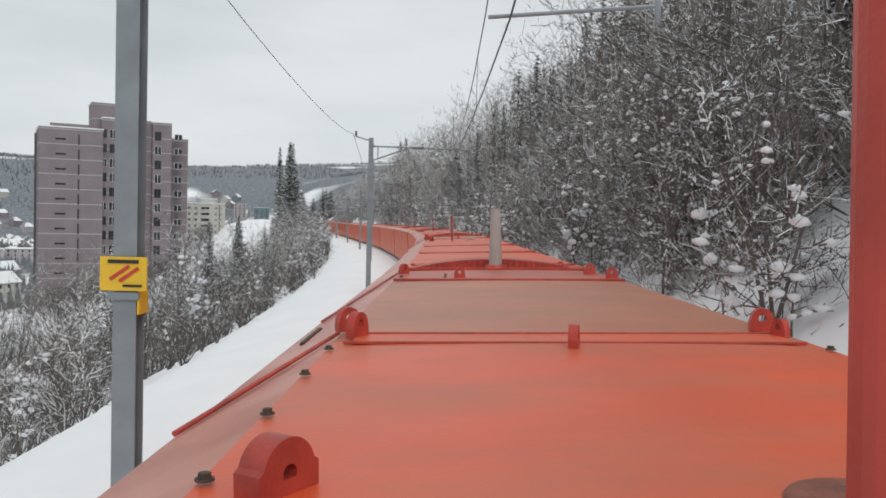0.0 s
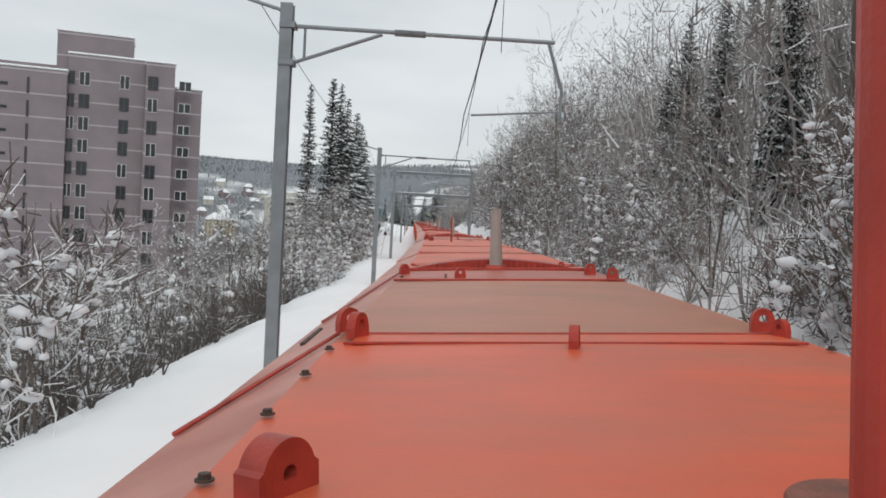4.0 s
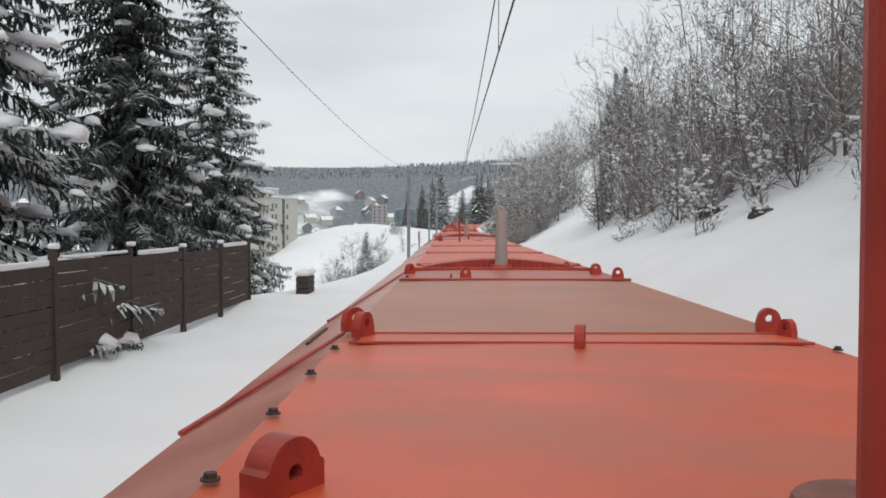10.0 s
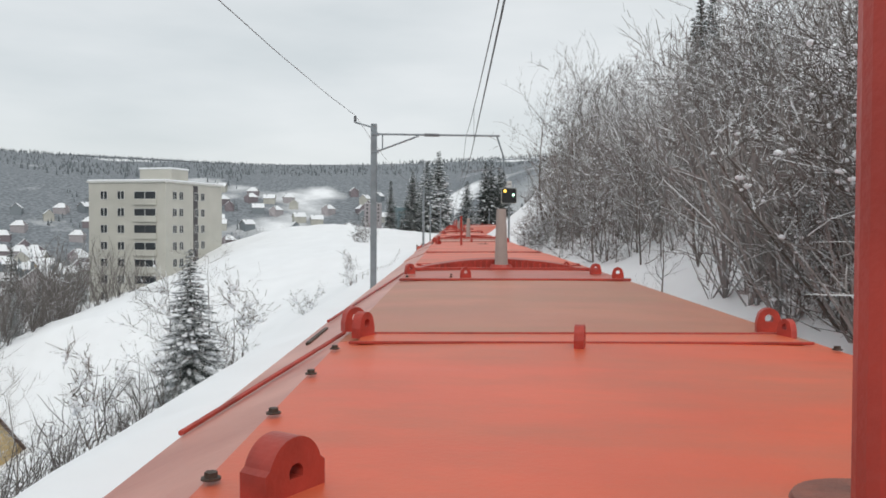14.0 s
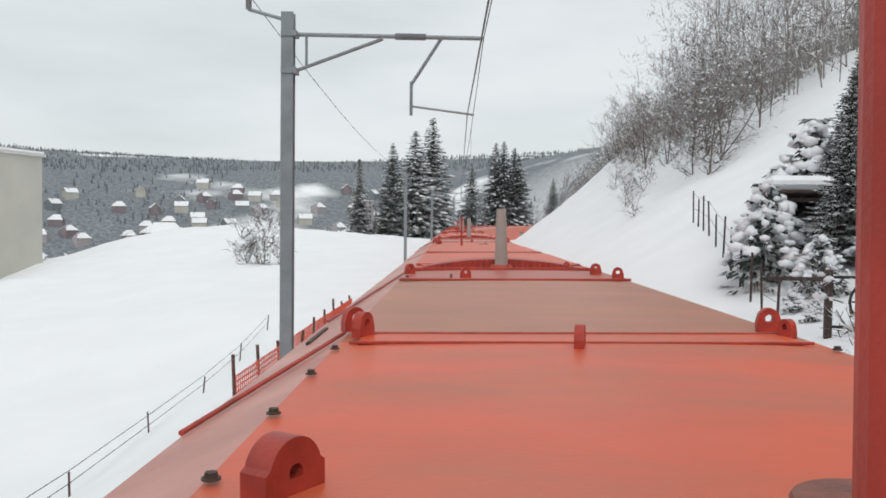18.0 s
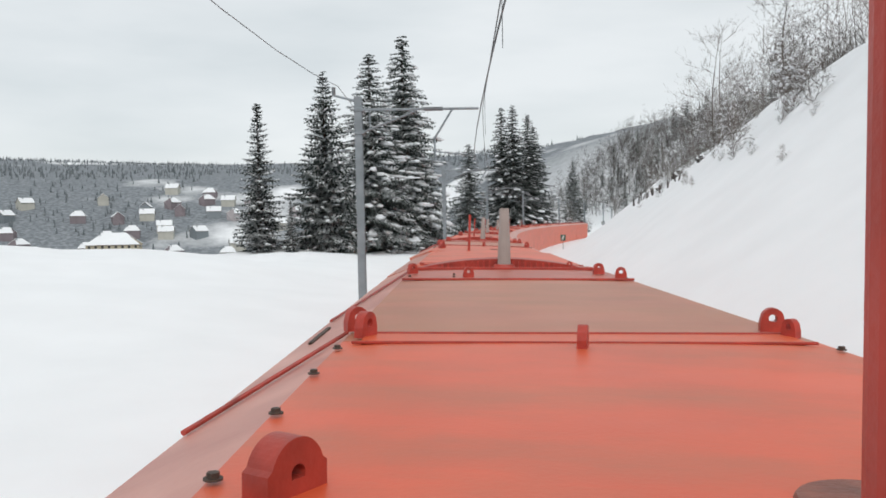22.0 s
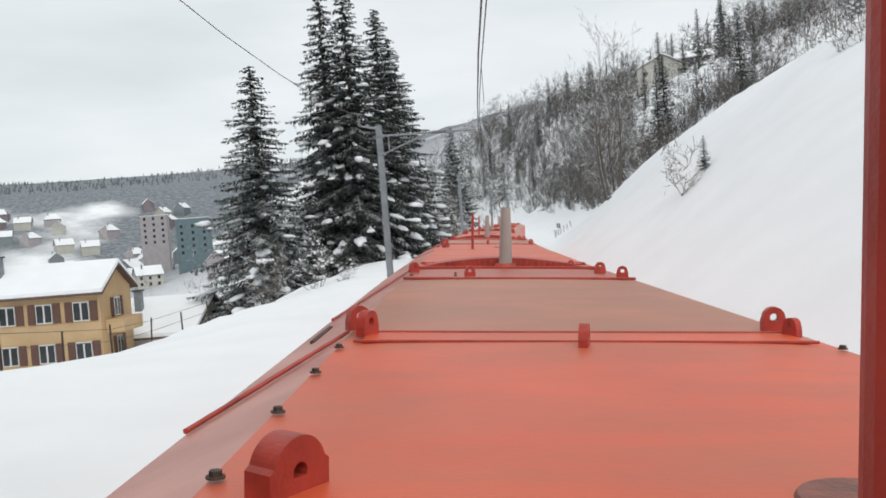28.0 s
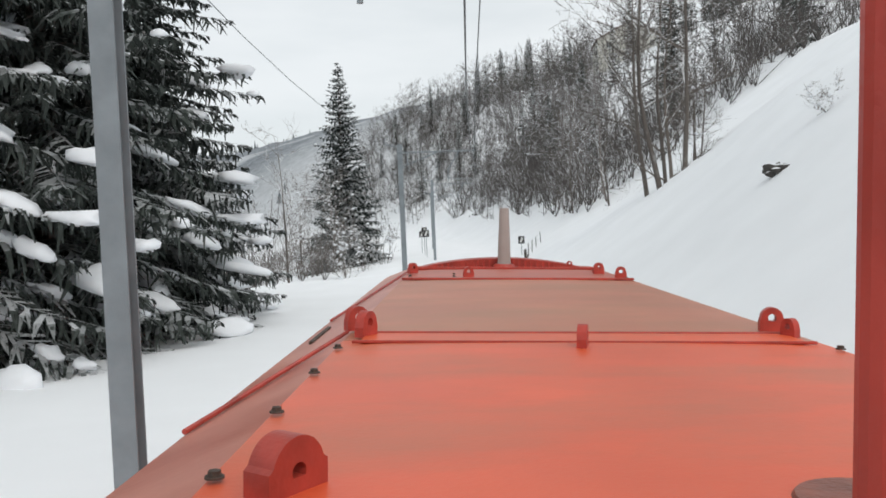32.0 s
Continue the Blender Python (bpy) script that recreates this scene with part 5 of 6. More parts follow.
for q in ((396.5, -13.0, 1.5, 2), (395.5, -13.9, 1.3, 2), (397.3, -12.1, 1.25, 2), (396.3, -13.4, 1.2, 1), (262, -9, 1.0, 0), (276, -6.4, 1.0, 0), (284, -10.5, 0.9, 1), (291, -12, 1.0, 0), (297, -10, 1.0, 0), (318, -15.5, 1.4, 0), (330, -20, 1.8, 0), (311, -10, 1.3, 0), (335, -10.5, 1.1, 1), (341, -8.2, 0.9, 0), (288, -8.8, 0.8, 1), (300, -12.5, 0.9, 1), (308, -13.5, 1.0, 0), (322, -13, 0.9, 0), (517, 8.4, 0.9, 2), (527, -12.4, 1.3, 2), (531, -11.0, 1.0, 0), (533, -9.6, 0.8, 1)):
    plant(BUSH, q[3], q[0], q[1], q[2], q[0])
for _ in range(34):
    s_ = rnd.uniform(8, 118)
    plant(BUSH, rnd.choice((0, 1, 2, 2)), s_, -rnd.uniform(6.8, 12), rnd.uniform(0.7, 1.5), rnd.uniform(0, 6.28))
for _ in range(34):
    s_ = rnd.uniform(135, 246)
    plant(BUSH, rnd.choice((0, 1)), s_, edge(s_) - rnd.uniform(0.0, 2.2), rnd.uniform(0.6, 1.3), rnd.uniform(0, 6.28))
for _ in range(18):
    s_ = rnd.uniform(350, 470)
    plant(BUSH, 2, s_, rnd.uniform(13, 24), rnd.uniform(0.5, 1.3), rnd.uniform(0, 6.28))
# low tufts sticking out of the snow below the crest
for k in range(16):
    plant(BUSH, (2, 0, 2)[k % 3], 432 + 3.3 * k, 10.6 + 3.6 * (k * 0.618 % 1), 0.22 + 0.03 * (k % 5), k * 1.9)
for q in ((492, 12.5, 0.9, 0), (494, 14, 0.8, 1), (506, 14, 0.7, 1), (560, 11, 0.5, 1), (445, 15, 1.0, 0), (452, 17, 1.2, 0), (600, -7, 1.2, 0), (592, -7.5, 1.0, 0), (586, -8, 1.3, 0)):
    plant(BUSH, q[3], q[0], q[1], q[2], q[0])
for q in ((579, 10.2, 1.3, 3), (580.5, 10.8, 1.2, 0), (578, 11.2, 1.2, 3), (582, 11.5, 1.1, 0), (581, 9.9, 1.1, 3), (584, 13.5, 0.8, 2), (600, 11, 0.8, 0), (606, 12, 0.9, 1), (612, 10, 0.8, 0), (618, 12, 0.9, 1), (625, 11, 0.8, 0), (596, -10, 0.8, 2), (588, -11, 0.7, 2), (580, -10, 0.7, 1)):
    plant(BARE_NEAR, q[3], q[0], q[1], q[2], q[0])


def wood(name, label, spots, seeds, mat, tall, limbs=9, low=0.05, thick=2.1):
    """A far wood joined into one mesh."""
    kinds = []
    for q in seeds:
        g = [e for e in grow(q, tall, limbs=limbs, dense=2, twig_len=1.1, thick=thick, low=low)]
        g = [e for k_, e in enumerate(g) if e[2] > 0.055 or k_ % 5 > 2]
        g = [(e[0], e[1], e[2] * 0.6, e[3] * 0.6) if e[2] > 0.06 else e for e in g]
        cut = min(0.08, 0.6 * max(e[2] for e in g))
        v1, f1 = tube_arrays([e for e in g if e[2] > cut], 3)
        v2, f2 = ribbon_arrays([e for e in g if e[2] <= cut])
        kinds.append((np.concatenate([v1, v2]), np.concatenate([f1, f2 + len(v1)])))
    av, af, o = [], [], 0
    r = random.Random(9)
    xs, ys = np.array([p[0] for p in spots]), np.array([p[1] for p in spots])
    zs = heights(xs, ys)
    for x_, y_, z_ in zip(xs, ys, zs):
        v_, f_ = kinds[r.randrange(len(kinds))]
        a, k = r.uniform(0, 6.28), r.uniform(0.7, 1.2)
        ca, sa = math.cos(a) * k, math.sin(a) * k
        av.append(np.stack([v_[:, 0] * ca - v_[:, 1] * sa + x_, v_[:, 0] * sa + v_[:, 1] * ca + y_, v_[:, 2] * k + z_], 1))
        af.append(f_ + o)
        o += len(v_)
    ob = new(name, big_mesh(name, np.concatenate(av), np.concatenate(af), mat))
    tagged(ob, label, "wood", kind="stuff")


spots = []
for _ in range(400):
    s_, n_ = rnd.uniform(-10, 240), 10 + 75 * rnd.random() ** 1.3
    spots.append(place(s_, n_ + edge(s_) - 6))
for _ in range(190):
    s_ = rnd.uniform(180, 266)
    spots.append(place(s_, edge(s_) + 1.5 + 26 * rnd.random() ** 1.4))
for _ in range(60):
    spots.append(place(rnd.uniform(465, 560), rnd.uniform(23, 48)))
for _ in range(16):
    spots.append(place(rnd.uniform(306, 345), rnd.uniform(28, 42)))
for _ in range(75):
    spots.append(place(rnd.uniform(375, 475), rnd.uniform(27, 62)))
for _ in range(110):
    spots.append(place(rnd.uniform(2, 120), rnd.uniform(9, 26)))
for _ in range(50):
    spots.append(place(rnd.uniform(385, 450), rnd.uniform(28, 48)))
for _ in range(50):
    s_ = rnd.uniform(132, 205)
    spots.append(place(s_, edge(s_) + rnd.uniform(1.5, 11)))
for _ in range(60):
    spots.append(place(rnd.uniform(392, 448), rnd.uniform(20, 30)))
spots += EXTRA
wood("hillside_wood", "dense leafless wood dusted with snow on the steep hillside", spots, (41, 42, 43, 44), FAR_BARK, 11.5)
spots = []
for _ in range(560):
    p_ = place(rnd.uniform(612, 820), 9 + 75 * rnd.random() ** 1.2)
    # the slope below the houses is open
    if not (0.255 < math.atan2(p_.x + 68, p_.y - 502) < 0.375 and 130 < math.hypot(p_.x + 68, p_.y - 502) < 232):
        spots.append(p_)
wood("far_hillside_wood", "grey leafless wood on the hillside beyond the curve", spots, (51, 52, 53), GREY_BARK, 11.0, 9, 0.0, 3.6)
spots = []
for _ in range(80):
    s_ = rnd.uniform(294, 344)
    spots.append(place(s_, rnd.uniform(8.0, 11 + (s_ - 288) * 0.2)))
COPSE = [place(292 + 46 * q, 7.2 + 1.2 * (q * 37 % 1) + 6.5 * rnd.random() * min(1.0, 0.25 + 2 * q)) for q in (k / 64 for k in range(64))]
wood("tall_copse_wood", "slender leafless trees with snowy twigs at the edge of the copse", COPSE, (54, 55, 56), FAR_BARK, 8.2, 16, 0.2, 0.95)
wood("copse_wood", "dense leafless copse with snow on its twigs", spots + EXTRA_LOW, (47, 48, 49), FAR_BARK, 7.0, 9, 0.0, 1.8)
spots = []
for _ in range(190):
    s_, n_ = rnd.uniform(60, 560), -rnd.uniform(48, 170)
    if 300 < s_ < 440 and n_ > -75:
        continue
    spots.append(place(s_, n_))
for _ in range(60):
    spots.append(place(rnd.uniform(560, 700), -rnd.uniform(9, 60)))
for _ in range(60):
    spots.append(place(rnd.uniform(40, 190), -rnd.uniform(26, 60)))
for _ in range(90):
    spots.append(place(rnd.uniform(300, 440), -rnd.uniform(66, 130)))
for _ in range(90):
    spots.append(place(rnd.uniform(315, 440), -rnd.uniform(54, 95)))
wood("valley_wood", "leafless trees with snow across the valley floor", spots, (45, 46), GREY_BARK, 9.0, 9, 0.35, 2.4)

def thicket(name, label, areas, mat, seed, clear=False):
    """Dense leafless brushwood joined into one mesh; areas: s from, to, n from, to, plants, height."""
    r = np.random.RandomState(seed)
    av, af, o = [], [], 0
    for s0, s1, n0, n1, count, tall in areas:
        ss, nn = r.uniform(s0, s1, count), n0 + (n1 - n0) * r.uniform(0, 1, count)
        base_p = np.array([tuple(place(a, b)) for a, b in zip(ss, nn)])
        if clear:
            # the slope below the houses is open
            turn, far = np.arctan2(base_p[:, 0] + 68, base_p[:, 1] - 502), np.hypot(base_p[:, 0] + 68, base_p[:, 1] - 502)
            base_p = base_p[~((turn > 0.255) & (turn < 0.375) & (far > 130) & (far < 232))]
            count = len(base_p)
        base_p[:, 2] = heights(base_p[:, 0], base_p[:, 1]) - 0.1
        top = tall * r.uniform(0.45, 1.15, count)
        k = 34
        # stems fan out from the foot, twigs leave them on the way up
        foot = np.repeat(base_p, k, 0)
        high = np.repeat(top, k)
        lean = r.normal(0, 0.27, (count * k, 2))
        way = np.stack([lean[:, 0], lean[:, 1], r.uniform(0.55, 1.0, count * k)], 1)
        way /= np.linalg.norm(way, axis=1)[:, None]
        start = np.where(r.uniform(0, 1, count * k) < 0.22, 0.0, r.uniform(0.1, 0.75, count * k))
        a = foot + way * (high * start)[:, None] * np.array((0.8, 0.8, 1.0))
        twig = way + r.normal(0, 0.55, (count * k, 3)) * (start > 0)[:, None]
        twig /= np.linalg.norm(twig, axis=1)[:, None]
        long = np.where(start == 0, high * r.uniform(0.7, 1.0, count * k), high * r.uniform(0.12, 0.38, count * k))
        b = a + twig * long[:, None]
        mid = (a + b) / 2 + r.normal(0, 0.05, a.shape) * long[:, None]
        wide = np.where(start == 0, 0.012 + 0.004 * high, 0.010 + 0.0022 * high)[:, None]
        flat = np.cross(twig, r.normal(0, 0.75, a.shape) + (0, 0, 1))
        flat /= np.linalg.norm(flat, axis=1)[:, None] + 1e-9
        v = np.stack([a - flat * wide, a + flat * wide, mid - flat * wide * 0.8, mid + flat * wide * 0.8, b - flat * wide * 0.35, b + flat * wide * 0.35], 1).reshape(-1, 3)
        i = np.arange(count * k) * 6 + o
        av.append(v)
        af += [np.stack([i, i + 1, i + 3, i + 2], 1), np.stack([i + 2, i + 3, i + 5, i + 4], 1)]
        o += len(v)
    ob = new(name, big_mesh(name, np.concatenate(av), np.concatenate(af), mat))
    tagged(ob, label, "brushwood", kind="stuff")


thicket("uphill_brushwood", "dense grey-brown leafless brushwood frosted with snow on the wooded hillside",
        ((4, 60, 6.5, 14, 260, 4.5), (20, 128, 9, 30, 500, 7.0), (24, 60, 5.0, 8.0, 90, 2.2), (60, 128, 6.0, 9.0, 130, 3.0), (128, 190, 11.5, 30, 300, 5.5), (185, 262, 11.5, 28, 480, 6.0),
         (150, 262, 26, 60, 300, 7.0), (20, 150, 30, 70, 420, 8.0), (279, 287, 6.2, 7.4, 60, 3.0), (287, 298, 7.0, 10.5, 75, 5.0), (298, 345, 9.0, 16, 130, 7.0), (153, 163, 7.6, 11, 90, 4.0), (402, 445, 17.0, 30, 240, 4.5), (392, 450, 27, 50, 220, 6.0)), BRUSH, 61)
thicket("downhill_brushwood", "dense grey-brown leafless brushwood with snow below the railway bank",
        ((8, 120, -11, -6.6, 240, 1.8), (10, 150, -26, -11, 520, 4.2), (40, 170, -50, -26, 420, 6.0), (74, 125, -10, -6.2, 120, 2.4), (258, 300, -17, -8.5, 110, 2.4), (300, 322, -20, -13, 30, 2.2)), BRUSH_LOW, 62)
thicket("valley_brushwood", "grey leafless trees and brush across the valley floor",
        ((300, 440, -100, -54, 420, 6.0), (322, 400, -76, -47, 260, 11.0), (262, 330, -90, -50, 200, 9.0), (440, 600, -110, -40, 260, 5.0), (560, 700, -40, -9, 220, 4.5), (160, 300, -120, -50, 300, 6.0)), BRUSH_LOW, 63)
thicket("far_slope_brushwood", "dark grey leafless brushwood on the hillside beyond the curve",
        ((606, 700, 10, 40, 620, 6.0), (640, 820, 14, 80, 700, 8.0), (470, 540, 24, 46, 200, 5.0)), BRUSH_LOW, 64, True)


def cone_wood(name, label, pts, mat, lo, hi):
    """Far conifers as ragged stacked cones, one mesh."""
    r = np.random.RandomState(4)
    pts = np.array(pts)
    z = heights(pts[:, 0], pts[:, 1])
    tall = r.uniform(lo, hi, len(pts))
    rad = tall * r.uniform(0.15, 0.24, len(pts))
    av, af, o = [], [], 0
    for lay, (b, t, k) in enumerate(((0.04, 0.7, 1.0), (0.42, 1.0, 0.62))):
        for e in range(5):
            a = e * math.pi / 2.5 + r.uniform(0, 1, len(pts))
            av.append(np.stack([pts[:, 0] + np.cos(a) * rad * k * r.uniform(0.7, 1.25, len(pts)), pts[:, 1] + np.sin(a) * rad * k * r.uniform(0.7, 1.25, len(pts)), z + tall * (b + r.uniform(-0.04, 0.04, len(pts)))], 1))
        av.append(np.stack([pts[:, 0], pts[:, 1], z + tall * t], 1))
        m = len(pts)
        i = np.arange(m)
        for e in range(5):
            af.append(np.stack([o + e * m + i, o + ((e + 1) % 5) * m + i, o + 5 * m + i], 1))
        o += 6 * m
    ob = new(name, big_mesh(name, np.concatenate(av), np.concatenate(af), mat))
    tagged(ob, label, "far wood", kind="stuff")


pts = []
while len(pts) < 17000:
    x_, y_ = rnd.uniform(-1900, 900), rnd.uniform(-200, 2300)
    r_ = math.hypot(x_ + 60, y_ - 300)
    if r_ < 520 or r_ > 2000:
        continue
    patch = math.sin(x_ * 0.011 + 2.0 * math.sin(y_ * 0.006)) + math.sin(y_ * 0.009 + 1.3)
    if patch < (0.2 if r_ < 800 else -1.15):
        continue
    # an open snow field on the far slope
    if (r_ > 760 and r_ < 1080 and 0.10 < math.atan2(-(x_ + 60), y_ - 300) < 0.42):
        continue
    pts.append((x_, y_))
cone_wood("far_spruce_wood", "distant snow-dusted conifer woods on the valley hills, paled by painted haze", pts, HAZY_NEEDLE, 3, 7)
pts = []
while len(pts) < 11000:
    p_ = place(rnd.uniform(120, 760), -rnd.uniform(80, 640))
    if math.sin(p_.x * 0.05) + math.sin(p_.y * 0.043) > (0.3 if len(pts) < 1000 else -0.2):
        pts.append((p_.x, p_.y))
cone_wood("valley_spruces", "dark conifers standing among the houses in the valley", pts, HAZY_NEEDLE, 4, 10)

# ---- tower blocks ----
def block(root, w, d, z0, z1, at, wall_mat, band_mat=None, floor_h=2.9, roof=True):
    """A block of flats: body, floor bands and a snowy roof slab; local x along its front, y to its back."""
    part("wall", box(w, d, z1 - z0, (at[0], at[1], (z0 + z1) / 2), 0.05), wall_mat, root)
    if band_mat:
        z = z1 - 0.35
        while z > z0 + 1:
            part("floor_band", box(w + 0.06, d + 0.06, 0.24, (at[0], at[1], z)), band_mat, root)
            z -= floor_h
    if roof:
        part("roof_snow", box(w + 0.3, d + 0.3, 0.28, (at[0], at[1], z1 + 0.14), 0.08), ROOF_SNOW, root)


def window(root, x, y, z, w, h, face="front", dark=False):
    """A recessed window with frame and pane on the front (towards -y) or on an end (towards x)."""
    turn = Matrix() if face == "front" else Matrix.Rotation(radians(90), 4, "Z")
    m = Matrix.Translation((x, y, z)) @ turn
    key = (round(w, 2), round(h, 2), dark)
    if key not in WINDOW_MESH:
        fr = box(w, 0.16, h, (0, 0, 0))
        me = bpy.data.meshes.new("window")
        fr.to_mesh(me)
        fr.free()
        me.materials.append(DARK_PANEL if dark else FRAME_WHITE)
        ps = []
        for k in (-1, 1):
            bm = box(w / 2 - 0.12, 0.03, h - 0.16, (k * w / 4, -0.075, 0))
            mp = bpy.data.meshes.new("pane")
            bm.to_mesh(mp)
            bm.free()
            mp.materials.append(GLASS)
            ps.append(mp)
        WINDOW_MESH[key] = (me, ps)
    me, ps = WINDOW_MESH[key]
    win = part("window", me, FRAME_WHITE, root, at=m)
    for p in ps:
        part("pane", p, GLASS, win)
    return win


WINDOW_MESH = {}


def tower_mauve():
    a, b = Vector((-91, 188, 0)), Vector((-63, 203, 0))
    ang = math.atan2(b.y - a.y, b.x - a.x)
    root = base("apartment_tower", "tall mauve-grey stepped apartment tower with pale floor bands", "apartment tower", "", Matrix.Translation(a) @ Matrix.Rotation(ang, 4, "Z"))
    L = (b - a).length
    # x along the front, y away from the line
    for x0, x1, y0, top in ((0, 13.5, 0.0, 22.6), (13.5, 24.5, 1.6, 25.6), (24.5, L - 3, -0.6, 25.2), (L - 3, L + 1.2, 1.2, 21.8)):
        block(root, x1 - x0, 15, -14, top, ((x0 + x1) / 2, y0 + 7.5), CONCRETE_A, BAND_A, 3.4, True)
    block(root, 11, 8, 24, 29.5, (17, 9), CONCRETE_A, BAND_A, 3.4)
    for k in range(11):
        z = 20.6 - 3.4 * k
        for x0, y0, w, h, dk in ((4.5, -0.02, 2.2, 0.45, True), (8.3, -0.02, 0.35, 2.4, True), (13.9, 1.58, 1.1, 2.0, k % 3 != 2), (15.8, 1.58, 1.5, 2.1, k % 3 == 1), (21.5, 1.58, 1.4, 2.1, k % 4 != 0), (25.6, -0.62, 1.5, 2.1, k % 2 == 0), (30.3, -0.62, 1.8, 1.5, False)):
            if z < 25:
                window(root, x0, y0, z + (2.6 if x0 > 13 else 0.6) - 1.2, w, h, "front", dk)
    part("balcony_frame", box(0.5, 0.5, 34, (-0.6, 0.5, 4.0)), DARK_PANEL, root, "dark stair frame at the tower's edge")
    part("roof_parapet", box(14, 0.25, 0.9, (9.5, 5, 23.6)), CONCRETE_A, root)


def tower_cream():
    a, b, c = Vector((-122.4, 394.4, 0)), Vector((-108.0, 393.4, 0)), Vector((-106.8, 411.0, 0))
    ang = math.atan2(b.y - a.y, b.x - a.x)
    root = base("apartment_block", "cream rendered apartment block with small windows and flat snowy roof", "apartment block", "", Matrix.Translation(a) @ Matrix.Rotation(ang, 4, "Z"))
    w, d = (b - a).length, 17.5
    block(root, w, d, -26, 9.5, (w / 2, d / 2), CONCRETE_B)
    block(root, 6.0, 5, 9.5, 11.6, (w - 4.2, 6.0), CONCRETE_B)
    part("roof_edge", box(w + 0.5, d + 0.5, 0.25, (w / 2, d / 2, 9.4)), FRAME_WHITE, root)
    # dark strip on the wall stands for the shade of an uncut recess
    part("recess_shade", box(0.12, 1.3, 33, (w + 0.02, d * 0.5, -7.5)), DARK_PANEL, root, "dark vertical strip painted as shade on the end wall")
    for k in range(11):
        z = 7.2 - 2.75 * k
        for x0 in (3.0, 6.2):
            window(root, x0, -0.03, z, 1.3, 1.4)
        win = window(root, 10.7, -0.03, z, 4.0, 1.3, "front", k % 3 == 2)
        part("balcony", box(4.3, 0.3, 0.95, (10.7, -0.16, z - 1.1), 0.03), CONCRETE_B, root)
        for y0 in (2.4, 4.3, 9.0, 10.9):
            window(root, w + 0.03, y0, z, 1.15, 1.4, "end")
    return root


tower_mauve()
tower_cream()


# ---- houses ----
def plain_window(root, x, y, z, face):
    if "plain" not in WINDOW_MESH:
        me = bpy.data.meshes.new("window")
        bm = box(1.1, 0.08, 1.4)
        bm.to_mesh(me)
        bm.free()
        me.materials.append(GLASS)
        WINDOW_MESH["plain"] = me
    part("window", WINDOW_MESH["plain"], GLASS, root, at=Matrix.Translation((x, y, z)) @ (Matrix() if face == "front" else Matrix.Rotation(radians(90), 4, "Z")))


def house(name, label, w, d, eave, ridge, wall_mat, m, group="", windows=(3, 2), chimneys=1, shutters=False, hip=False, snow=0.28, far=False):
    """A house: walls with gables along x, a thick snowy roof, windows on all seen sides; its ridge runs along x."""
    root = base(name, label, "house", group, m)
    v = [(-w / 2, -d / 2, -3), (w / 2, -d / 2, -3), (w / 2, d / 2, -3), (-w / 2, d / 2, -3), (-w / 2, -d / 2, eave), (w / 2, -d / 2, eave), (w / 2, d / 2, eave), (-w / 2, d / 2, eave), (-w / 2 + (w * 0.28 if hip else 0), 0, ridge), (w / 2 - (w * 0.28 if hip else 0), 0, ridge)]
    f = [(0, 1, 5, 4), (1, 2, 6, 9, 5), (2, 3, 7, 6), (3, 0, 4, 8, 7), (4, 5, 9, 8), (6, 7, 8, 9)]
    part("wall", mesh_of("wall", v, f, wall_mat), wall_mat, root)
    o, k = 0.45, (ridge - eave) / (d / 2)
    ex, ez = w / 2 + o, eave - k * o
    rx = w / 2 + o - (w * 0.28 + 0.3 if hip else 0)

    def roof(nm, mat, t0, t1, grow_by):
        v_ = []
        for t in (t0, t1):
            v_ += [(-ex - grow_by, -d / 2 - o - grow_by, ez + t), (ex + grow_by, -d / 2 - o - grow_by, ez + t), (rx, 0, ridge + t), (-rx, 0, ridge + t), (ex + grow_by, d / 2 + o + grow_by, ez + t), (-ex - grow_by, d / 2 + o + grow_by, ez + t)]
        f_ = [(6, 7, 8, 9), (9, 8, 10, 11), (3, 2, 1, 0), (5, 4, 2, 3), (0, 1, 7, 6), (4, 5, 11, 10), (1, 2, 8, 7), (2, 4, 10, 8), (3, 0, 6, 9), (5, 3, 9, 11)]
        part(nm, mesh_of(nm, v_, f_, mat), mat, root)

    roof("roof", ROOF_TILE, 0.02, 0.16, 0.0)
    roof("roof_snow", ROOF_SNOW, 0.17, 0.17 + snow, -0.06)
    rows = max(1, int((eave + 0.3) / 2.7))
    for r_ in range(rows):
        z = eave - 1.3 - 2.7 * r_
        for c_ in range(windows[0]):
            x0 = -w / 2 + w * (c_ + 0.5) / windows[0]
            plain_window(root, x0, -d / 2 - 0.02, z, "front") if far else window(root, x0, -d / 2 - 0.02, z, 1.1, 1.3)
            if shutters:
                for sg in (-1, 1):
                    part("shutter", box(0.5, 0.06, 1.35, (x0 + sg * 0.85, -d / 2 - 0.06, z)), SHUTTER, root)
        for c_ in range(windows[1]):
            y0 = -d / 2 + d * (c_ + 0.5) / windows[1]
            plain_window(root, w / 2 + 0.02, y0, z, "end") if far else window(root, w / 2 + 0.02, y0, z, 1.0, 1.3, "end")
            if shutters:
                for sg in (-1, 1):
                    part("shutter", box(0.06, 0.45, 1.35, (w / 2 + 0.06, y0 + sg * 0.78, z)), SHUTTER, root)
    for q in range(chimneys):
        x0 = -w * 0.25 + q * w * 0.42
        ch = part("chimney", box(0.55, 0.55, 1.9, (x0, d * 0.12 * (1 if q else -1.6), ridge + 0.1), 0.02), STEEL, root)
        part("chimney_cap", box(0.75, 0.75, 0.12, (x0, d * 0.12 * (1 if q else -1.6), ridge + 1.12), 0.02), DARK_PANEL, ch)
    return root


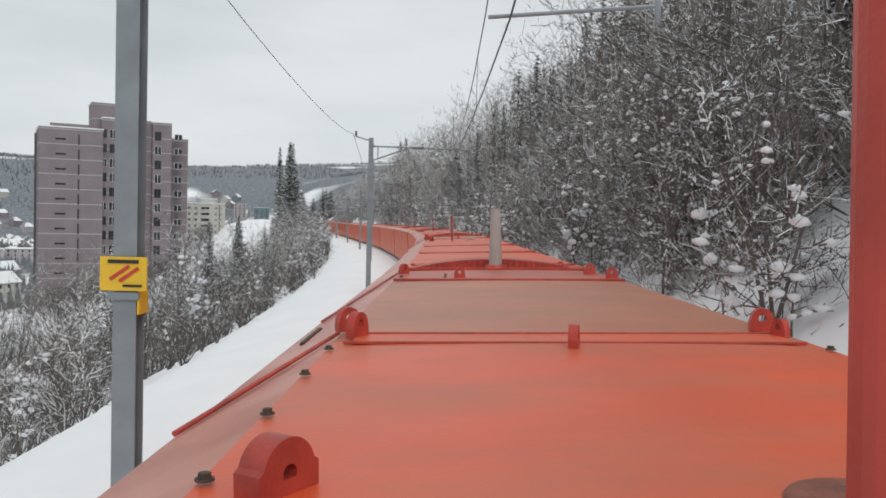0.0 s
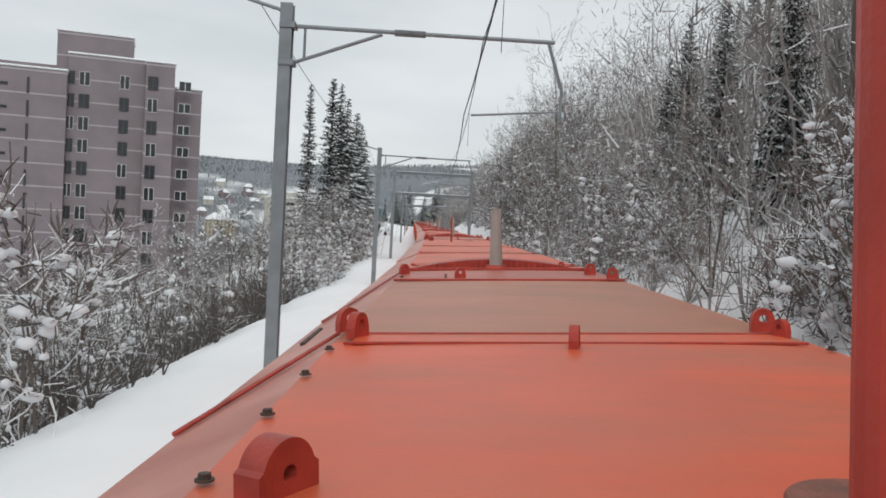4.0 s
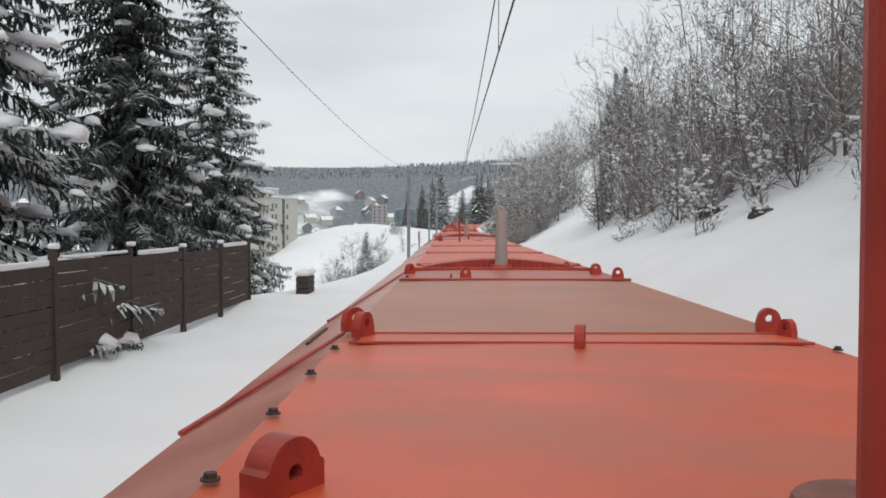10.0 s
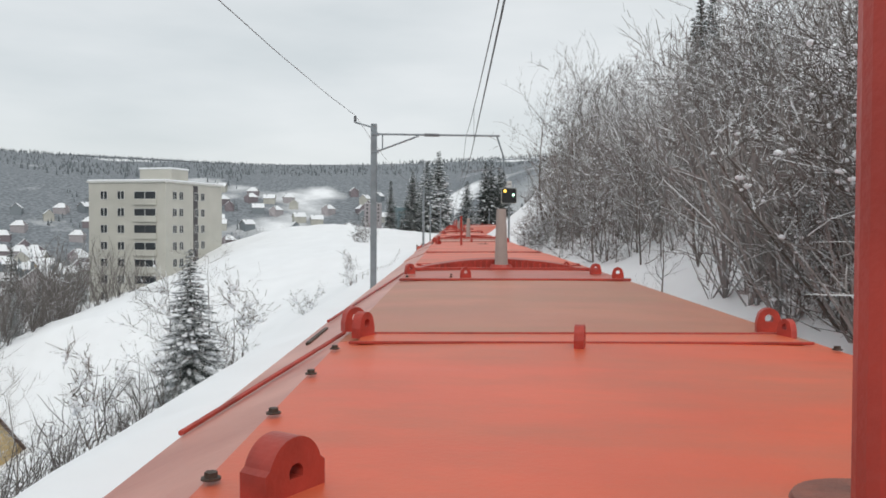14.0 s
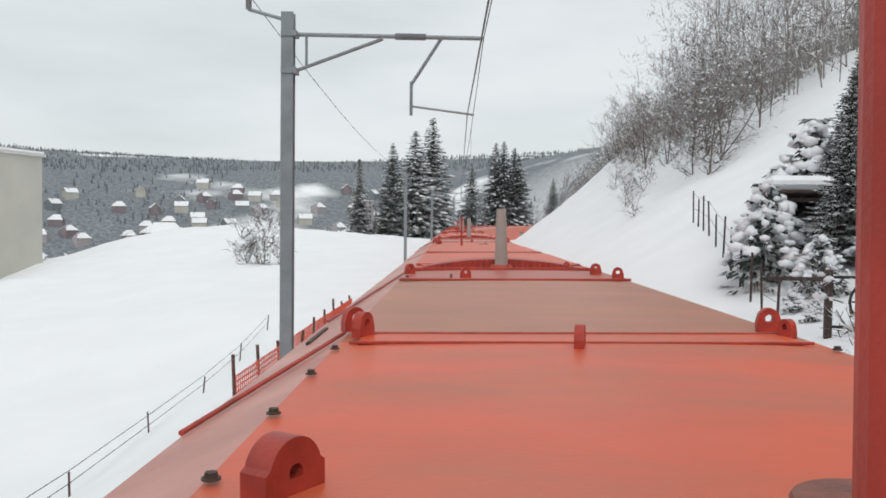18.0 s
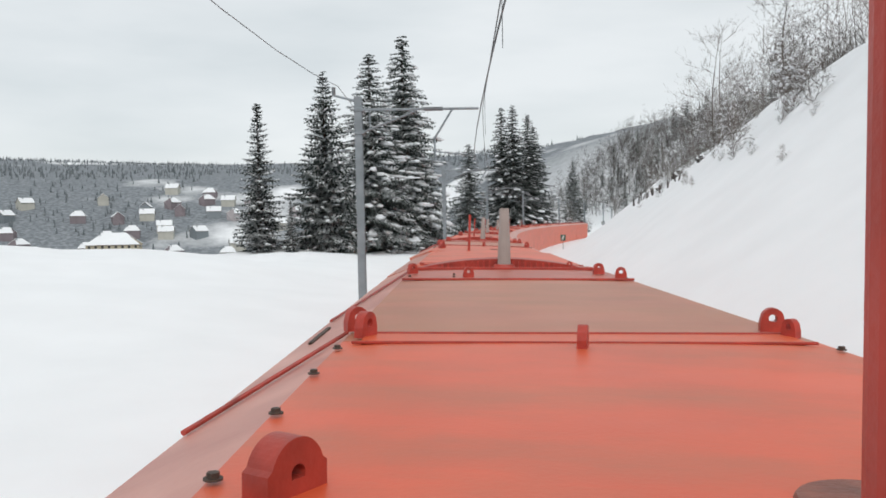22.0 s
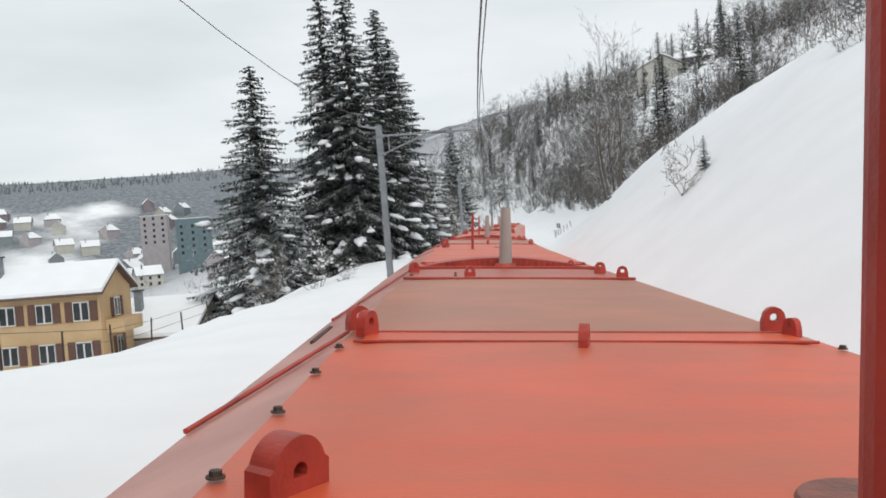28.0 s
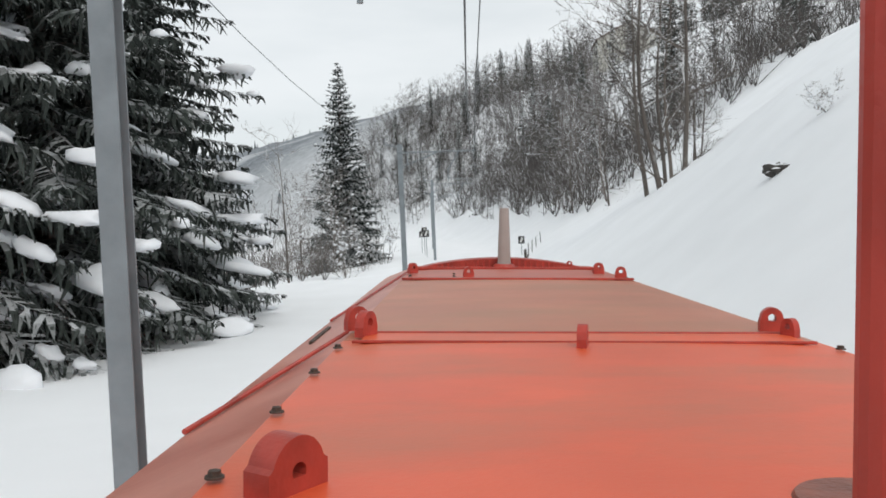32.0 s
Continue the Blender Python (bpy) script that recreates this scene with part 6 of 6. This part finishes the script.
def at_ground(s, n, turn, lift=0.0):
    p = ground(s, n)
    return Matrix.LocRotScale((p.x, p.y, p.z + lift), Euler((0, 0, heading(s) + radians(turn))), None)


def fixed(s, n, z, turn):
    return Matrix.LocRotScale(place(s, n, z), Euler((0, 0, heading(s) + radians(turn))), None)


house("hillside_house", "yellow rendered house with snowy gable roof and brown shutters", 10.8, 9.0, 3.2, 8.4, YELLOW_WALL, fixed(343, -43.2, -21.0, -16), "", (2, 3), 2, True)
ochre = house("ochre_house", "ochre apartment house with brown shutters below the snowy bank", 10, 5.5, 9.3, 10.9, OCHRE_WALL, Matrix.Translation((-97.7, 534.4, -9.0)), "", (4, 1), 1, True)
for z_ in (4.6, 7.3):
    part("balcony", box(1.3, 3.4, 0.9, (5.65, -0.4, z_ - 0.5), 0.03), OCHRE_WALL, ochre)
house("low_house", "low house with a broad snow-covered roof and chimney", 6.5, 11.1, 4.3, 6.5, FRAME_WHITE, Matrix.Translation((-91.9, 543.0, -8.0)), "", (2, 2), 1)


def valley_tower(x, y, z, w, tall, mat, label):
    root = base("valley_tower", label, "tower block", "tower blocks in the valley", Matrix.LocRotScale((x, y, z), Euler((0, 0, radians(12))), None))
    block(root, w, w * 0.8, -15, tall, (0, 0), mat, None)
    for k in range(int(tall / 3)):
        for c_ in range(3):
            plain_window(root, -w / 3 + c_ * w / 3, -w * 0.4 - 0.02, 1.5 + 3 * k, "front")


valley_tower(-186.8, 863.6, -3.0, 15, 17, TEAL, "dark teal tower block standing in the far valley")
valley_tower(-218.9, 904.2, 3.0, 13, 15, BAND_A, "pale pinkish tower block in the far valley")
house("town_mansion", "large yellow apartment house with a hipped snowy roof in the valley", 27, 15, 16, 22, HAZY_YELLOW, Matrix.LocRotScale((-321, 812, -21), Euler((0, 0, radians(24))), None), "", (8, 4), 2, False, True, far=True)
house("hilltop_house", "pale chalet with a snowy gable roof on the hill", 11, 13, 3.6, 6.8, CONCRETE_B, Matrix.LocRotScale((-9.0, 700, 35.4), Euler((0, 0, radians(-100))), None), "houses on the hill", (3, 3), 1)
house("hilltop_house", "grey barn with a snowy roof on the hill", 11, 7, 3.2, 5.0, DARK_PANEL, Matrix.LocRotScale((1.5, 703, 38.8), Euler((0, 0, radians(-14))), None), "houses on the hill", (3, 2), 0)

TOWN = [house("town_house", "distant house with a snow-covered roof in the valley", 11, 9, 6.0, 9.5, mt, Matrix.Translation((0, 0, -400)), "houses in the town", (3, 2), 1, False, hp, far=True)
        for mt, hp in ((CONCRETE_B, False), (YELLOW_WALL, True), (BAND_A, False), (CONCRETE_A, True))]
TOWN.append(house("town_block", "distant flat-roofed apartment house in the valley", 22, 11, 11.0, 11.6, BAND_A, Matrix.Translation((0, 0, -400)), "houses in the town", (5, 2), 0, False, False, 0.3, True))
FAR_TOWN = [house("town_house", "distant house with a snow-covered roof across the valley", 12, 9, 5.5, 9.5, mt, Matrix.Translation((0, 0, -400)), "houses in the town", (0, 0), 1, False, hp, far=True)
            for mt, hp in ((CONCRETE_B, False), (BAND_A, True), (STEEL, False), (CONCRETE_A, True))]
town_spots = []
rnd = random.Random(77)
used = set()
# quarters of the town: centre, bearings (degrees left of north) and reach
QUARTERS = ((-35, 225, 22, 46, 190, 480), (-60, 345, 20, 52, 200, 460), (-78, 500, 14, 40, 130, 420), (-5, 0, 16, 32, 300, 560), (-35, 225, 26, 44, 480, 900), (-60, 345, 22, 46, 460, 860), (-78, 500, 16, 36, 420, 760))
for want, kinds, quarters in ((66, TOWN, QUARTERS[:4]), (120, FAR_TOWN, QUARTERS[4:])):
    made, tries = 0, 0
    while made < want and tries < 6000:
        tries += 1
        cx, cy, a0, a1, r0, r1 = rnd.choice(quarters)
        a, r_ = radians(rnd.uniform(a0, a1)), rnd.uniform(r0, r1)
        p = Vector((cx - math.sin(a) * r_, cy + math.cos(a) * r_))
        if p.x > -150 and p.y < 640 or any((p - q).length < 16 for q in town_spots):
            continue
        town_spots.append(p)
        ob = kinds[made] if made < len(kinds) else rnd.choice(kinds)
        made += 1
        m = Matrix.LocRotScale((p.x, p.y, height(p.x, p.y) - 0.2), Euler((0, 0, radians(rnd.choice((20, 30, -60, 70)) + rnd.uniform(-12, 12)))), None)
        if ob.name not in used:
            ob.matrix_basis = m
            used.add(ob.name)
        else:
            copy_thing(ob, m)


# ---- fence of dark boards beside the spruces ----
def board_fence():
    root = base("board_fence", "dark brown wooden board fence with a little snow on top", "fence")
    fn, s0, bay, tall = -7.0, 160.0, 3.5, 1.95
    board = bpy.data.meshes.new("board")
    bm = box(0.03, bay - 0.12, 0.222, (0, 0, 0), 0.005)
    bm.to_mesh(board)
    bm.free()
    board.materials.append(FENCE_WOOD)
    post = bpy.data.meshes.new("post")
    bm = box(0.13, 0.13, tall + 0.55, (0, 0, (tall + 0.1) / 2 - 0.2), 0.01)
    bm.to_mesh(post)
    bm.free()
    post.materials.append(FENCE_WOOD)
    r = random.Random(3)
    for k in range(20):
        s = s0 + bay * k
        p = ground(s, fn)
        part("post", post, FENCE_WOOD, root, at=Matrix.LocRotScale(p, Euler((0, radians(r.uniform(-1.5, 1.5)), heading(s))), None))
        part("post_snow", box(0.17, 0.17, 0.1, (p.x, p.y, p.z + tall + 0.2), 0.03), CLUMP, root)
        if k == 19:
            break
        c = ground(s + bay / 2, fn)
        for j in range(8):
            part("board", board, FENCE_WOOD, root, at=Matrix.LocRotScale((c.x, c.y, c.z + 0.14 + j * 0.236), Euler((radians(r.uniform(-0.5, 0.5)), radians(r.uniform(-2, 2)), heading(s))), None))
        if r.random() < 0.75:
            part("snow_ridge", box(0.09, bay * r.uniform(0.5, 0.9), r.uniform(0.05, 0.12), (0, 0, 0), 0.02), CLUMP, root, at=Matrix.LocRotScale((c.x, c.y, c.z + tall + 0.02), Euler((0, 0, heading(s))), None))


board_fence()


# ---- small things along the line ----
def signal():
    root = base("railway_signal", "black railway signal with one yellow and one green lamp lit", "railway signal", "", fixed(328.5, 3.7, 0, 0))
    part("post", rod((0, 0, -0.3), (0, 0, 4.4), 0.06), STEEL, root)
    bm = box(0.95, 0.12, 0.95, (0, 0, 4.85), 0.06)
    part("plate", bm, SIGNAL_BLACK, root)
    part("rim", box(1.02, 0.08, 1.02, (0, 0.03, 4.85), 0.07), FRAME_WHITE, root)
    part("lamp", rod((-0.27, -0.08, 5.15), (-0.27, -0.06, 5.15), 0.09, sides=14), LAMP_YELLOW, root, "lit yellow lamp")
    part("lamp", rod((0.27, -0.08, 4.9), (0.27, -0.06, 4.9), 0.09, sides=14), LAMP_GREEN, root, "lit green lamp")
    for x0, z0 in ((0.27, 5.15), (-0.27, 4.9), (-0.27, 4.6), (0.27, 4.6)):
        part("lamp_glass", rod((x0, -0.075, z0), (x0, -0.06, z0), 0.07, sides=12), GLASS, root)
    part("number_plate", box(0.3, 0.03, 0.42, (0, -0.02, 5.6), 0.02), FRAME_WHITE, root, "small plate above the signal")
    part("plate_bar", box(0.18, 0.02, 0.06, (0, -0.045, 5.6)), SIGN_BLACK, root)
    part("cabinet", box(0.35, 0.3, 0.55, (0.1, 0, 0.55), 0.03), STEEL, root)


def netting():
    root = base("snow_netting", "orange-red plastic snow netting on dark stakes", "netting")
    r = random.Random(8)
    for k in range(9):
        s = 352.5 + 1.5 * k
        p = ground(s, -3.3 + 0.04 * k)
        part("stake", rod((p.x, p.y, p.z - 0.3), (p.x + r.uniform(-0.1, 0.1), p.y, p.z + r.uniform(0.75, 1.1)), 0.03, 0.03, 6), SHUTTER, root)
        if k < 8:
            q = ground(s + 1.5, -3.26 + 0.04 * k)
            segs = []
            for j in range(9):
                z = 0.08 + j * 0.085
                segs.append((p + Vector((0, 0, z)), q + Vector((0, 0, z - 0.02)), 0.012, 0.012))
            for j in range(13):
                w = p.lerp(q, j / 13)
                segs.append((w + Vector((0, 0, 0.05)), w + Vector((0, 0, 0.78)), 0.011, 0.011))
            v, f = tube_arrays(segs, 3)
            part("net", big_mesh("net", v, f, NETTING), NETTING, root)


def stakes():
    root = base("marker_stakes", "crossed dark red wooden snow stakes in the snow", "stakes", "", fixed(277.5, -3.1, -0.1, 0))
    part("stake", rod((0, 0, -0.3), (0.08, 0.1, 2.35), 0.05, 0.04, 6), SHUTTER, root)
    part("stake", rod((0.12, 0.05, -0.3), (-0.06, 0.1, 2.3), 0.05, 0.04, 6), RED_DARK, root)


def wire_fence(name, label, spots, post_mat, tall, lean=0.06, wires=True, thick=0.035):
    root = base(name, label, "wire fence")
    prev = None
    r = random.Random(2)
    for s, n in spots:
        p = ground(s, n)
        part("post", rod((p.x, p.y, p.z - 0.3), (p.x + r.uniform(-lean, lean), p.y + r.uniform(-lean, lean), p.z + tall * r.uniform(0.8, 1.1)), thick, thick * 0.85, 6), post_mat, root)
        if prev is not None and wires:
            for z in (0.45, 0.85):
                part("strand", rod(prev + Vector((0, 0, z * tall)), p + Vector((0, 0, z * tall)), 0.008, 0.008, 4), WIRE, root)
        prev = p


def mast_sign():
    root = base("warning_sign", "yellow electrical warning sign clamped to a mast", "sign", "", fixed(7.2, MAST_N, 0, 0))
    part("plate", box(0.40, 0.02, 0.29, (0.0, -0.125, 2.55), 0.004), SIGN_YELLOW, root)
    part("clamp", box(0.26, 0.03, 0.06, (0, -0.115, 2.36)), STEEL, root)
    part("text_bar", box(0.26, 0.01, 0.03, (0, -0.139, 2.655)), SIGN_BLACK, root)
    bm = box(0.2, 0.01, 0.03, (-0.03, -0.139, 2.56), turn=Matrix.Rotation(radians(-35), 4, "Y"))
    box(0.2, 0.01, 0.03, (0.05, -0.139, 2.545), bm=bm, turn=Matrix.Rotation(radians(-35), 4, "Y"))
    part("bolt_mark", bm, SIGN_RED, root, "red lightning mark")
    part("text_bar", box(0.16, 0.01, 0.02, (0.08, -0.139, 2.45)), SIGN_BLACK, root)
    part("side_plate", box(0.02, 0.22, 0.2, (0.12, 0.0, 2.3), 0.004), SIGN_YELLOW, root)


signal()
netting()
stakes()
mast_sign()
wire_fence("wire_fence", "low wire fence with thin stakes along the snowfield", [(322 + 3.4 * k, -5.9) for k in range(14)], SHUTTER, 0.5, thick=0.02)
wire_fence("pasture_fence", "weathered wooden fence posts along the foot of the bank", [(496 + 3.1 * k, -12.0 - 0.05 * k) for k in range(8)], FENCE_WOOD, 1.0)
wire_fence("garden_fence", "dark garden fence posts running up the snowy bank", [(359.5 + 1.6 * k, 7.6 + 0.26 * k) for k in range(11)], FENCE_WOOD, 1.4)
wire_fence("slope_fence", "row of short wooden snow posts high on the slope", [(469 + 1.9 * k + (k % 3) * 0.5, 13.1 - 0.16 * k + (k % 2) * 0.3) for k in range(16)], FENCE_WOOD, 0.75, 0.22, False, 0.07)
wire_fence("crossing_fence", "low dark fence beside the curve ahead", [(588 + 2.4 * k, 3.6 + 0.05 * k * k) for k in range(8)], FENCE_WOOD, 1.0)


def gate():
    root = base("garden_gate", "black iron garden gate with a wheel pattern", "gate", "", fixed(357.5, 8.0, 0.7, -6))
    for x0 in (-0.1, 1.5):
        part("gate_post", box(0.14, 0.14, 1.7, (x0, 0, 0.6), 0.01), FENCE_WOOD, root)
    for z in (0.25, 1.3):
        part("rail_bar", box(1.45, 0.05, 0.06, (0.7, 0, z)), SIGNAL_BLACK, root)
    seg = []
    for k in range(16):
        a, b = 2 * math.pi * k / 16, 2 * math.pi * (k + 1) / 16
        seg.append(((0.75 + 0.42 * math.cos(a), 0, 0.78 + 0.42 * math.sin(a)), (0.75 + 0.42 * math.cos(b), 0, 0.78 + 0.42 * math.sin(b)), 0.03, 0.03))
    v, f = tube_arrays(seg, 4)
    part("wheel_ring", big_mesh("wheel_ring", v, f, SIGNAL_BLACK), SIGNAL_BLACK, root)
    for k in range(4):
        a = math.pi * k / 4
        part("spoke", rod((0.75 - 0.4 * math.cos(a), 0, 0.78 - 0.4 * math.sin(a)), (0.75 + 0.4 * math.cos(a), 0, 0.78 + 0.4 * math.sin(a)), 0.016, sides=5), SIGNAL_BLACK, root)
    part("top_rail", box(1.3, 0.08, 0.08, (-0.7, 0, 1.25)), FENCE_WOOD, root)


gate()


def laden_bush(s, n, size, seed):
    """A low dark evergreen bush bowed under large clumps of snow."""
    p = ground(s, n)
    root = base("evergreen_bush", "dark evergreen bush bowed under large clumps of snow", "bush", "bushes in the garden", Matrix.Translation(p) @ Matrix.Scale(size, 4))
    tv, _ = spruce_arrays(seed, 2.0, 1.15, 1)
    part("foliage", big_mesh("foliage", tv, np.arange(len(tv)).reshape(-1, 3), NEEDLE), NEEDLE, root)
    r = random.Random(seed)
    spots = []
    for _ in range(70):
        a, e = r.uniform(0, 6.283), r.uniform(0.1, 1.0)
        spots.append((1.0 * (1 - e) ** 0.7 * math.cos(a), 1.0 * (1 - e) ** 0.7 * math.sin(a), 0.35 + 1.5 * e))
    v, f = lumps(spots, 0.05, 0.16, seed)
    tagged(part("snow_load", big_mesh("snow_load", v, f, CLUMP, True), CLUMP, root, "large clumps of snow"), kind="stuff")


for q in ((364.0, 8.9, 1.15, 71), (365.5, 9.6, 1.3, 72), (362.0, 9.7, 0.8, 73), (368.5, 12.2, 1.5, 74), (361.0, 8.6, 0.35, 75), (359.5, 8.5, 0.3, 76), (363.0, 11.9, 1.0, 77)):
    laden_bush(*q)


def garden_shed():
    root = base("garden_shed", "small dark open-fronted garden shed under thick snow", "shed", "", fixed(366.5, 11.3, 1.5, -8) @ Matrix.Scale(0.86, 4))
    for x0 in (-1.25, 1.25):
        part("side_wall", box(0.08, 2.2, 3.4, (x0, 1.1, 1.2), 0.01), FENCE_WOOD, root)
    part("back_wall", box(2.5, 0.08, 3.4, (0, 2.2, 1.2), 0.01), DARK_PANEL, root)
    part("front_boarding", box(2.5, 0.06, 1.2, (0, 0.0, 0.3), 0.01), FENCE_WOOD, root)
    part("front_beam", box(2.7, 0.12, 0.16, (0, -0.05, 2.8), 0.01), FENCE_WOOD, root)
    part("roof", box(3.1, 2.9, 0.12, (0, 1.05, 2.98), 0.02, turn=Matrix.Rotation(-0.08, 4, "X")), FENCE_WOOD, root)
    bm = box(3.2, 3.0, 0.55, (0, 1.05, 3.3), 0.2, turn=Matrix.Rotation(-0.08, 4, "X"))
    part("roof_snow", bm, ROOF_SNOW, root)


garden_shed()


def line_sign(s, n, tall, face=None):
    root = base("line_sign", "small black and white railway sign on a post", "sign", "signs beside the track", fixed(s, n, 0, 0))
    part("post", rod((0, 0, -0.3), (0, 0, tall), 0.03, sides=6), STEEL, root)
    part("plate", box(0.5, 0.03, 0.6, (0, -0.04, tall), 0.01), face or SIGN_BLACK, root)
    part("mark", box(0.16, 0.02, 0.42, (0, -0.065, tall), turn=Matrix.Rotation(0.4, 4, "Y")), FRAME_WHITE, root)


line_sign(488, 3.7, 1.3, SIGN_GREEN)
for q in ((606, -3.6, 2.2), (612, -3.9, 2.4), (618, -4.2, 2.0), (602, 4.2, 1.4)):
    line_sign(*q)


def hut():
    root = base("trackside_hut", "small dark hut with a snowy roof beside the curve", "hut", "", Matrix.LocRotScale((-37, 662, height(-37, 662) - 0.2), Euler((0, 0, radians(-20))), None))
    part("wall", box(3.0, 2.6, 2.4, (0, 0, 1.0), 0.02), DARK_PANEL, root)
    part("roof", box(3.6, 3.1, 0.14, (0, 0, 2.26), 0.02, turn=Matrix.Rotation(0.12, 4, "Y")), FENCE_WOOD, root)
    part("roof_snow", box(3.5, 3.0, 0.3, (0, 0, 2.5), 0.1, turn=Matrix.Rotation(0.12, 4, "Y")), ROOF_SNOW, root)
    part("door", box(0.9, 0.05, 1.9, (0, -1.32, 0.85)), FENCE_WOOD, root)


hut()


def rocks(s, n, seed, size=1.0):
    """One craggy outcrop: a ball pressed into ledges."""
    r = random.Random(seed)
    bm = bmesh.new()
    bmesh.ops.create_icosphere(bm, subdivisions=3, radius=1.0)
    w = [r.uniform(0, 6.28) for _ in range(6)]
    for v in bm.verts:
        c = v.co.copy()
        k = 1 + 0.28 * math.sin(3 * c.x + w[0]) * math.sin(4 * c.y + w[1]) + 0.2 * math.sin(7 * c.x + w[2] + 3 * c.z) + 0.14 * math.sin(9 * c.y + 6 * c.z + w[3]) + r.uniform(-0.05, 0.05)
        v.co = Vector((c.x * 0.85 * k, c.y * 0.55 * k, round(c.z * 4 * k) / 4 * 0.3 + c.z * 0.12 * k)) * size
    ob = new("rock_outcrop", bpy.data.meshes.new("rock_outcrop"))
    bm.to_mesh(ob.data)
    bm.free()
    ob.data.materials.append(ROCK)
    ob.matrix_basis = Matrix.Translation(ground(s, n)) @ Matrix.Rotation(heading(s), 4, "Z")
    tagged(ob, "dark rocks showing through the snow slope", "rocks", "rocks on the slope")


ROCK = snowed("dark_rock", (0.06, 0.055, 0.05), 0.55, 0.85, 0.95, 3.0)
for q in ((558.6, 9.0, 1, 0.5), (232, 10.6, 2, 0.8), (203, 8.8, 3, 0.45), (206, 8.9, 4, 0.4), (208.5, 9.1, 5, 0.3), (225, 10.0, 6, 0.5), (482, 14.6, 7, 0.9), (490, 13.6, 8, 0.6), (472, 15.4, 9, 0.6)):
    rocks(*q)


def stacked_crates(s, n):
    root = base("timber_stack", "stack of dark sleepers capped with snow at the fence end", "timber stack", "", at_ground(s, n, 0))
    for k in range(3):
        part("sleeper", box(0.5, 1.6, 0.22, (0, 0, 0.1 + 0.24 * k), 0.02), FENCE_WOOD, root)
    part("snow_cap", box(0.62, 1.7, 0.22, (0, 0, 0.84), 0.08), CLUMP, root)


stacked_crates(232.5, -6.1)
